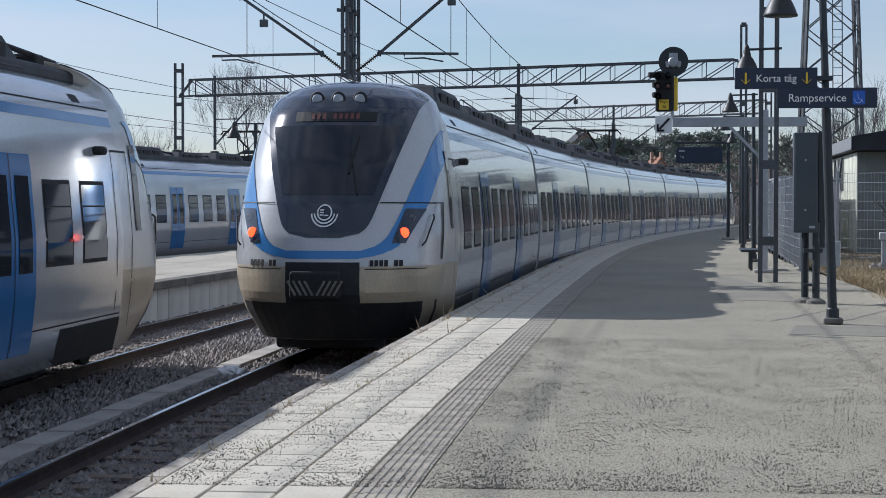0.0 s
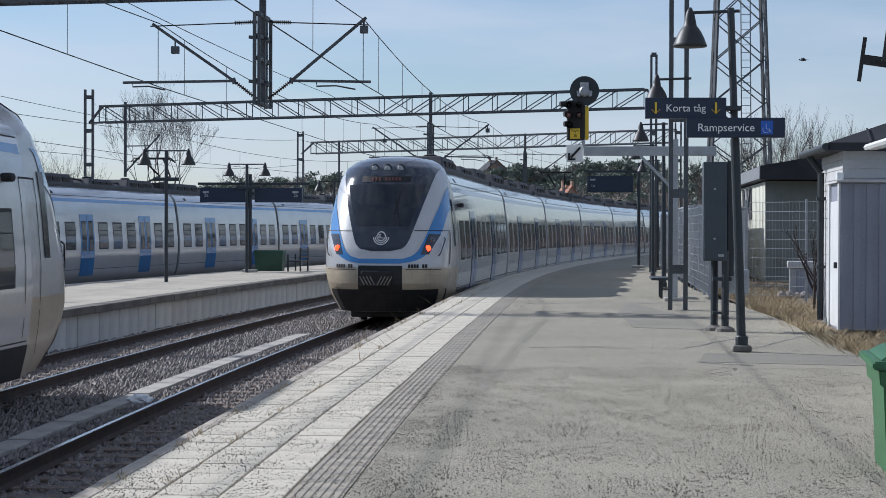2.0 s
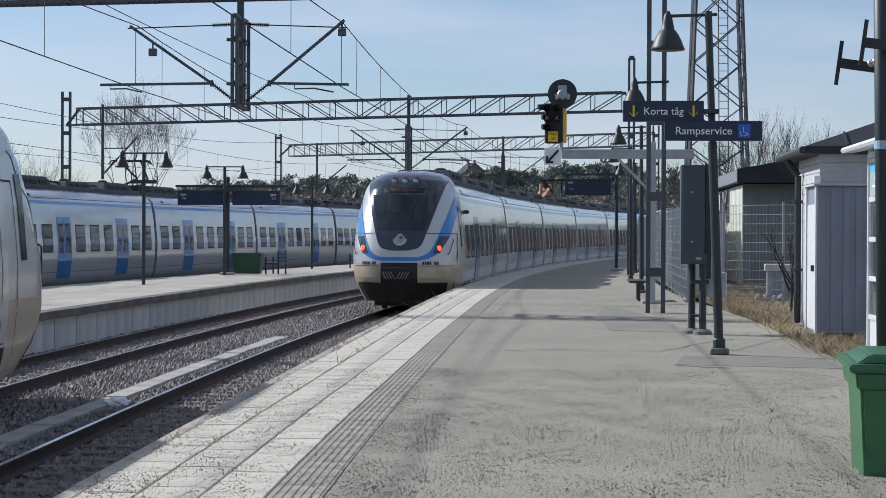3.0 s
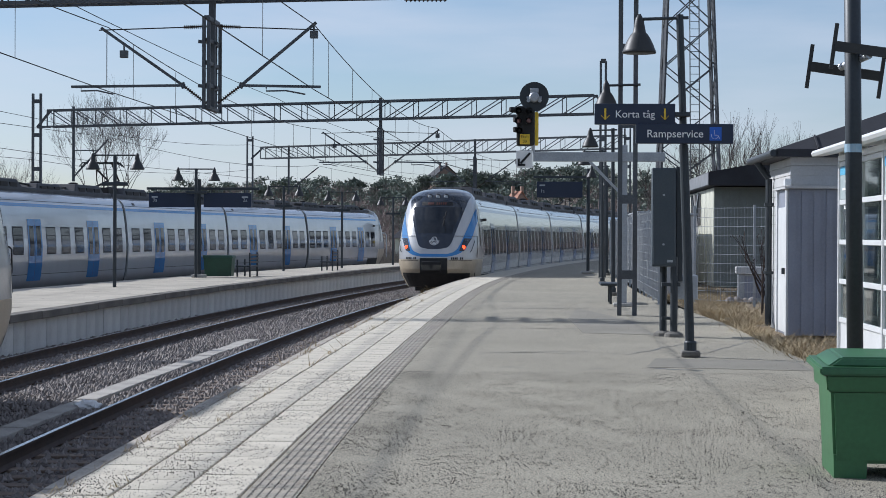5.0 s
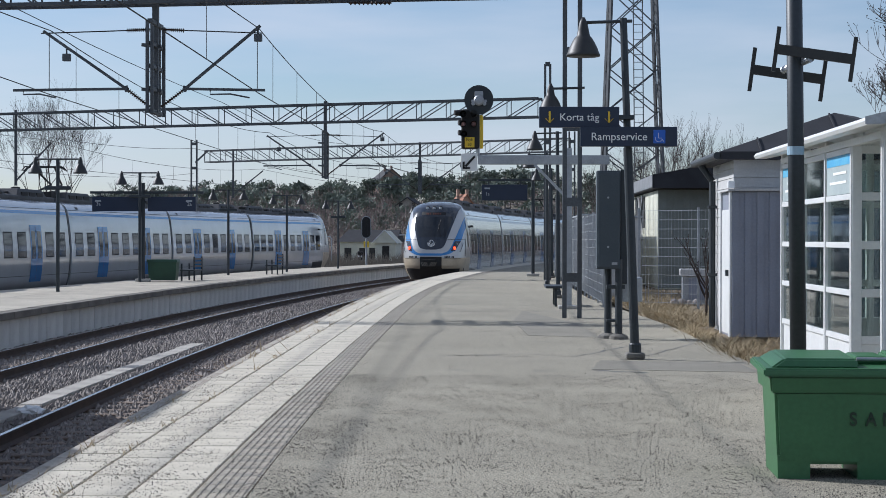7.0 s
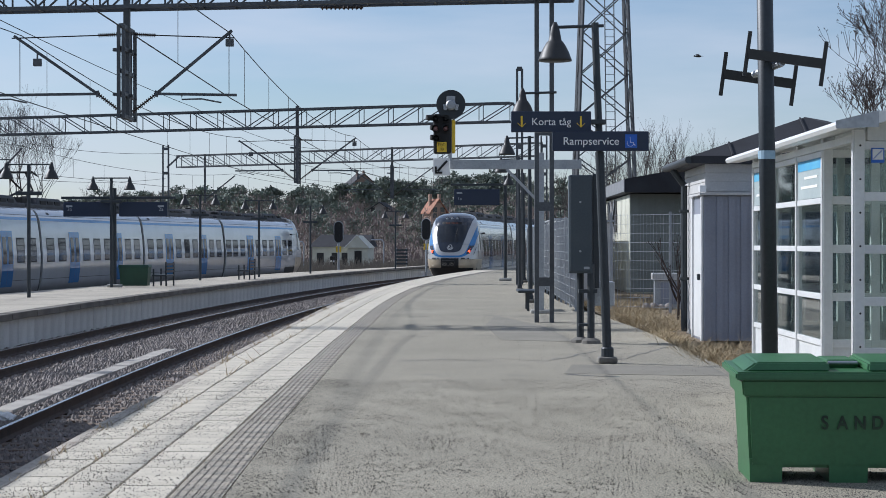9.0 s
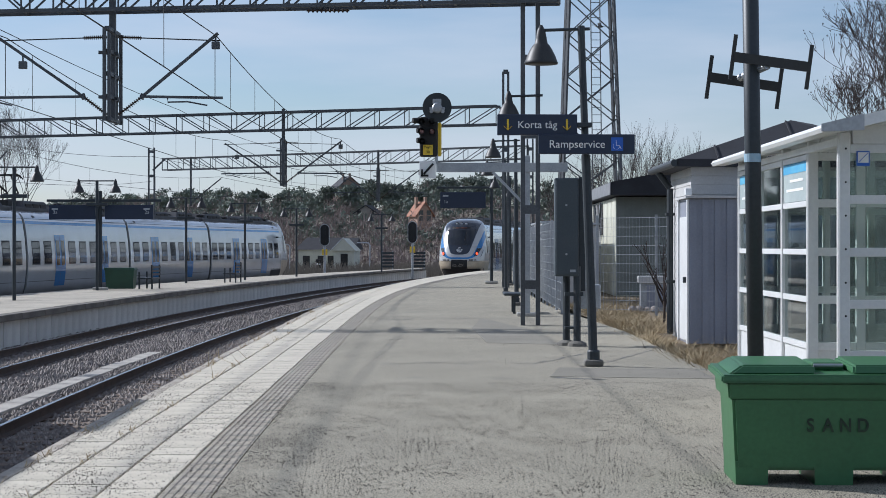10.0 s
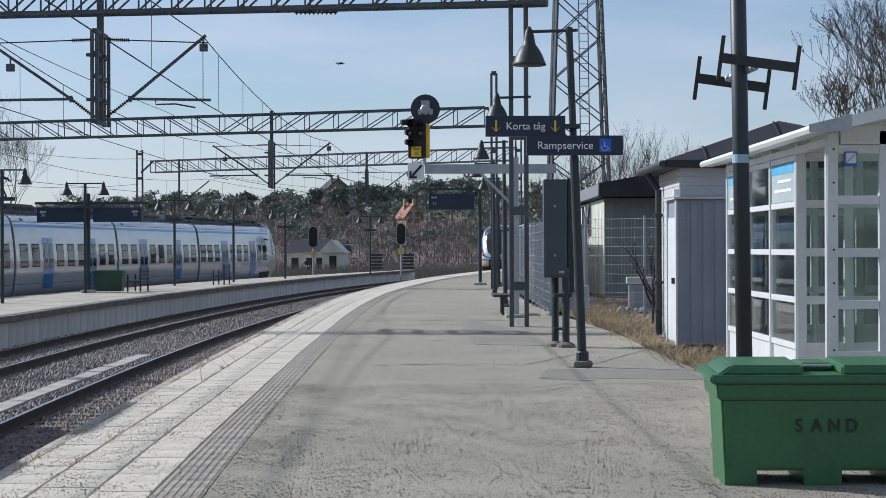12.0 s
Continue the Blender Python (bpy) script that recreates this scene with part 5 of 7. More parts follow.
bmesh.ops.bevel(bm, geom=list(bm.edges), offset=0.012, segments=2, affect="EDGES")
lidob = part("lid", bm, BINGREEN, bn)
for sx in (-1, 1):
    bm = bmesh.new()
    a = [(0.12, 0.02), (0.72, 0.02), (0.72, 0.78), (0.12, 0.78)]
    b = [(0.135, 0.06), (0.62, 0.06), (0.62, 0.74), (0.135, 0.74)]
    lo = [bm.verts.new((sx * x, y, 0.752 + 0.03 * y)) for x, y in a]
    hi = [bm.verts.new((sx * x, y, 0.815 + 0.03 * y)) for x, y in b]
    for i in range(4):
        bm.faces.new((lo[i], lo[(i + 1) % 4], hi[(i + 1) % 4], hi[i]))
    bm.faces.new(hi)
    bm.faces.new(lo[::-1])
    bmesh.ops.recalc_face_normals(bm, faces=bm.faces)
    bmesh.ops.bevel(bm, geom=list(bm.edges), offset=0.014, segments=2, affect="EDGES")
    part("lid_panel", bm, BINGREEN, lidob)
bm = bmesh.new()
box(bm, -0.11, 0.30, 0.76, 0.11, 0.74, 0.82, bevel=0.02)
part("latch", bm, BINGREEN, lidob)
bm = bmesh.new()
rod(bm, (-0.10, 0.28, 0.80), (0.10, 0.28, 0.80), 0.012)
part("hinge_rod", bm, GALV, lidob)
# stencilled letters, each cut by a narrow bridge
for i, ch in enumerate("SAND"):
    lt = letters("letter", ch, 0.128, BINLETTER, bn, Matrix(), 0.003, "CENTER", 0.0028)
    lt.data.transform(Matrix.Diagonal((0.86, 1.0, 1.0, 1.0)))
    lt.matrix_basis = pose(-0.163 + 0.118 * i, 0.036, 0.405, -2.9) @ pose(0, -0.012, 0, 90, 0, 0)

# ---- waiting shelter ----
sh = thing("waiting_shelter", Matrix(), "white framed glass waiting shelter with an open vestibule", "shelter")
SX, SY0, SY1 = 3.10, 14.63, 19.75
BACK = SX + 1.95
cols = [15.9, 17.15, 18.45, 19.75]
bars = [0.08, 0.745, 1.155, 1.575, 2.0, 2.41]


def shelter_post(x, y, w):
    """Fluted aluminium post."""
    bm = bmesh.new()
    box(bm, x, y - w / 2, -0.02, x + w, y + w / 2, 2.54, bevel=0.006)
    for k in (0.2, 0.5, 0.8):
        box(bm, x - 0.008, y - w / 2 + w * k - 0.008, 0.0, x, y - w / 2 + w * k + 0.008, 2.5)
    return part("upright", bm, SHELTERWHITE, sh)


def along(x, a, b):
    """A bay of the wall that runs along the platform."""
    for z in bars:
        bm = bmesh.new()
        box(bm, x - 0.02, a, z - 0.026, x + 0.03, b, z + 0.026, bevel=0.004)
        part("rail", bm, SHELTERWHITE, sh)
    for z0, z1 in zip(bars, bars[1:]):
        bm = bmesh.new()
        box(bm, x, a, z0 + 0.026, x + 0.008, b, z1 - 0.026)
        pn = part("lower_panel" if z0 < 0.3 else "pane", bm, SHELTERWHITE if z0 < 0.3 else DIMGLASS, sh)
        pn.visible_shadow = z0 < 0.3


def across(y, a, b):
    """A bay of a wall that stands across the platform."""
    for z in bars:
        bm = bmesh.new()
        box(bm, a, y - 0.025, z - 0.036, b, y + 0.025, z + 0.036, bevel=0.004)
        part("rail", bm, SHELTERWHITE, sh)
    for z0, z1 in zip(bars, bars[1:]):
        bm = bmesh.new()
        box(bm, a, y - 0.004, z0 + 0.036, b, y + 0.004, z1 - 0.036)
        pn = part("lower_panel" if z0 < 0.3 else "pane", bm, SHELTERWHITE if z0 < 0.3 else DIMGLASS, sh)
        pn.visible_shadow = z0 < 0.3


for y, w in zip([SY0] + cols, (0.085, 0.085, 0.08, 0.08, 0.08)):
    shelter_post(SX, y, w)
for a, b in zip(cols, cols[1:]):
    along(SX + 0.02, a + 0.055, b - 0.045)
for y in (SY0, cols[0], SY1):
    xs = [SX + 0.46, SX + 0.95, SX + 1.44]
    for x in xs:
        bm = bmesh.new()
        box(bm, x - 0.04, y - 0.03, 0, x + 0.04, y + 0.03, 2.56, bevel=0.006)
        part("upright", bm, SHELTERWHITE, sh)
    for a, b in zip([SX + 0.085] + [x + 0.04 for x in xs], [x - 0.04 for x in xs] + [BACK]):
        across(y, a, b)
for y in [SY0] + cols:
    bm = bmesh.new()
    box(bm, BACK, y - 0.04, 0, BACK + 0.08, y + 0.04, 2.6)
    part("upright", bm, SHELTERWHITE, sh)
for a, b in zip([SY0] + cols, cols):
    along(BACK + 0.03, a + 0.04, b - 0.04)
for k in range(9):   # dark studs on the near post
    bm = bmesh.new()
    bmesh.ops.create_uvsphere(bm, u_segments=8, v_segments=6, radius=0.009, matrix=pose(SX + 0.05, SY0 - 0.043, 0.25 + 0.27 * k))
    part("stud", bm, RUBBER, sh)
bm = bmesh.new()
prof = [(-0.22, 2.515), (-0.238, 2.545), (-0.22, 2.575), (0.096, 2.65), (0.365, 2.715), (0.9, 2.80), (1.4, 2.83), (2.2, 2.80), (2.2, 2.72), (1.4, 2.75), (0.9, 2.71), (0.365, 2.625), (0.096, 2.56), (-0.1, 2.52)]
ra = [bm.verts.new((SX + x, 14.16, z)) for x, z in prof]
rb = [bm.verts.new((SX + x, 20.2, z)) for x, z in prof]
for i in range(len(prof)):
    j = (i + 1) % len(prof)
    bm.faces.new((ra[i], ra[j], rb[j], rb[i]))
bm.faces.new(ra)
bm.faces.new(rb[::-1])
bmesh.ops.recalc_face_normals(bm, faces=bm.faces)
part("roof", bm, SHELTERWHITE, sh, "white metal roof, gently curved")
bm = bmesh.new()
v = [bm.verts.new((SX + x, y, z)) for y in (14.145, 14.158) for x, z in ((-0.235, 2.52), (0.1, 2.53), (0.1, 2.66), (-0.235, 2.58))]
for f in ((0, 1, 2, 3), (7, 6, 5, 4), (0, 4, 5, 1), (1, 5, 6, 2), (2, 6, 7, 3), (3, 7, 4, 0)):
    bm.faces.new([v[i] for i in f])
bmesh.ops.recalc_face_normals(bm, faces=bm.faces)
part("gutter_end_plate", bm, GALV, sh, "grey bolted end plate")
bm = bmesh.new()
box(bm, SX - 0.01, SY0, 2.44, SX + 0.06, SY1, 2.50)
box(bm, SX + 0.11, SY0 - 0.03, 2.45, BACK, SY0 + 0.04, 2.60)
box(bm, SX + 0.11, cols[0] - 0.03, 2.45, BACK, cols[0] + 0.04, 2.60)
part("head_rail", bm, SHELTERWHITE, sh)
NOTICE = material("pale notice paper", (0.42, 0.48, 0.47), 0.5, 0, (0.36, 0.42, 0.42), 3, 30, 0.05)
HEADING = material("heading blue", (0.05, 0.32, 0.62), 0.5, 0, (0.12, 0.42, 0.62), 3, 30, 0.05)
for y0, y1 in ((15.97, 17.08), (18.52, 19.68)):
    bm = bmesh.new()
    box(bm, SX + 0.004, y0, 2.03, SX + 0.010, y1, 2.38)
    nt = part("notice", bm, NOTICE, sh, "pale notice with a blue heading")
    bm = bmesh.new()
    box(bm, SX + 0.001, y0, 2.29, SX + 0.003, y1, 2.38)
    part("notice_heading", bm, HEADING, nt)
    for k, (a, b) in enumerate(((0.42, 0.95), (0.25, 0.95))):
        bm = bmesh.new()
        box(bm, SX + 0.001, y1 - b, 2.21 - 0.085 * k, SX + 0.003, y1 - a + 0.1, 2.235 - 0.085 * k)
        part("notice_text", bm, SIGNWHITE, nt)
bm = bmesh.new()
box(bm, SX + 0.135, SY0 - 0.05, 2.27, SX + 0.24, SY0 - 0.042, 2.39)
ns = part("pictogram", bm, ICONBLUE, sh, "small blue and white prohibition sign")
bm = bmesh.new()
box(bm, SX + 0.145, SY0 - 0.056, 2.295, SX + 0.23, SY0 - 0.052, 2.38)
part("pictogram_field", bm, SIGNWHITE, ns)
bm = bmesh.new()
bar(bm, (SX + 0.15, SY0 - 0.06, 2.30), (SX + 0.225, SY0 - 0.06, 2.375), 0.012, 0.004)
part("pictogram_bar", bm, ICONBLUE, ns)
bm = bmesh.new()
box(bm, SX + 1.35, 16.3, 0.42, SX + 1.8, 19.4, 0.47, bevel=0.01)
for y in (16.6, 17.6, 19):
    box(bm, SX + 1.5, y, 0.0, SX + 1.56, y + 0.06, 0.42)
tagged(part("shelter_bench", bm, GALV), "grey bench inside the waiting shelter", "bench")

# ---- white service building ----
bl = thing("service_building", Matrix(), "white clad service building with a dark hipped roof", "building")
WX, WY, EX, EY = 4.11, 31.25, 7.7, 34.2
bm = bmesh.new()
box(bm, WX, WY, -0.05, EX, EY, 3.05)
part("wall", bm, SHEDWHITE, bl)
for k in range(18):
    z = 0.05 + 0.165 * k
    for a, b in (((WX - 0.03, WY - 0.03), (EX, WY)), ((WX - 0.03, WY), (WX, EY))):
        bm = bmesh.new()
        v = [bm.verts.new((x, y, zz)) for zz, out in ((z, 0.0), (z + 0.16, 0.009)) for x, y in ((a[0] + (out if b[0] - a[0] < 1 else 0), a[1] + (out if b[0] - a[0] > 1 else 0)), (b[0], a[1] + (out if b[0] - a[0] > 1 else 0)), (b[0], b[1]), (a[0] + (out if b[0] - a[0] < 1 else 0), b[1]))]
        for f in ((3, 2, 1, 0), (4, 5, 6, 7), (0, 1, 5, 4), (1, 2, 6, 5), (2, 3, 7, 6), (3, 0, 4, 7)):
            bm.faces.new([v[i] for i in f])
        part("board", bm, SHEDWHITE, bl)
bm = bmesh.new()
box(bm, 3.87, 29.82, 0.02, 6.4, WY - 0.04, 2.42)
part("annex_wall", bm, RIBBED, bl, "ribbed sheet annex, its shade coloured blue-grey")
for k in range(13):
    bm = bmesh.new()
    box(bm, 3.88 + 0.2 * k, 29.80, 0.03, 3.99 + 0.2 * k, 29.82, 2.40)
    part("rib", bm, RIBBED, bl)
bm = bmesh.new()
box(bm, 3.80, 29.74, 2.42, 6.5, WY - 0.035, 2.455)
part("annex_roof", bm, SHEDWHITE, bl)
bm = bmesh.new()
for y in (29.83, 31.05):
    box(bm, 3.835, y, 0.02, 3.868, y + 0.13, 2.41)
part("corner_trim", bm, SHELTERWHITE, bl)
bm = bmesh.new()
box(bm, 3.85, 30.02, 0.06, 3.868, 30.98, 2.12, bevel=0.004)
dr = part("door", bm, SHELTERWHITE, bl, "closed white door")
bm = bmesh.new()
box(bm, 3.80, 30.08, 1.02, 3.85, 30.16, 1.12, bevel=0.008)
part("door_handle", bm, PAINTSTEEL, dr)
bm = bmesh.new()
box(bm, 3.96, 31.0, 2.50, 4.07, 31.2, 2.62, pose(0, 0, 0), bevel=0.01)
part("outdoor_lamp", bm, SHELTERWHITE, bl, "small white outdoor lamp")
bm = bmesh.new()
e0, e1, zr = (3.80, 30.9), (8.05, 34.6), 3.12
rid = (bm.verts.new((6.03, 32.5, 3.89)), bm.verts.new((6.6, 33.4, 3.88)))
q = ((e0[0], e0[1]), (e1[0], e0[1]), (e1[0], e1[1]), (e0[0], e1[1]))
low = [bm.verts.new((x, y, zr)) for x, y in q]
lo2 = [bm.verts.new((x, y, zr - 0.13)) for x, y in q]
bm.faces.new((low[0], low[1], rid[0]))
bm.faces.new((low[1], low[2], rid[1], rid[0]))
bm.faces.new((low[2], low[3], rid[1]))
bm.faces.new((low[3], low[0], rid[0], rid[1]))
for i in range(4):
    bm.faces.new((lo2[i], lo2[(i + 1) % 4], low[(i + 1) % 4], low[i]))
bm.faces.new(lo2[::-1])
bmesh.ops.recalc_face_normals(bm, faces=bm.faces)
part("roof", bm, ROOFFELT, bl, "black sheet hipped roof")
for i in range(1, 6):   # standing seams of the near slope
    k = i / 6
    foot = Vector((e0[0] + (e1[0] - e0[0]) * k, e0[1], zr + 0.012))
    h = 1 - abs(foot.x - 6.03) / (2.23 if foot.x < 6.03 else 2.02)
    bm = bmesh.new()
    bar(bm, foot, foot + Vector((0, 1.6 * h, 0.77 * h)), 0.03, 0.03)
    part("roof_seam", bm, ROOFFELT, bl)
bm = bmesh.new()
rod(bm, (4.0, 33.6, 0.0), (4.0, 33.6, 2.7), 0.06, 12)
rod(bm, (4.0, 33.6, 2.7), (3.78, 33.6, 3.0), 0.06, 12)
part("downpipe", bm, PAINTSTEEL, bl)
for z in (0.95, 2.2):
    bm = bmesh.new()
    box(bm, 3.92, 33.53, z, 4.09, 33.67, z + 0.05)
    part("pipe_clip", bm, PAINTSTEEL, bl)
bm = bmesh.new()
rod(bm, (3.76, 30.9, 3.05), (3.76, 34.6, 3.05), 0.065, 12)
part("gutter", bm, PAINTSTEEL, bl)

# ---- cream building ----
cb = thing("cream_building", Matrix(), "cream board building, gable coloured grey-green for its shade, black roof", "building")
bm = bmesh.new()
box(bm, 5.45, 61.0, -0.05, 12.5, 72.0, 3.25)
part("wall", bm, CREAM, cb)
for k in range(40):
    bm = bmesh.new()
    box(bm, 5.43 + 0.006 * (k % 2), 61.02 + 0.27 * k, 0.05, 5.448, 61.285 + 0.27 * k, 3.28)
    part("board", bm, CREAM, cb)
for k in range(26):
    bm = bmesh.new()
    box(bm, 5.45 + 0.27 * k, 60.97 + 0.008 * (k % 2), 0.0, 5.718 + 0.27 * k, 60.996, 3.3)
    part("board", bm, GABLESHADE, cb)
for sx, xa, xb in ((0, 5.2, 9.2), (1, 9.2, 13.2)):
    bm = bmesh.new()
    za, zb = (3.78, 4.5) if sx == 0 else (4.5, 3.78)
    v = [bm.verts.new((x, y, z)) for y in (60.2, 72.6) for x, z in ((xa, 3.33), (xb, 3.33 + 0.0), (xb, zb), (xa, za))]
    for f in ((0, 1, 2, 3), (7, 6, 5, 4), (0, 4, 5, 1), (1, 5, 6, 2), (2, 6, 7, 3), (3, 7, 4, 0)):
        bm.faces.new([v[i] for i in f])
    bmesh.ops.recalc_face_normals(bm, faces=bm.faces)
    part("roof", bm, ROOFFELT, cb, "black felt roof with deep fascia")
# Sun-facing fascia: its light is painted in, greyer than the black roof.
bm = bmesh.new()
box(bm, 5.17, 60.15, 3.36, 5.197, 72.6, 3.76)
part("fascia", bm, material("sunlit grey fascia", (0.2, 0.21, 0.22), 0.7), cb, "grey fascia, its sunlit tone put into the colour")
bm = bmesh.new()
box(bm, 5.41, 66.2, 2.05, 5.428, 70.5, 3.2)
win = part("window", bm, RUBBER, cb, "dark boarded window")
for k, (a, b) in enumerate((((5.38, 66.6, 3.2), (5.36, 68.0, 2.0)), ((5.38, 69.4, 3.15), (5.36, 67.4, 2.1)), ((5.38, 68.6, 3.2), (5.35, 66.4, 1.6)))):
    bm = bmesh.new()
    bar(bm, a, b, 0.05, 0.12)
    part("slanting_board", bm, (GALV, PAINTSTEEL, SHEDWHITE)[k], win)

# ---- mesh fences ----


def mesh_fence(a, b, h, posts, label):
    fn = thing("mesh_fence", Matrix(), label, "fence", "wire fences")
    a, b = Vector((*a, 0)), Vector((*b, 0))
    d = b - a
    for i in range(posts + 1):
        p = a + d * i / posts
        bm = bmesh.new()
        box(bm, p.x - 0.03, p.y - 0.03, -0.1, p.x + 0.03, p.y + 0.03, h + 0.05)
        part("post", bm, GALV, fn)
    for i in range(posts):
        bm = bmesh.new()
        p, q = a + d * i / posts, a + d * (i + 1) / posts
        n = max(4, int((q - p).length / 0.10))
        for k in range(1, n):
            w = p + (q - p) * k / n
            bar(bm, w + Vector((0, 0, 0.05)), w + Vector((0, 0, h)), 0.007, 0.007)
        for k in range(11):
            z = Vector((0, 0, 0.08 + (h - 0.1) * k / 10))
            bar(bm, p + z, q + z, 0.009, 0.009)
        part("mesh_panel", bm, GALV, fn)
    return fn


mesh_fence((3.55, 45.0), (6.2, 42.5), 2.35, 2, "galvanised wire mesh fence between two buildings")
mesh_fence((2.62, 44.0), (2.75, 84.0), 2.3, 16, "galvanised wire mesh fence along the platform")
# pale equipment cabins behind the fence
for x, y, w, l, h in ((2.95, 52.0, 1.2, 6.5, 2.3), (3.0, 62.0, 1.3, 8.0, 2.5)):
    kc = thing("equipment_cabin", pose(x, y, -0.06), "pale grey equipment cabin behind the fence", "cabin")
    bm = bmesh.new()
    box(bm, 0, 0, 0, w, l, h, bevel=0.02)
    part("body", bm, SHEDWHITE, kc)
    bm = bmesh.new()
    box(bm, -0.05, -0.05, h, w + 0.05, l + 0.05, h + 0.06, bevel=0.01)
    part("roof", bm, GALV, kc)

# bench with dark seat by the signal mast
bc = thing("platform_bench", pose(1.45, 44.4, 0), "dark platform bench beside the signal mast", "bench")
for z, y0, y1, x0, x1 in ((0.44, -0.8, 0.8, -0.25, 0.2), (0.62, -0.8, 0.8, 0.2, 0.26)):
    bm = bmesh.new()
    box(bm, x0, y0, z, x1, y1, z + (0.06 if z < 0.5 else 0.3), bevel=0.02)
    part("seat" if z < 0.5 else "backrest", bm, PAINTSTEEL, bc)
for y in (-0.6, 0.6):
    bm = bmesh.new()
    box(bm, -0.03, y - 0.03, 0, 0.03, y + 0.03, 0.44)
    part("leg", bm, PAINTSTEEL, bc)

# ---- island platform furniture ----
gb = thing("green_bin", pose(-13.2, 71.6, -0.08), "dark green sand bin on the island platform", "sand bin")
bm = bmesh.new()
tub(bm, 1.05, 0.6, 0.05, 1.15, 0.7, 0.78, 0)
part("tub", bm, BINDARK, gb)
bm = bmesh.new()
tub(bm, 1.22, 0.76, 0.78, 1.16, 0.7, 0.88, 0)
part("lid", bm, BINDARK, gb)
for x, y in ((-12.35, 73.2), (-10.6, 86.5)):
    ib = thing("island_bench", pose(x, y, -0.08, 0, 0, -5), "dark metal bench with backrest on the island platform", "bench", "island benches")
    bm = bmesh.new()
    box(bm, -0.3, -0.7, 0.40, 0.3, 0.7, 0.46, bevel=0.01)
    part("seat", bm, PAINTSTEEL, ib)
    for k in range(3):
        bm = bmesh.new()
        box(bm, 0.26, -0.7, 0.55 + 0.14 * k, 0.30, 0.7, 0.64 + 0.14 * k)
        part("back_slat", bm, PAINTSTEEL, ib)
    for yy in (-0.6, 0.6):
        bm = bmesh.new()
        box(bm, -0.28, yy - 0.03, 0, -0.22, yy + 0.03, 0.7)
        box(bm, 0.24, yy - 0.03, 0, 0.30, yy + 0.03, 0.98)
        part("leg", bm, PAINTSTEEL, ib)

# ---- far end: oval signals, barriers, hut ----


def oval_signal(x, y, h):
    o = thing("oval_signal", pose(x, y, 0), "black oval railway signal with a pale rim on a post", "railway signal", "far signals")
    bm = bmesh.new()
    rod(bm, (0, 0, -0.9), (0, 0, h), 0.08, 10)
    part("post", bm, GALV, o)
    for nm, r, yy, mt in (("rim", 0.36, 0.0, GALV), ("face", 0.31, -0.05, RUBBER)):
        bm = bmesh.new()
        vs = []
        for i in range(32):
            a = 2 * math.pi * i / 32
            vs.append((r * math.cos(a), h - 0.4 + (0.46 if math.sin(a) > 0 else -0.46) + r * math.sin(a)))
        fr = [bm.verts.new((px, yy - 0.04, pz)) for px, pz in vs]
        bk = [bm.verts.new((px, yy + 0.04, pz)) for px, pz in vs]
        bm.faces.new(fr)
        bm.faces.new(bk[::-1])
        for i in range(32):
            bm.faces.new((fr[i], bk[i], bk[(i + 1) % 32], fr[(i + 1) % 32]))
        part(nm, bm, mt, o)
    bm = bmesh.new()
    for k in range(4):
        lathe(bm, [(0.1, 0), (0.1, 0.12)], 10, pose(0, -0.09, h - 0.95 + 0.36 * k, 90))
    part("lamp_hood", bm, UNDER, o)
    bm = bmesh.new()
    box(bm, -0.2, -0.05, h - 1.9, 0.2, 0, h - 1.45, bevel=0.01)
    part("plate", bm, SIGNYELLOW, o)


oval_signal(-9.6, 134.0, 2.9)
oval_signal(-3.1, 134.0, 3.1)
for x, y, w in ((-5.0, 135.5, 0.95), (-2.75, 138.0, 1.1)):
    br = thing("platform_end_barrier", pose(x, y, -0.08), "barrier of dark horizontal boards at the platform end", "barrier", "platform end barriers")
    for k in range(5):
        bm = bmesh.new()
        box(bm, -w / 2, -0.04, 0.15 + 0.25 * k, w / 2, 0.04, 0.31 + 0.25 * k)
        part("board", bm, PAINTSTEEL, br)
    for sx in (-w / 2 + 0.1, w / 2 - 0.1):
        bm = bmesh.new()
        box(bm, sx - 0.04, 0.05, 0, sx + 0.04, 0.12, 1.4)
        part("post", bm, GALV, br)
hut = thing("lineside_hut", pose(-12.7, 178, -0.95, 0, 0, -8), "small pale hut with a dark gabled roof", "hut")
bm = bmesh.new()
box(bm, -2.7, 0, 0, 2.7, 4, 2.3)
part("wall", bm, CREAM, hut)
bm = bmesh.new()
v = [(-3.0, -0.3, 2.3), (3.0, -0.3, 2.3), (3.0, 4.3, 2.3), (-3.0, 4.3, 2.3), (-2.3, 2, 3.5), (3.0, 2, 3.5)]
vv = [bm.verts.new(q) for q in v]
for f in ((0, 1, 5, 4), (1, 2, 5), (2, 3, 4, 5), (3, 0, 4), (3, 2, 1, 0)):
    bm.faces.new([vv[i] for i in f])
part("roof", bm, ROOFFELT, hut)
bm = bmesh.new()
box(bm, 1.3, -2.2, 0, 3.3, 0, 2.2)
q = [bm.verts.new(p) for p in ((1.1, -2.5, 2.2), (3.5, -2.5, 2.2), (2.3, -2.5, 3.4), (1.1, 0.5, 2.2), (3.5, 0.5, 2.2), (2.3, 0.5, 3.4))]
for f in ((0, 1, 2), (0, 2, 5, 3), (1, 4, 5, 2)):
    bm.faces.new([q[i] for i in f])
part("porch", bm, CREAM, hut)
bm = bmesh.new()
for sg in (-1, 1):
    bar(bm, (2.3, -2.52, 3.46), (2.3 + sg * 1.3, -2.52, 2.16), 0.16, 0.06)
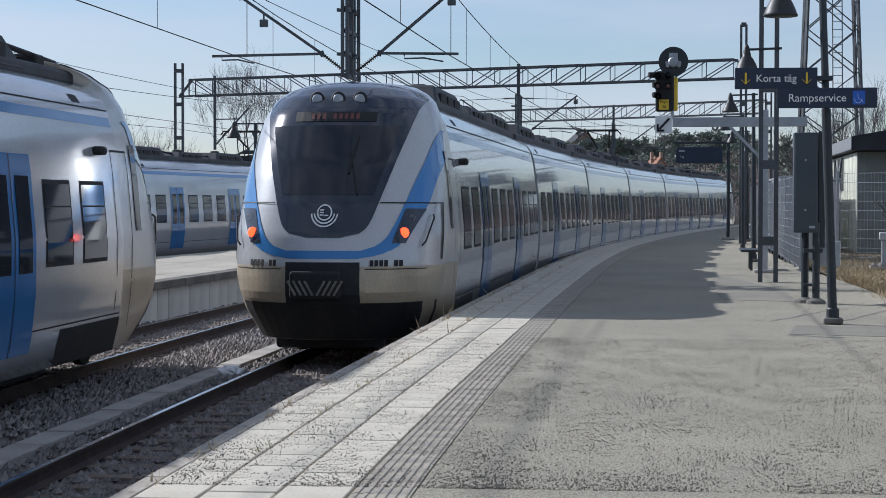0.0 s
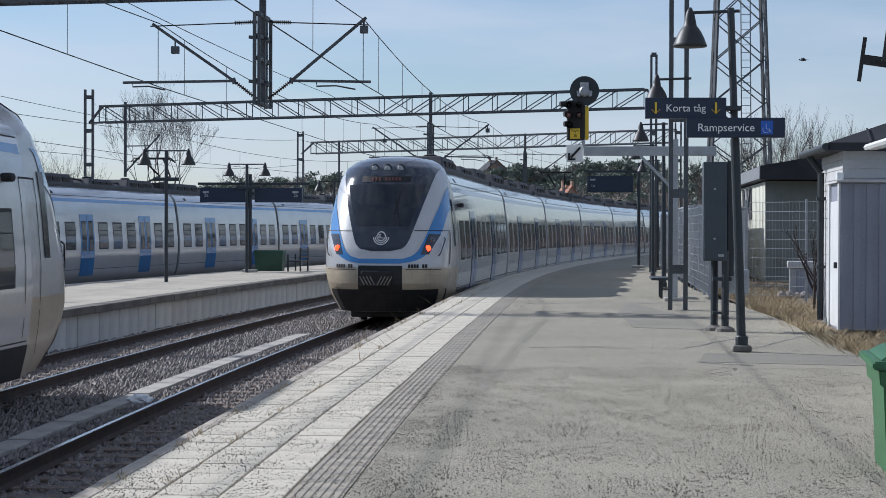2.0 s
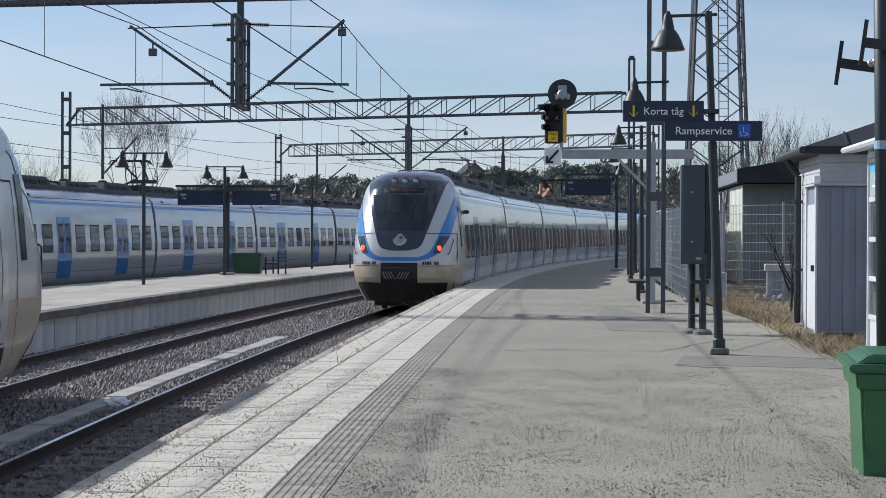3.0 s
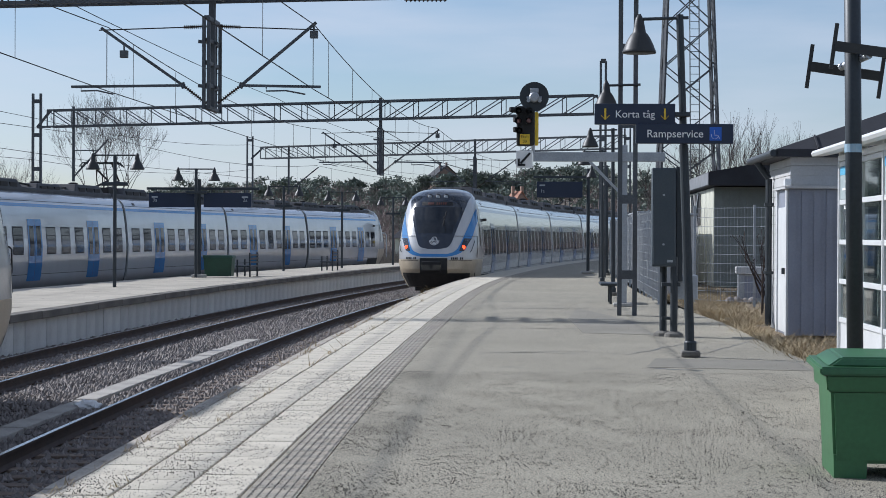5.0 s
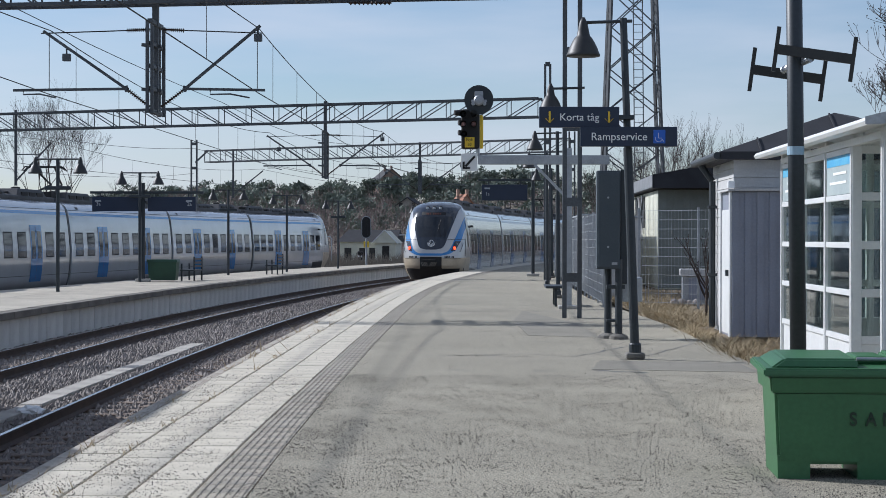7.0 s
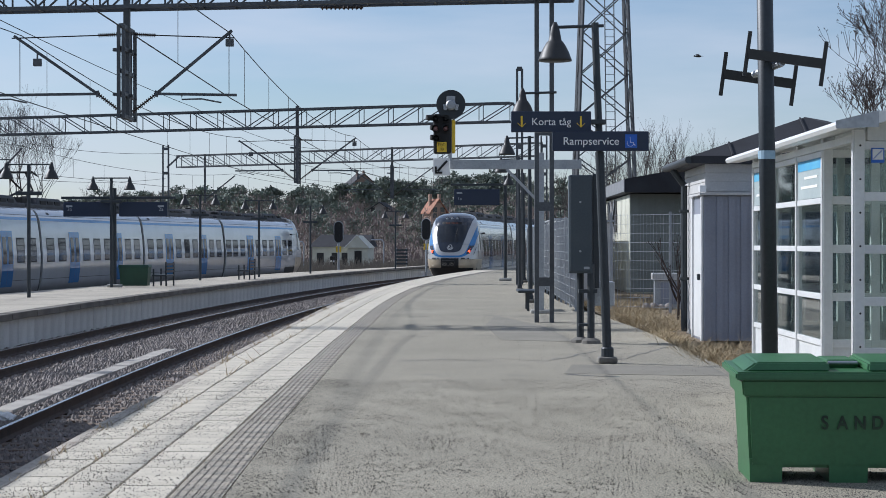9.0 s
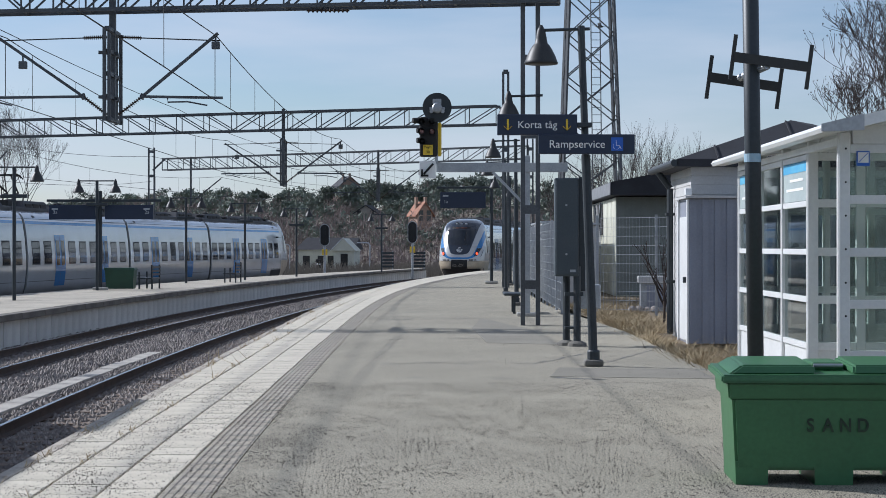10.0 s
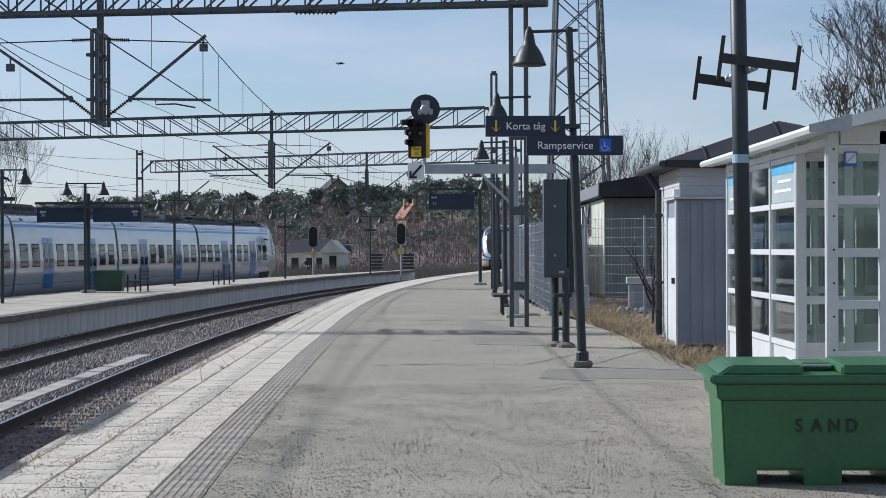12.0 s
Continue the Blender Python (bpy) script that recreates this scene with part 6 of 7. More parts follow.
part("bargeboard", bm, SHELTERWHITE, hut)
for x in (-1.9, -0.4, 0.6):
    bm = bmesh.new()
    box(bm, x - 0.35, -0.04, 0.5, x + 0.35, 0, 1.7)
    part("window", bm, TRAINGLASS, hut)
bm = bmesh.new()
box(bm, 2.0, -2.25, 0.05, 2.7, -2.2, 1.9)
part("door", bm, UNDER, hut)
# parked motorcycle before the hut
mc = thing("motorcycle", pose(-12.9, 172, -0.98, 0, 0, 8), "dark parked motorcycle seen end-on with pale lamps", "motorcycle")
bm = bmesh.new()
rod(bm, (-0.06, 0, 0.32), (0.06, 0, 0.32), 0.32, 18)
part("wheel", bm, RUBBER, mc)
bm = bmesh.new()
rod(bm, (-0.06, 1.4, 0.32), (0.06, 1.4, 0.32), 0.32, 18)
part("wheel", bm, RUBBER, mc)
bm = bmesh.new()
box(bm, -0.25, -0.1, 0.55, 0.25, 1.4, 1.15, bevel=0.12)
box(bm, -0.28, -0.1, 1.1, 0.28, 0.2, 1.45, bevel=0.1)
part("fairing", bm, UNDER, mc)
bm = bmesh.new()
for sx in (-0.12, 0.12):
    bmesh.ops.create_uvsphere(bm, u_segments=8, v_segments=6, radius=0.09, matrix=pose(sx, -0.12, 0.95))
part("lamp", bm, SIGNWHITE, mc)
bm = bmesh.new()
rod(bm, (-0.4, 0.15, 1.2), (0.4, 0.15, 1.2), 0.02)
part("handlebar", bm, RUBBER, mc)
for x, y, h in ((-15.0, 165, 2.85), (-7.7, 165, 3.0)):
    sl = thing("street_lamp", pose(x, y, -1.0), "slender pale street lamp with a bent arm", "street lamp", "street lamps")
    bm = bmesh.new()
    tube(bm, [Vector((0, 0, 0)), Vector((0, 0, h - 0.25)), Vector((-0.12, 0, h - 0.04)), Vector((-0.35, 0, h)), Vector((-0.75, 0, h))], 0.06, 8)
    part("pole", bm, GALV, sl)
    bm = bmesh.new()
    box(bm, -1.15, -0.1, h - 0.06, -0.7, 0.1, h + 0.05, bevel=0.03)
    part("lantern", bm, GALV, sl)
# ---- vegetation ----


def branch(bm, a, d, length, r, depth, rnd, spread, up, tips=None, n=5):
    """A limb that forks into thinner ones."""
    r = max(r, 0.007)
    p = a
    segs = 3
    for k in range(segs):
        q = p + d * (length / segs)
        r2 = r * 0.86
        rod(bm, p, q, r, n if r > 0.02 else 4, r2)
        p, r = q, r2
        d = (d + Vector((rnd.uniform(-1, 1), rnd.uniform(-1, 1), rnd.uniform(-0.5, 1) + up)) * 0.16).normalized()
        if depth > 0 and k > 0:
            s = (d + Vector((rnd.uniform(-1, 1), rnd.uniform(-1, 1), rnd.uniform(-0.3, 0.9))) * spread).normalized()
            branch(bm, p, s, length * rnd.uniform(0.55, 0.8), r * 0.62, depth - 1, rnd, spread, up, tips, n)
    if depth > 0:
        for _ in range(2):
            s = (d + Vector((rnd.uniform(-1, 1), rnd.uniform(-1, 1), rnd.uniform(-0.3, 0.9))) * spread).normalized()
            branch(bm, p, s, length * rnd.uniform(0.5, 0.8), r * 0.7, depth - 1, rnd, spread, up, tips, n)
    elif tips is not None:
        tips.append(p)


def bare_tree(x, y, z, h, seed, depth, label, spread=0.75, name="bare_tree", mat=None, limbs=5):
    rnd = random.Random(seed)
    t = thing(name, pose(x, y, z), label, "tree", "bare trees")
    bm = bmesh.new()
    rod(bm, (0, 0, -0.1), (0.05 * h * 0.1, 0, h * 0.34), 0.022 * h * 0.5, 10, 0.013 * h * 0.5)
    part("trunk", bm, mat or BARK, t, smooth=True)
    bm = bmesh.new()
    tips = []
    for i in range(limbs):
        a = 2 * math.pi * i / limbs + rnd.uniform(-0.4, 0.4)
        d = Vector((math.cos(a) * 0.65, math.sin(a) * 0.65, 1)).normalized()
        branch(bm, Vector((0, 0, h * (0.22 + 0.12 * rnd.random()))), d, h * 0.30, 0.008 * h * 0.5 + 0.012, depth, rnd, spread, 0.35, tips)
    branch(bm, Vector((0, 0, h * 0.33)), Vector((0, 0, 1)), h * 0.32, 0.012 * h * 0.5, depth, rnd, spread, 0.4, tips)
    for p in tips:   # seed heads and buds
        for _ in range(2):
            c = p + Vector((rnd.uniform(-1, 1), rnd.uniform(-1, 1), rnd.uniform(-1, 1))) * 0.05
            rod(bm, c, c + Vector((rnd.uniform(-0.03, 0.03), 0.01, 0.035)), 0.007, 4)
    part("crown", bm, CROWN, t, "fine leafless branches")
    return t


bare_tree(10.9, 44.0, -0.1, 7.0, 11, 4, "leafless tree with fine twigs behind the shelter", 1.0, limbs=4)
bare_tree(13.2, 47.0, -0.1, 7.2, 15, 4, "leafless tree with fine twigs behind the shelter", 1.0, limbs=3)
for i, (x, y, h) in enumerate(((-37, 150, 13.0), (-45, 152, 8.5), (-50, 160, 9.5), (-33, 165, 7.5), (-54, 150, 10.0))):
    bare_tree(x, y, -1, h, 30 + i, 4 if i == 0 else 3, "slender leafless birch beyond the tracks", 0.75)
for i, (x, y, h) in enumerate(((9.8, 118, 8.3), (11.6, 122, 9.0), (13.0, 128, 8.6), (14.8, 126, 9.5), (16.3, 130, 8.0), (8.0, 125, 7.0))):
    bare_tree(x, y, -0.5, h, 50 + i, 3, "leafless brown tree behind the cream building", 0.5)
for i, (x, y, h) in enumerate(((4.45, 38.5, 2.3), (4.6, 39.6, 1.7))):
    bare_tree(x, y, -0.1, h, 70 + i, 1, "thin leafless shrub by the fence", 0.3, "bare_shrub", limbs=5)


def soup(name, tris, mat, label, category):
    """Many loose triangles as one mesh."""
    v = np.array(tris, dtype=float).reshape(-1, 3)
    n = len(v) // 3
    me = bpy.data.meshes.new(name)
    me.from_pydata(v.tolist(), [], np.arange(n * 3).reshape(n, 3).tolist())
    me.materials.append(mat)
    return tagged(new(name, me), label, category, kind="stuff")


def clump(out, c, r, n, rng, flat=0.6):
    p = rng.normal(size=(n, 3)) * r * np.array([0.5, 0.5, 0.5 * flat]) + c
    a = rng.normal(size=(n, 3)) * r * 0.14
    b = rng.normal(size=(n, 3)) * r * 0.14
    out.append(np.stack([p - a, p + a * 0.6 + b, p + a * 0.7 - b], 1).reshape(-1, 3))


rng = np.random.default_rng(5)
pine, brown, stems = [], [], []
placed = 0
while placed < 2900:
    az, d = rng.uniform(-30, 13), rng.uniform(300, 720)
    x, y = d * math.sin(math.radians(az)), d * math.cos(math.radians(az))
    z = rise(x, y)
    placed += 1
    up = (d - 300) / 420
    green = rng.random() < 0.10 + 0.36 * up
    if green:
        h = rng.uniform(6, 10.5) * (0.75 + 0.25 * up)
        for k in range(rng.integers(3, 7)):
            clump(pine, np.array([x + rng.normal() * h * 0.13, y + rng.normal() * h * 0.13, z + h * rng.uniform(0.4, 1.0)]), h * 0.24, 70, rng, 0.5)
        stems.append(np.array([[x - 0.12, y, z], [x + 0.12, y, z], [x, y, z + h * 0.8]]))
    else:
        h = rng.uniform(4.5, 8.5)
        n = 110
        p = np.stack([x + rng.normal(size=n) * h * 0.2, y + rng.normal(size=n) * h * 0.2, z + h * rng.uniform(0.15, 1.0, n) ** 0.8], 1)
        t = rng.normal(size=(n, 3)) * np.array([0.3, 0.3, 0.7]) * h * 0.11
        w = rng.normal(size=(n, 3)) * 0.07 * h * 0.16
        brown.append(np.stack([p - t, p + t, p + w], 1).reshape(-1, 3))
        stems.append(np.array([[x - 0.1, y, z], [x + 0.1, y, z], [x, y, z + h * 0.7]]))
for i in range(520):   # thicket at the foot of the ridge
    az, d = rng.uniform(-26, 12), rng.uniform(190, 310)
    x, y = d * math.sin(math.radians(az)), d * math.cos(math.radians(az))
    h = rng.uniform(1.6, 5.5) * (0.5 + 0.5 * (d - 190) / 120)
    n = 110
    p = np.stack([x + rng.normal(size=n) * h * 0.4, y + rng.normal(size=n) * h * 0.4, -1 + h * rng.uniform(0.0, 1.0, n)], 1)
    t = rng.normal(size=(n, 3)) * np.array([0.4, 0.4, 0.8]) * 0.4
    w = rng.normal(size=(n, 3)) * 0.06
    brown.append(np.stack([p - t, p + t, p + w], 1).reshape(-1, 3))
for i in range(420):   # unseen bare wood on the right, added for reflections in the train flanks
    az, d = rng.uniform(18, 150), rng.uniform(45, 120)
    x, y = d * math.sin(math.radians(az)), d * math.cos(math.radians(az))
    if x < 22:
        continue
    h = rng.uniform(4.5, 8.5)
    n = 60
    p = np.stack([x + rng.normal(size=n) * h * 0.3, y + rng.normal(size=n) * h * 0.3, -1 + h * rng.uniform(0.0, 1.0, n)], 1)
    t = rng.normal(size=(n, 3)) * np.array([0.35, 0.35, 0.8]) * 0.8
    w = rng.normal(size=(n, 3)) * 0.12
    brown.append(np.stack([p - t, p + t, p + w], 1).reshape(-1, 3))
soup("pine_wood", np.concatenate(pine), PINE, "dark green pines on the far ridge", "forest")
soup("bare_wood", np.concatenate(brown), TWIG, "brown leafless trees and scrub on the far slope, plus an added unseen belt", "forest")
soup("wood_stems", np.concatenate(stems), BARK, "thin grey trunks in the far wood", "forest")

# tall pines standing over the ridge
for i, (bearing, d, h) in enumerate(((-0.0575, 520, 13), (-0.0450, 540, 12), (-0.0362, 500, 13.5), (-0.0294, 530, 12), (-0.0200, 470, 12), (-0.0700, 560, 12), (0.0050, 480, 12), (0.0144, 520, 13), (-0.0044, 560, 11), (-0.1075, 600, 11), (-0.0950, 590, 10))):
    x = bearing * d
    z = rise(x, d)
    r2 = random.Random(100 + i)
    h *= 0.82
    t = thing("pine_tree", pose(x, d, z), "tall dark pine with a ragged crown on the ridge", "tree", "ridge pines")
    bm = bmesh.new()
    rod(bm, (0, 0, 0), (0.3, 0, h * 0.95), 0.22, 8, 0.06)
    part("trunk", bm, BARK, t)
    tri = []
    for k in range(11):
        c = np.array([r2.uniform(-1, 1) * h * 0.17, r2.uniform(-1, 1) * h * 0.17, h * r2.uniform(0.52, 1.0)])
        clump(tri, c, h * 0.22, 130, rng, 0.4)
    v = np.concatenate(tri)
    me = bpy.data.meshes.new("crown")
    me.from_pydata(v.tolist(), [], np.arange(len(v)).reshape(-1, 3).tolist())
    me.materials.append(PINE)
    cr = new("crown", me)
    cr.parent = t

# houses on the ridge
TERRA = material("orange roof tile", (0.34, 0.15, 0.085), 0.8, 0, (0.25, 0.11, 0.065), 0.5, 4, 0.15)


def house(x, y, z, w, l, h, rh, wall, roof, label, turn=0, chimneys=1):
    hs = thing("house", pose(x, y, z, 0, 0, turn), label, "house", "houses on the ridge")
    bm = bmesh.new()
    box(bm, -w / 2, 0, -4, w / 2, l, h)
    q = [bm.verts.new(p) for p in ((-w / 2, 0, h), (w / 2, 0, h), (0, 0, h + rh), (-w / 2, l, h), (w / 2, l, h), (0, l, h + rh))]
    bm.faces.new(q[:3])
    bm.faces.new((q[4], q[3], q[5]))
    part("wall", bm, wall, hs)
    for sx in (-1, 1):
        bm = bmesh.new()
        a = [(0, -0.4, h + rh + 0.15), (sx * (w / 2 + 0.5), -0.4, h - 0.3), (sx * (w / 2 + 0.5), l + 0.4, h - 0.3), (0, l + 0.4, h + rh + 0.15)]
        up = [bm.verts.new(p) for p in a]
        dn = [bm.verts.new((p[0], p[1], p[2] - 0.25)) for p in a]
        bm.faces.new(up)
        bm.faces.new(dn[::-1])
        for i in range(4):
            bm.faces.new((up[i], dn[i], dn[(i + 1) % 4], up[(i + 1) % 4]))
        part("roof", bm, roof, hs)
    for k in range(chimneys):
        bm = bmesh.new()
        box(bm, -0.4 + 2.2 * k - 0.8, l * 0.5, h + rh * 0.5, 0.2 + 2.2 * k - 0.8, l * 0.5 + 0.6, h + rh + 1.2)
        part("chimney", bm, wall, hs)
    for sx in (-0.25, 0.25):
        for z0 in (0.9, h - 0.2):
            bm = bmesh.new()
            box(bm, sx * w - 0.5, -0.06, z0, sx * w + 0.5, -0.02, z0 + 1.1)
            part("window", bm, TRAINGLASS, hs)


house(-6.5, 400, 6.4, 3.6, 5, 2.4, 2.7, material("brown-pink render", (0.40, 0.27, 0.2), 0.8), TERRA, "brown gabled house with an orange tiled roof", 24, 2)
house(-34.0, 590, 15.0, 8.5, 9, 6.0, 3.6, material("brown render", (0.25, 0.18, 0.14), 0.8), ROOFFELT, "tall brown house with a dark roof", 20, 2)
house(-23.0, 470, 7.4, 7.0, 7, 2.8, 2.2, material("grey-beige render", (0.3, 0.28, 0.25), 0.8), ROOFFELT, "grey-beige low house among the trees", -10, 1)

# withered grass along the verge
blades = []
for tuft in range(1500):
    y0 = rng.uniform(19, 60)
    x0 = 3.3 + abs(rng.normal()) * 0.75 + (0.0 if y0 > 24 else 0.2)
    lean = rng.uniform(0, 2 * math.pi)
    tall = rng.uniform(0.10, 0.30)
    for i in range(16):
        x, y = x0 + rng.normal() * 0.10, y0 + rng.normal() * 0.14
        if 3.75 < x < 8 and 29.7 < y < 34.7 or x > 6.5:
            continue
        h = tall * rng.uniform(0.3, 1.0)
        a = lean + rng.normal() * 0.9
        dx, dy = math.cos(a) * tall * rng.uniform(0.4, 1.5), math.sin(a) * tall * rng.uniform(0.4, 1.5)
        b = rng.uniform(0, math.pi)
        w = rng.uniform(0.006, 0.011)
        blades.append([[x - w * math.cos(b), y - w * math.sin(b), -0.07], [x + w * math.cos(b), y + w * math.sin(b), -0.07], [x + dx, y + dy, -0.05 + h * 0.8]])
soup("dry_grass", np.array(blades).reshape(-1, 3), GRASS, "withered straw-coloured grass on the verge", "grass")
reed = []
for i in range(16000):
    az, d = rng.uniform(-22, 9), rng.uniform(150, 186)
    x, y = d * math.sin(math.radians(az)), d * math.cos(math.radians(az))
    h = rng.uniform(0.5, 1.5)
    dx = rng.normal() * 0.3
    reed.append([[x - 0.04, y, -1], [x + 0.04, y, -1], [x + dx, y, -1 + h]])
soup("reeds", np.array(reed).reshape(-1, 3), REED, "pale dry reeds beyond the tracks", "grass")

weeds = []
for i in range(1500):
    s = rng.uniform(-31, 15)
    o = slide(s) + (-0.083 if rng.random() < 0.7 else -0.44) + rng.normal() * 0.025
    if noise.noise(Vector((s * 0.9, 5.0, 0))) < 0.05:
        continue
    p = arc(s, o, -0.01)
    h = rng.uniform(0.02, 0.09) if rng.random() < 0.93 else rng.uniform(0.12, 0.3)
    a = rng.uniform(0, math.pi)
    dx, dy = rng.normal(size=2) * h * 0.8
    weeds.append([[p.x - 0.006 * math.cos(a), p.y - 0.006 * math.sin(a), 0], [p.x + 0.006 * math.cos(a), p.y + 0.006 * math.sin(a), 0], [p.x + dx, p.y + dy, h]])
soup("joint_weeds", np.array(weeds).reshape(-1, 3), GRASS, "withered weeds in the joints of the platform edge", "weeds")

# utility box behind the fence
ub = thing("utility_box", pose(5.2, 47.2, -0.06, 0, 0, -4), "pale grey metal utility box behind the fence", "utility box")
bm = bmesh.new()
box(bm, -0.36, -0.28, 0.0, 0.42, 0.3, 0.74, bevel=0.015)
part("body", bm, GALV, ub)
bm = bmesh.new()
box(bm, -0.42, -0.36, 0.74, 0.5, 0.36, 0.92, bevel=0.02)
part("lid", bm, SHEDWHITE, ub, "pale lid slab")
bm = bmesh.new()
box(bm, -0.2, -0.3, 0.12, 0.34, -0.282, 0.68, bevel=0.006)
part("door", bm, RIBBED, ub)
rr = random.Random(9)
for k in range(5):
    bm = bmesh.new()
    bmesh.ops.create_icosphere(bm, subdivisions=2, radius=rr.uniform(0.08, 0.16))
    for v in bm.verts:
        v.co *= 1 + 0.25 * noise.noise(v.co * 4 + Vector((k * 7, 0, 0)))
    st = tagged(part("boulder", bm, STONE), "grey broken stone beside the utility box", "boulder", "boulders")
    st.matrix_basis = pose(4.55 + 0.14 * k + rr.uniform(-0.05, 0.05), 46.5 + rr.uniform(-0.2, 0.2), 0.0, rr.uniform(0, 90), rr.uniform(0, 90), 0)

# discarded white bag beside the trough
bm = bmesh.new()
bmesh.ops.create_icosphere(bm, subdivisions=3, radius=0.15)
for v in bm.verts:
    v.co = Vector((v.co.x * 1.3, v.co.y, v.co.z * 0.6)) * (1 + 0.35 * noise.noise(v.co * 14))
bag = tagged(part("plastic_bag", bm, SIGNWHITE), "crumpled white plastic bag on the ballast", "litter")
bag.matrix_basis = pose(*(arc(-14.0, 2.98, -0.86)))

# stones of the track bed
oct_v = np.array([[1, 0, 0], [-1, 0, 0], [0, 1, 0], [0, -1, 0], [0, 0, 1], [0, 0, -1]], float)
oct_f = np.array([[0, 2, 4], [2, 1, 4], [1, 3, 4], [3, 0, 4], [2, 0, 5], [1, 2, 5], [3, 1, 5], [0, 3, 5]])
n1, n2 = 42000, 16000
S = np.concatenate([rng.uniform(-29, 12, n1), rng.uniform(12, 62, n2)])
O = rng.uniform(0.3, 7.3, n1 + n2)
keep = (np.abs(O - 3.25) > 0.2) | (S > 3.1)
keep &= np.abs(np.abs(O - T1) - 0.75) > 0.09
keep &= np.abs(np.abs(O - T2) - 0.75) > 0.09
S, O = S[keep], O[keep]
n = len(S)
size = rng.uniform(0.022, 0.06, n)[:, None, None] * rng.uniform(0.7, 1.3, (n, 6, 1))
base = oct_v[None] * size + rng.normal(size=(n, 6, 3)) * 0.006
ang = S / R
px, py = CX - (R + O) * np.cos(ang), CY + (R + O) * np.sin(ang)
shoulder = np.where((np.abs(O - T1) > 1.1) & (np.abs(O - T2) > 1.1), 0.035, 0.0)
base += np.stack([px, py, BED + 0.005 + shoulder + rng.uniform(-0.01, 0.02, n)], 1)[:, None, :]
me = bpy.data.meshes.new("track_stones")
me.from_pydata(base.reshape(-1, 3).tolist(), [], (oct_f[None] + 6 * np.arange(n)[:, None, None]).reshape(-1, 3).tolist())
me.materials.append(STONE)
tagged(new("track_stones", me), "loose grey crushed stones of the track bed", "ballast", kind="stuff")

# loose grit along the platform
n = 90000
gs = np.where(rng.random(n) < 0.8, -29.8 + 11.5 * rng.random(n) ** 1.6, rng.uniform(-29.8, 5, n))
go = np.where(rng.random(n) < 0.35, -rng.uniform(0.1, 2.2, n), -rng.uniform(1.7, 6.8, n))
clus = np.array([noise.noise(Vector((a * 1.1, b * 2.2, 0))) + 0.35 * noise.noise(Vector((a * 4, b * 6, 3))) for a, b in zip(gs, go)])
keep = clus > rng.uniform(-0.6, 0.5, n)
gs, go = gs[keep], go[keep]
n = len(gs)
ga = gs / R
gsz = (0.0022 + 0.004 * rng.random(n) ** 3)[:, None, None] * rng.uniform(0.7, 1.3, (n, 6, 1))
gb2 = oct_v[None] * gsz + np.stack([CX - (R + go) * np.cos(ga), CY + (R + go) * np.sin(ga), np.full(n, 0.005)], 1)[:, None, :]
me = bpy.data.meshes.new("grit")
me.from_pydata(gb2.reshape(-1, 3).tolist(), [], (oct_f[None] + 6 * np.arange(n)[:, None, None]).reshape(-1, 3).tolist())
me.materials.append(GRIT)
tagged(new("grit", me), "scattered dark grit on the platform", "gravel", kind="stuff")

# asphalt repairs: flush darker patches and tar lines, plus one drawn shadow dash
PATCH = material("darker asphalt repair", (0.245, 0.228, 0.184), 0.92, 0, (0.205, 0.19, 0.152), 0.8, 55, 0.25, 0.4, 70)
TAR = material("tar and shadow line", (0.10, 0.10, 0.098), 0.8, 0, (0.13, 0.13, 0.125), 2, 40, 0.2)


def flat_patch(name, pts, mat, label, z=0.004):
    bm = bmesh.new()
    bm.faces.new([bm.verts.new((x, y, z)) for x, y in pts])
    r = bmesh.ops.extrude_face_region(bm, geom=list(bm.faces))
    for v in r["geom"]:
        if isinstance(v, bmesh.types.BMVert):
            v.co.z -= 0.006
    bmesh.ops.recalc_face_normals(bm, faces=bm.faces)
    return tagged(part(name, bm, mat), label, "asphalt patch", kind="structure")


def seam(pts, w):
    bm = bmesh.new()
    r3 = random.Random(len(pts))
    fine = []
    for (xa, ya), (xb, yb) in zip(pts, pts[1:]):
        n = max(2, int(math.hypot(xb - xa, yb - ya) / 0.25))
        for i in range(n):
            fine.append((xa + (xb - xa) * i / n + r3.uniform(-0.03, 0.03), ya + (yb - ya) * i / n + r3.uniform(-0.05, 0.05)))
    fine.append(pts[-1])
    prev = None
    for i, (x, y) in enumerate(fine):
        xb, yb = fine[min(i + 1, len(fine) - 1)]
        xa, ya = fine[max(i - 1, 0)]
        dx, dy = xb - xa, yb - ya
        l = math.hypot(dx, dy) or 1
        ww = w * r3.uniform(0.4, 1.2)
        row = (bm.verts.new((x - dy / l * ww, y + dx / l * ww, 0.003)), bm.verts.new((x + dy / l * ww, y - dx / l * ww, 0.003)))
        if prev:
            bm.faces.new((prev[0], prev[1], row[1], row[0]))
        prev = row
    bmesh.ops.recalc_face_normals(bm, faces=bm.faces)
    return tagged(part("asphalt_seam", bm, TAR), "dark crack line in the asphalt, once used to draw a shadow", "asphalt seam", kind="structure")


flat_patch("asphalt_repair", [(0.55, 30.5), (1.75, 30.0), (1.5, 35.5), (0.6, 41.0), (0.35, 36.0)], PATCH, "dark rectangular asphalt repair by the posts")
flat_patch("asphalt_repair", [(1.2, 22.6), (3.2, 22.2), (3.2, 23.8), (1.4, 24.3)], PATCH, "thin darker strip of asphalt", 0.0035)
seam([(-0.55, 25.2), (0.4, 25.6), (1.1, 25.0), (1.8, 27.0), (2.4, 28.2)], 0.02)
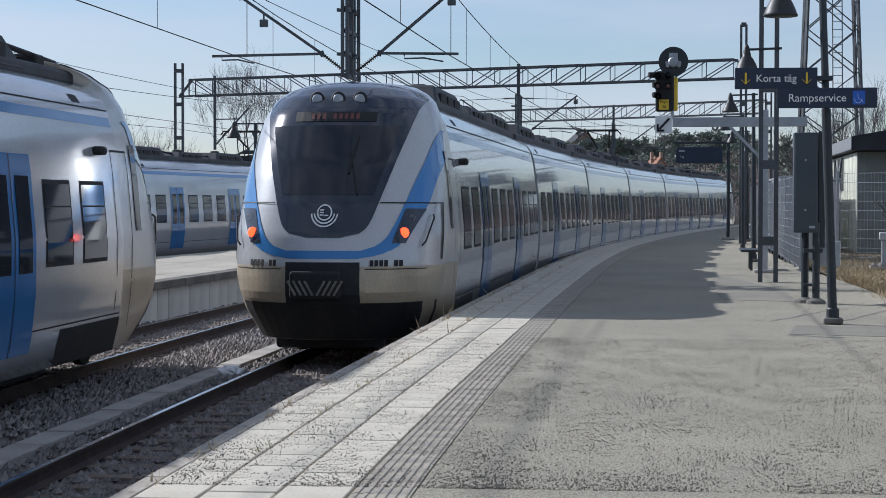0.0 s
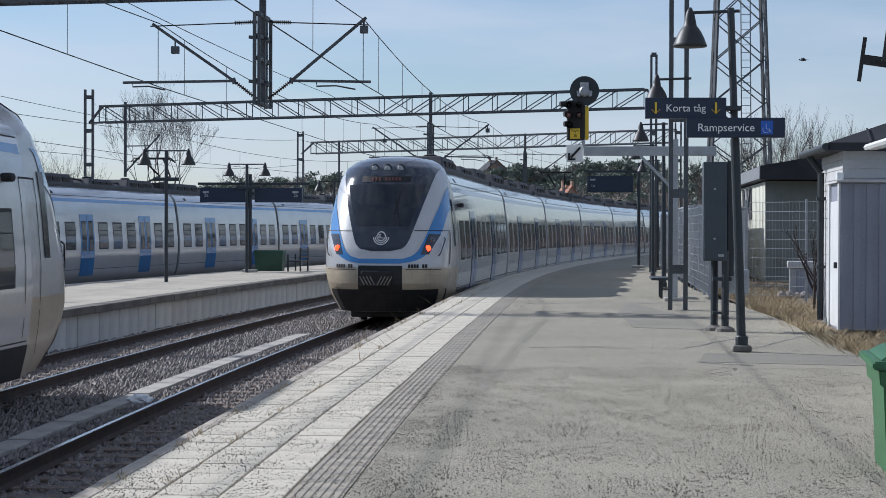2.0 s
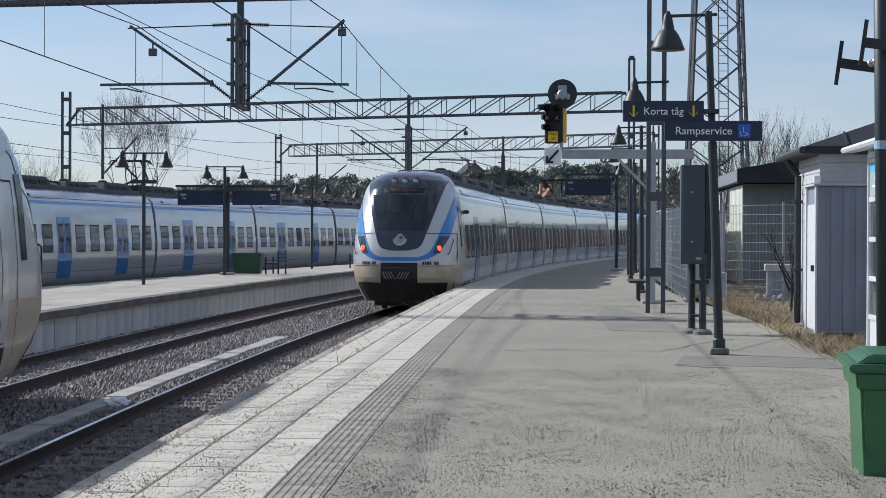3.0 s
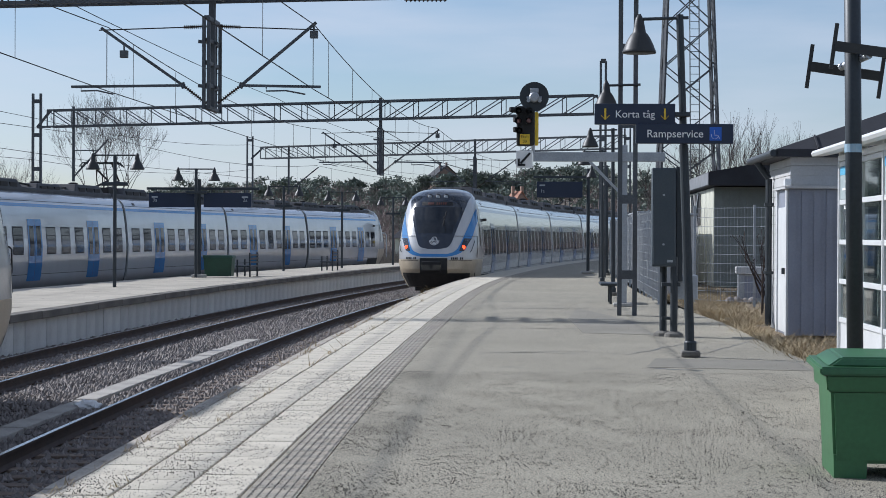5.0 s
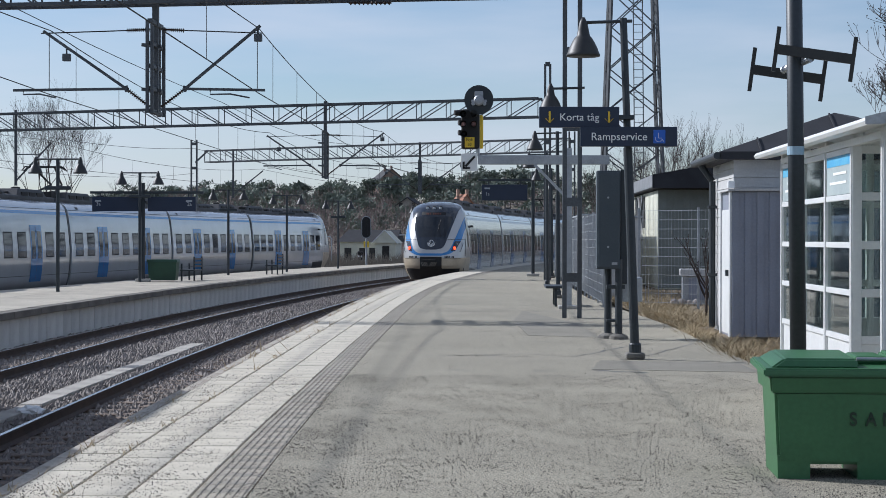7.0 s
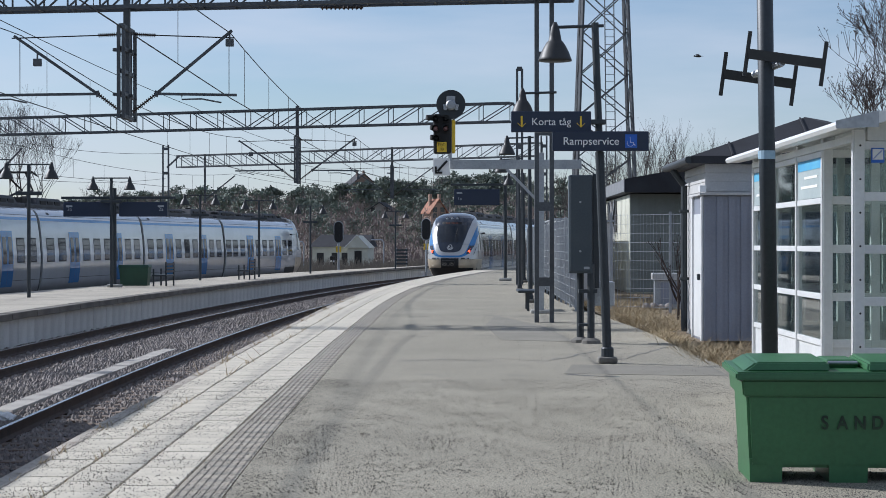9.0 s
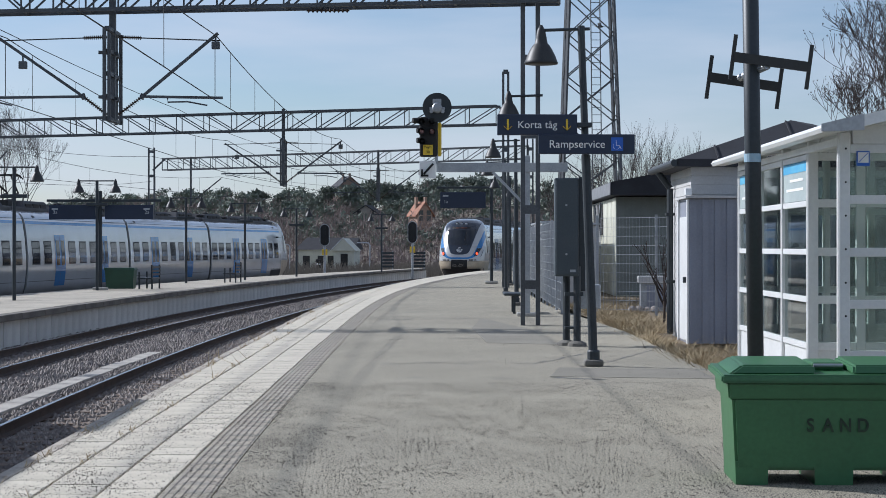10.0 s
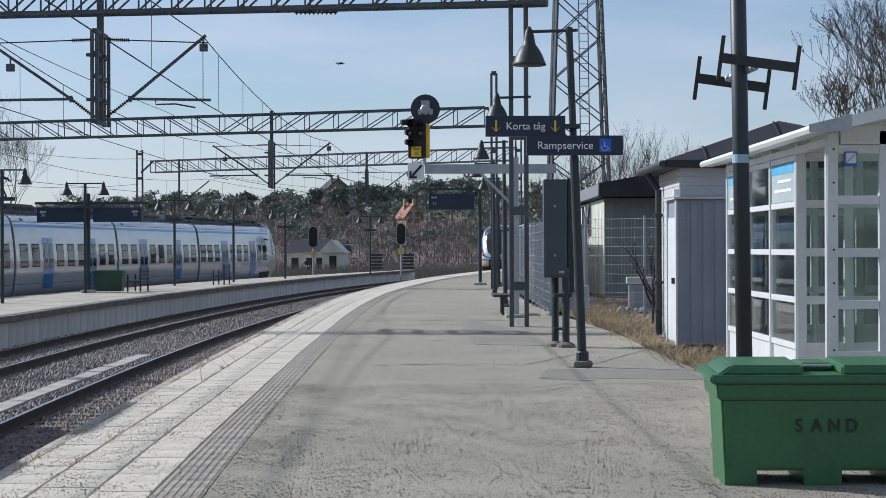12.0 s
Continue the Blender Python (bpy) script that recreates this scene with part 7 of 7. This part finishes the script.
seam([(-1.0, 25.0), (-0.4, 25.3), (0.5, 25.0)], 0.02)
seam([(1.7, 24.4), (2.2, 25.6), (3.1, 28.4)], 0.015)
# short dash: a cast shadow drawn in the tar colour
seam([(1.2, 22.45), (1.85, 22.1)], 0.05)
seam([(-1.2, 31.6), (0.3, 32.0), (1.4, 31.4)], 0.025)
seam([(-1.6, 40.2), (0.4, 40.9), (1.5, 40.4)], 0.04)

# ---- paving of the platform edge, piece by piece ----
paving = thing("edge_paving", Matrix(), "pale concrete tiles with sandy joints along the platform edge", "paving", kind="structure")
L0 = -31.0
BANDS = ((-0.085, -0.432), (-0.448, -0.838), (-0.852, -1.242))


def tile_mesh(w, l, name, mat):
    bm = bmesh.new()
    box(bm, -w / 2, -l / 2, -0.045, w / 2, l / 2, 0.0)
    top = [e for e in bm.edges if all(v.co.z > -0.01 for v in e.verts)]
    bmesh.ops.bevel(bm, geom=top, offset=0.006, segments=1, affect="EDGES")
    me = bpy.data.meshes.new(name)
    bm.to_mesh(me)
    bm.free()
    me.materials.append(mat)
    return me


def lay(me, name, s, o, dz=0.0):
    ob = new(name, me)
    ob.parent = paving
    ob.matrix_basis = arc_pose(s, o + slide(s), dz) @ pose(0, 0, 0, rnd.uniform(-0.2, 0.2), rnd.uniform(-0.25, 0.25), math.degrees(slide(s + 0.25) - slide(s - 0.25)) * 2 + rnd.uniform(-0.2, 0.2))


rnd = random.Random(21)
far = bmesh.new()
for (a, b) in BANDS:
    w = abs(a - b)
    me = tile_mesh(w, 0.485, "tile", TILE)
    stag = 0.25 if a == BANDS[1][0] else 0.0
    for i in range(270):
        s = L0 + 0.5 * i + stag
        if i < 100:
            lay(me, "tile", s, (a + b) / 2, rnd.uniform(-0.003, 0.002))
        else:
            m = arc_pose(s, (a + b) / 2 + slide(s))
            box(far, -w / 2, -0.2425, -0.04, w / 2, 0.2425, 0.0, m)
tagged(part("far_tiles", far, TILE, paving), kind="stuff")
far = bmesh.new()
me = tile_mesh(0.12, 0.985, "edge_stone", KERB)
for i in range(136):
    s = L0 + i
    if i < 80:
        lay(me, "edge_stone", s, -0.02, rnd.uniform(-0.004, 0.004))
    else:
        box(far, -0.06, -0.49, -0.12, 0.06, 0.49, 0.0, arc_pose(s, -0.02 + slide(s)))
tagged(part("far_edge_stones", far, KERB, paving), kind="stuff")
# ribbed slabs
bm = bmesh.new()
prof = [(-0.17, -0.04), (-0.17, 0.0)]
for k in range(6):
    c = -0.14 + 0.056 * k
    prof += [(c - 0.017, 0.001), (c - 0.010, 0.006), (c + 0.010, 0.006), (c + 0.017, 0.001)]
prof += [(0.17, 0.0), (0.17, -0.04)]
ra = [bm.verts.new((x, -0.194, z)) for x, z in prof]
rb = [bm.verts.new((x, 0.194, z)) for x, z in prof]
for i in range(len(prof)):
    j = (i + 1) % len(prof)
    bm.faces.new((ra[i], ra[j], rb[j], rb[i]))
bm.faces.new(ra)
bm.faces.new(rb[::-1])
bmesh.ops.recalc_face_normals(bm, faces=bm.faces)
rib = bpy.data.meshes.new("tactile_slab")
bm.to_mesh(rib)
bm.free()
rib.materials.append(TACTILE)
for i in range(240):
    lay(rib, "tactile_slab", L0 + 0.4 * i, -1.43, rnd.uniform(-0.002, 0.001))
far = bmesh.new()
sweep(far, rect(-1.26, -1.60, -0.04, 0.006), L0 + 96, 105, 2.0, slide)
tagged(part("far_tactile_strip", far, TACTILE, paving), kind="stuff")

# wall panels of the island platform
panel = tile_mesh(0.74, 0.822, "wall_panel", WALLPANEL)
for i in range(169):
    ob = new("wall_panel", panel)
    ob.parent = island
    off = 0.432 if i % 2 == 0 else 1.262
    ob.matrix_basis = arc_pose(3.75 - 42 + 1.68 * (i // 2) + off, FAR + 0.03, -0.61) @ pose(0, 0, 0, 0, 90, 0) @ pose(rnd.uniform(-0.01, 0.01), 0, rnd.uniform(-0.004, 0.008))

# ---- gulls ----


def gull(label):
    g = thing("gull", Matrix(), label, "bird", "gulls")
    bm = bmesh.new()
    bmesh.ops.create_uvsphere(bm, u_segments=12, v_segments=8, radius=0.1, matrix=Matrix.Diagonal((0.75, 2.3, 0.75, 1)))
    bmesh.ops.create_uvsphere(bm, u_segments=10, v_segments=6, radius=0.06, matrix=pose(0, 0.26, 0.03))
    part("body", bm, LAMPGREY, g, smooth=True)
    bm = bmesh.new()
    rod(bm, (0, 0.3, 0.02), (0, 0.39, 0.0), 0.018, 6, 0.004)
    part("beak", bm, SIGNYELLOW, g)
    bm = bmesh.new()
    box(bm, -0.06, -0.38, -0.01, 0.06, -0.2, 0.01)
    part("tail", bm, LAMPGREY, g)
    wings = []
    for sx in (-1, 1):
        bm = bmesh.new()
        pts = [(0.03, 0.10), (0.32, 0.16), (0.66, 0.02), (0.70, -0.02), (0.34, -0.02), (0.03, -0.12)]
        zz = [0.03, 0.12, 0.05, 0.05, 0.11, 0.02]
        top = [bm.verts.new((sx * x, y, z + 0.008)) for (x, y), z in zip(pts, zz)]
        low = [bm.verts.new((sx * x, y, z - 0.008)) for (x, y), z in zip(pts, zz)]
        bm.faces.new(top)
        bm.faces.new(low[::-1])
        for i in range(6):
            bm.faces.new((top[i], low[i], low[(i + 1) % 6], top[(i + 1) % 6]))
        wings.append((part("wing", bm, LAMPGREY, g), sx))
    return g, wings


gull_a = gull("grey gull gliding past the tower")
gull_b = gull("grey gull flapping across the tracks")

# ---- motion of the departing train and the gulls ----
TRAIN = [(0, -13.8), (1, -4.4), (1.5, 0.3), (2.5, 9.3), (4, 22.6), (5.5, 36.6), (6.5, 46.4), (8, 61.4), (9.5, 77.5), (10.5, 89.2), (12, 108.0)]
GULL_A = [(0, 17.92, 125.0, 10.49), (1.2, 15.72, 125.0, 12.34), (1.6, 14.25, 125.0, 12.89), (2.0, 13.66, 125.0, 13.3), (2.4, 12.71, 125.0, 13.5), (2.8, 11.45, 125.0, 13.97), (3.2, 10.37, 125.0, 14.3), (4.8, 3.369999999999999, 125.0, 24.0), (8, -20.0, 120.0, 60.0), (12, -60.0, 110.0, 90.0)]
GULL_B = [(0, 120.0, 140.0, 30.0), (6, 62.0, 128.0, 20.0), (8, 27.86, 125.0, 12.5), (8.8, 16.86, 125.0, 14.13), (9.2, 15.15, 125.0, 14.88), (9.6, 12.93, 125.0, 15.63), (10.0, 10.07, 125.0, 16.81), (10.4, 7.08, 125.0, 17.61), (10.8, 3.77, 125.0, 17.58), (11.2, 0.33, 125.0, 16.97), (11.6, -3.38, 125.0, 15.96), (12, -7.03, 125.0, 14.42)]


def motions():
    for car, off in rake:
        length = END if off in (0.0, END * 2 + MID * 4) else MID
        rows = []
        for t, s in TRAIN:
            if car is lead:
                rows.append((t, on_arc(s + off - END, T1, END, True)))
            else:
                rows.append((t, on_arc(s + off, T1, length)))
        walk(car, rows)
    for (g, wings), path, beat in ((gull_a, GULL_A, 0.8), (gull_b, GULL_B, 0.4)):
        walk(g, [(t, pose(x, y, z, 0, -8, 78)) for t, x, y, z in path])
        for w, sx in wings:
            walk(w, [(i * beat, pose(0, 0, 0, 0, sx * (-18 if i % 2 else 12), 0)) for i in range(int(12 / beat) + 1)])


motions()
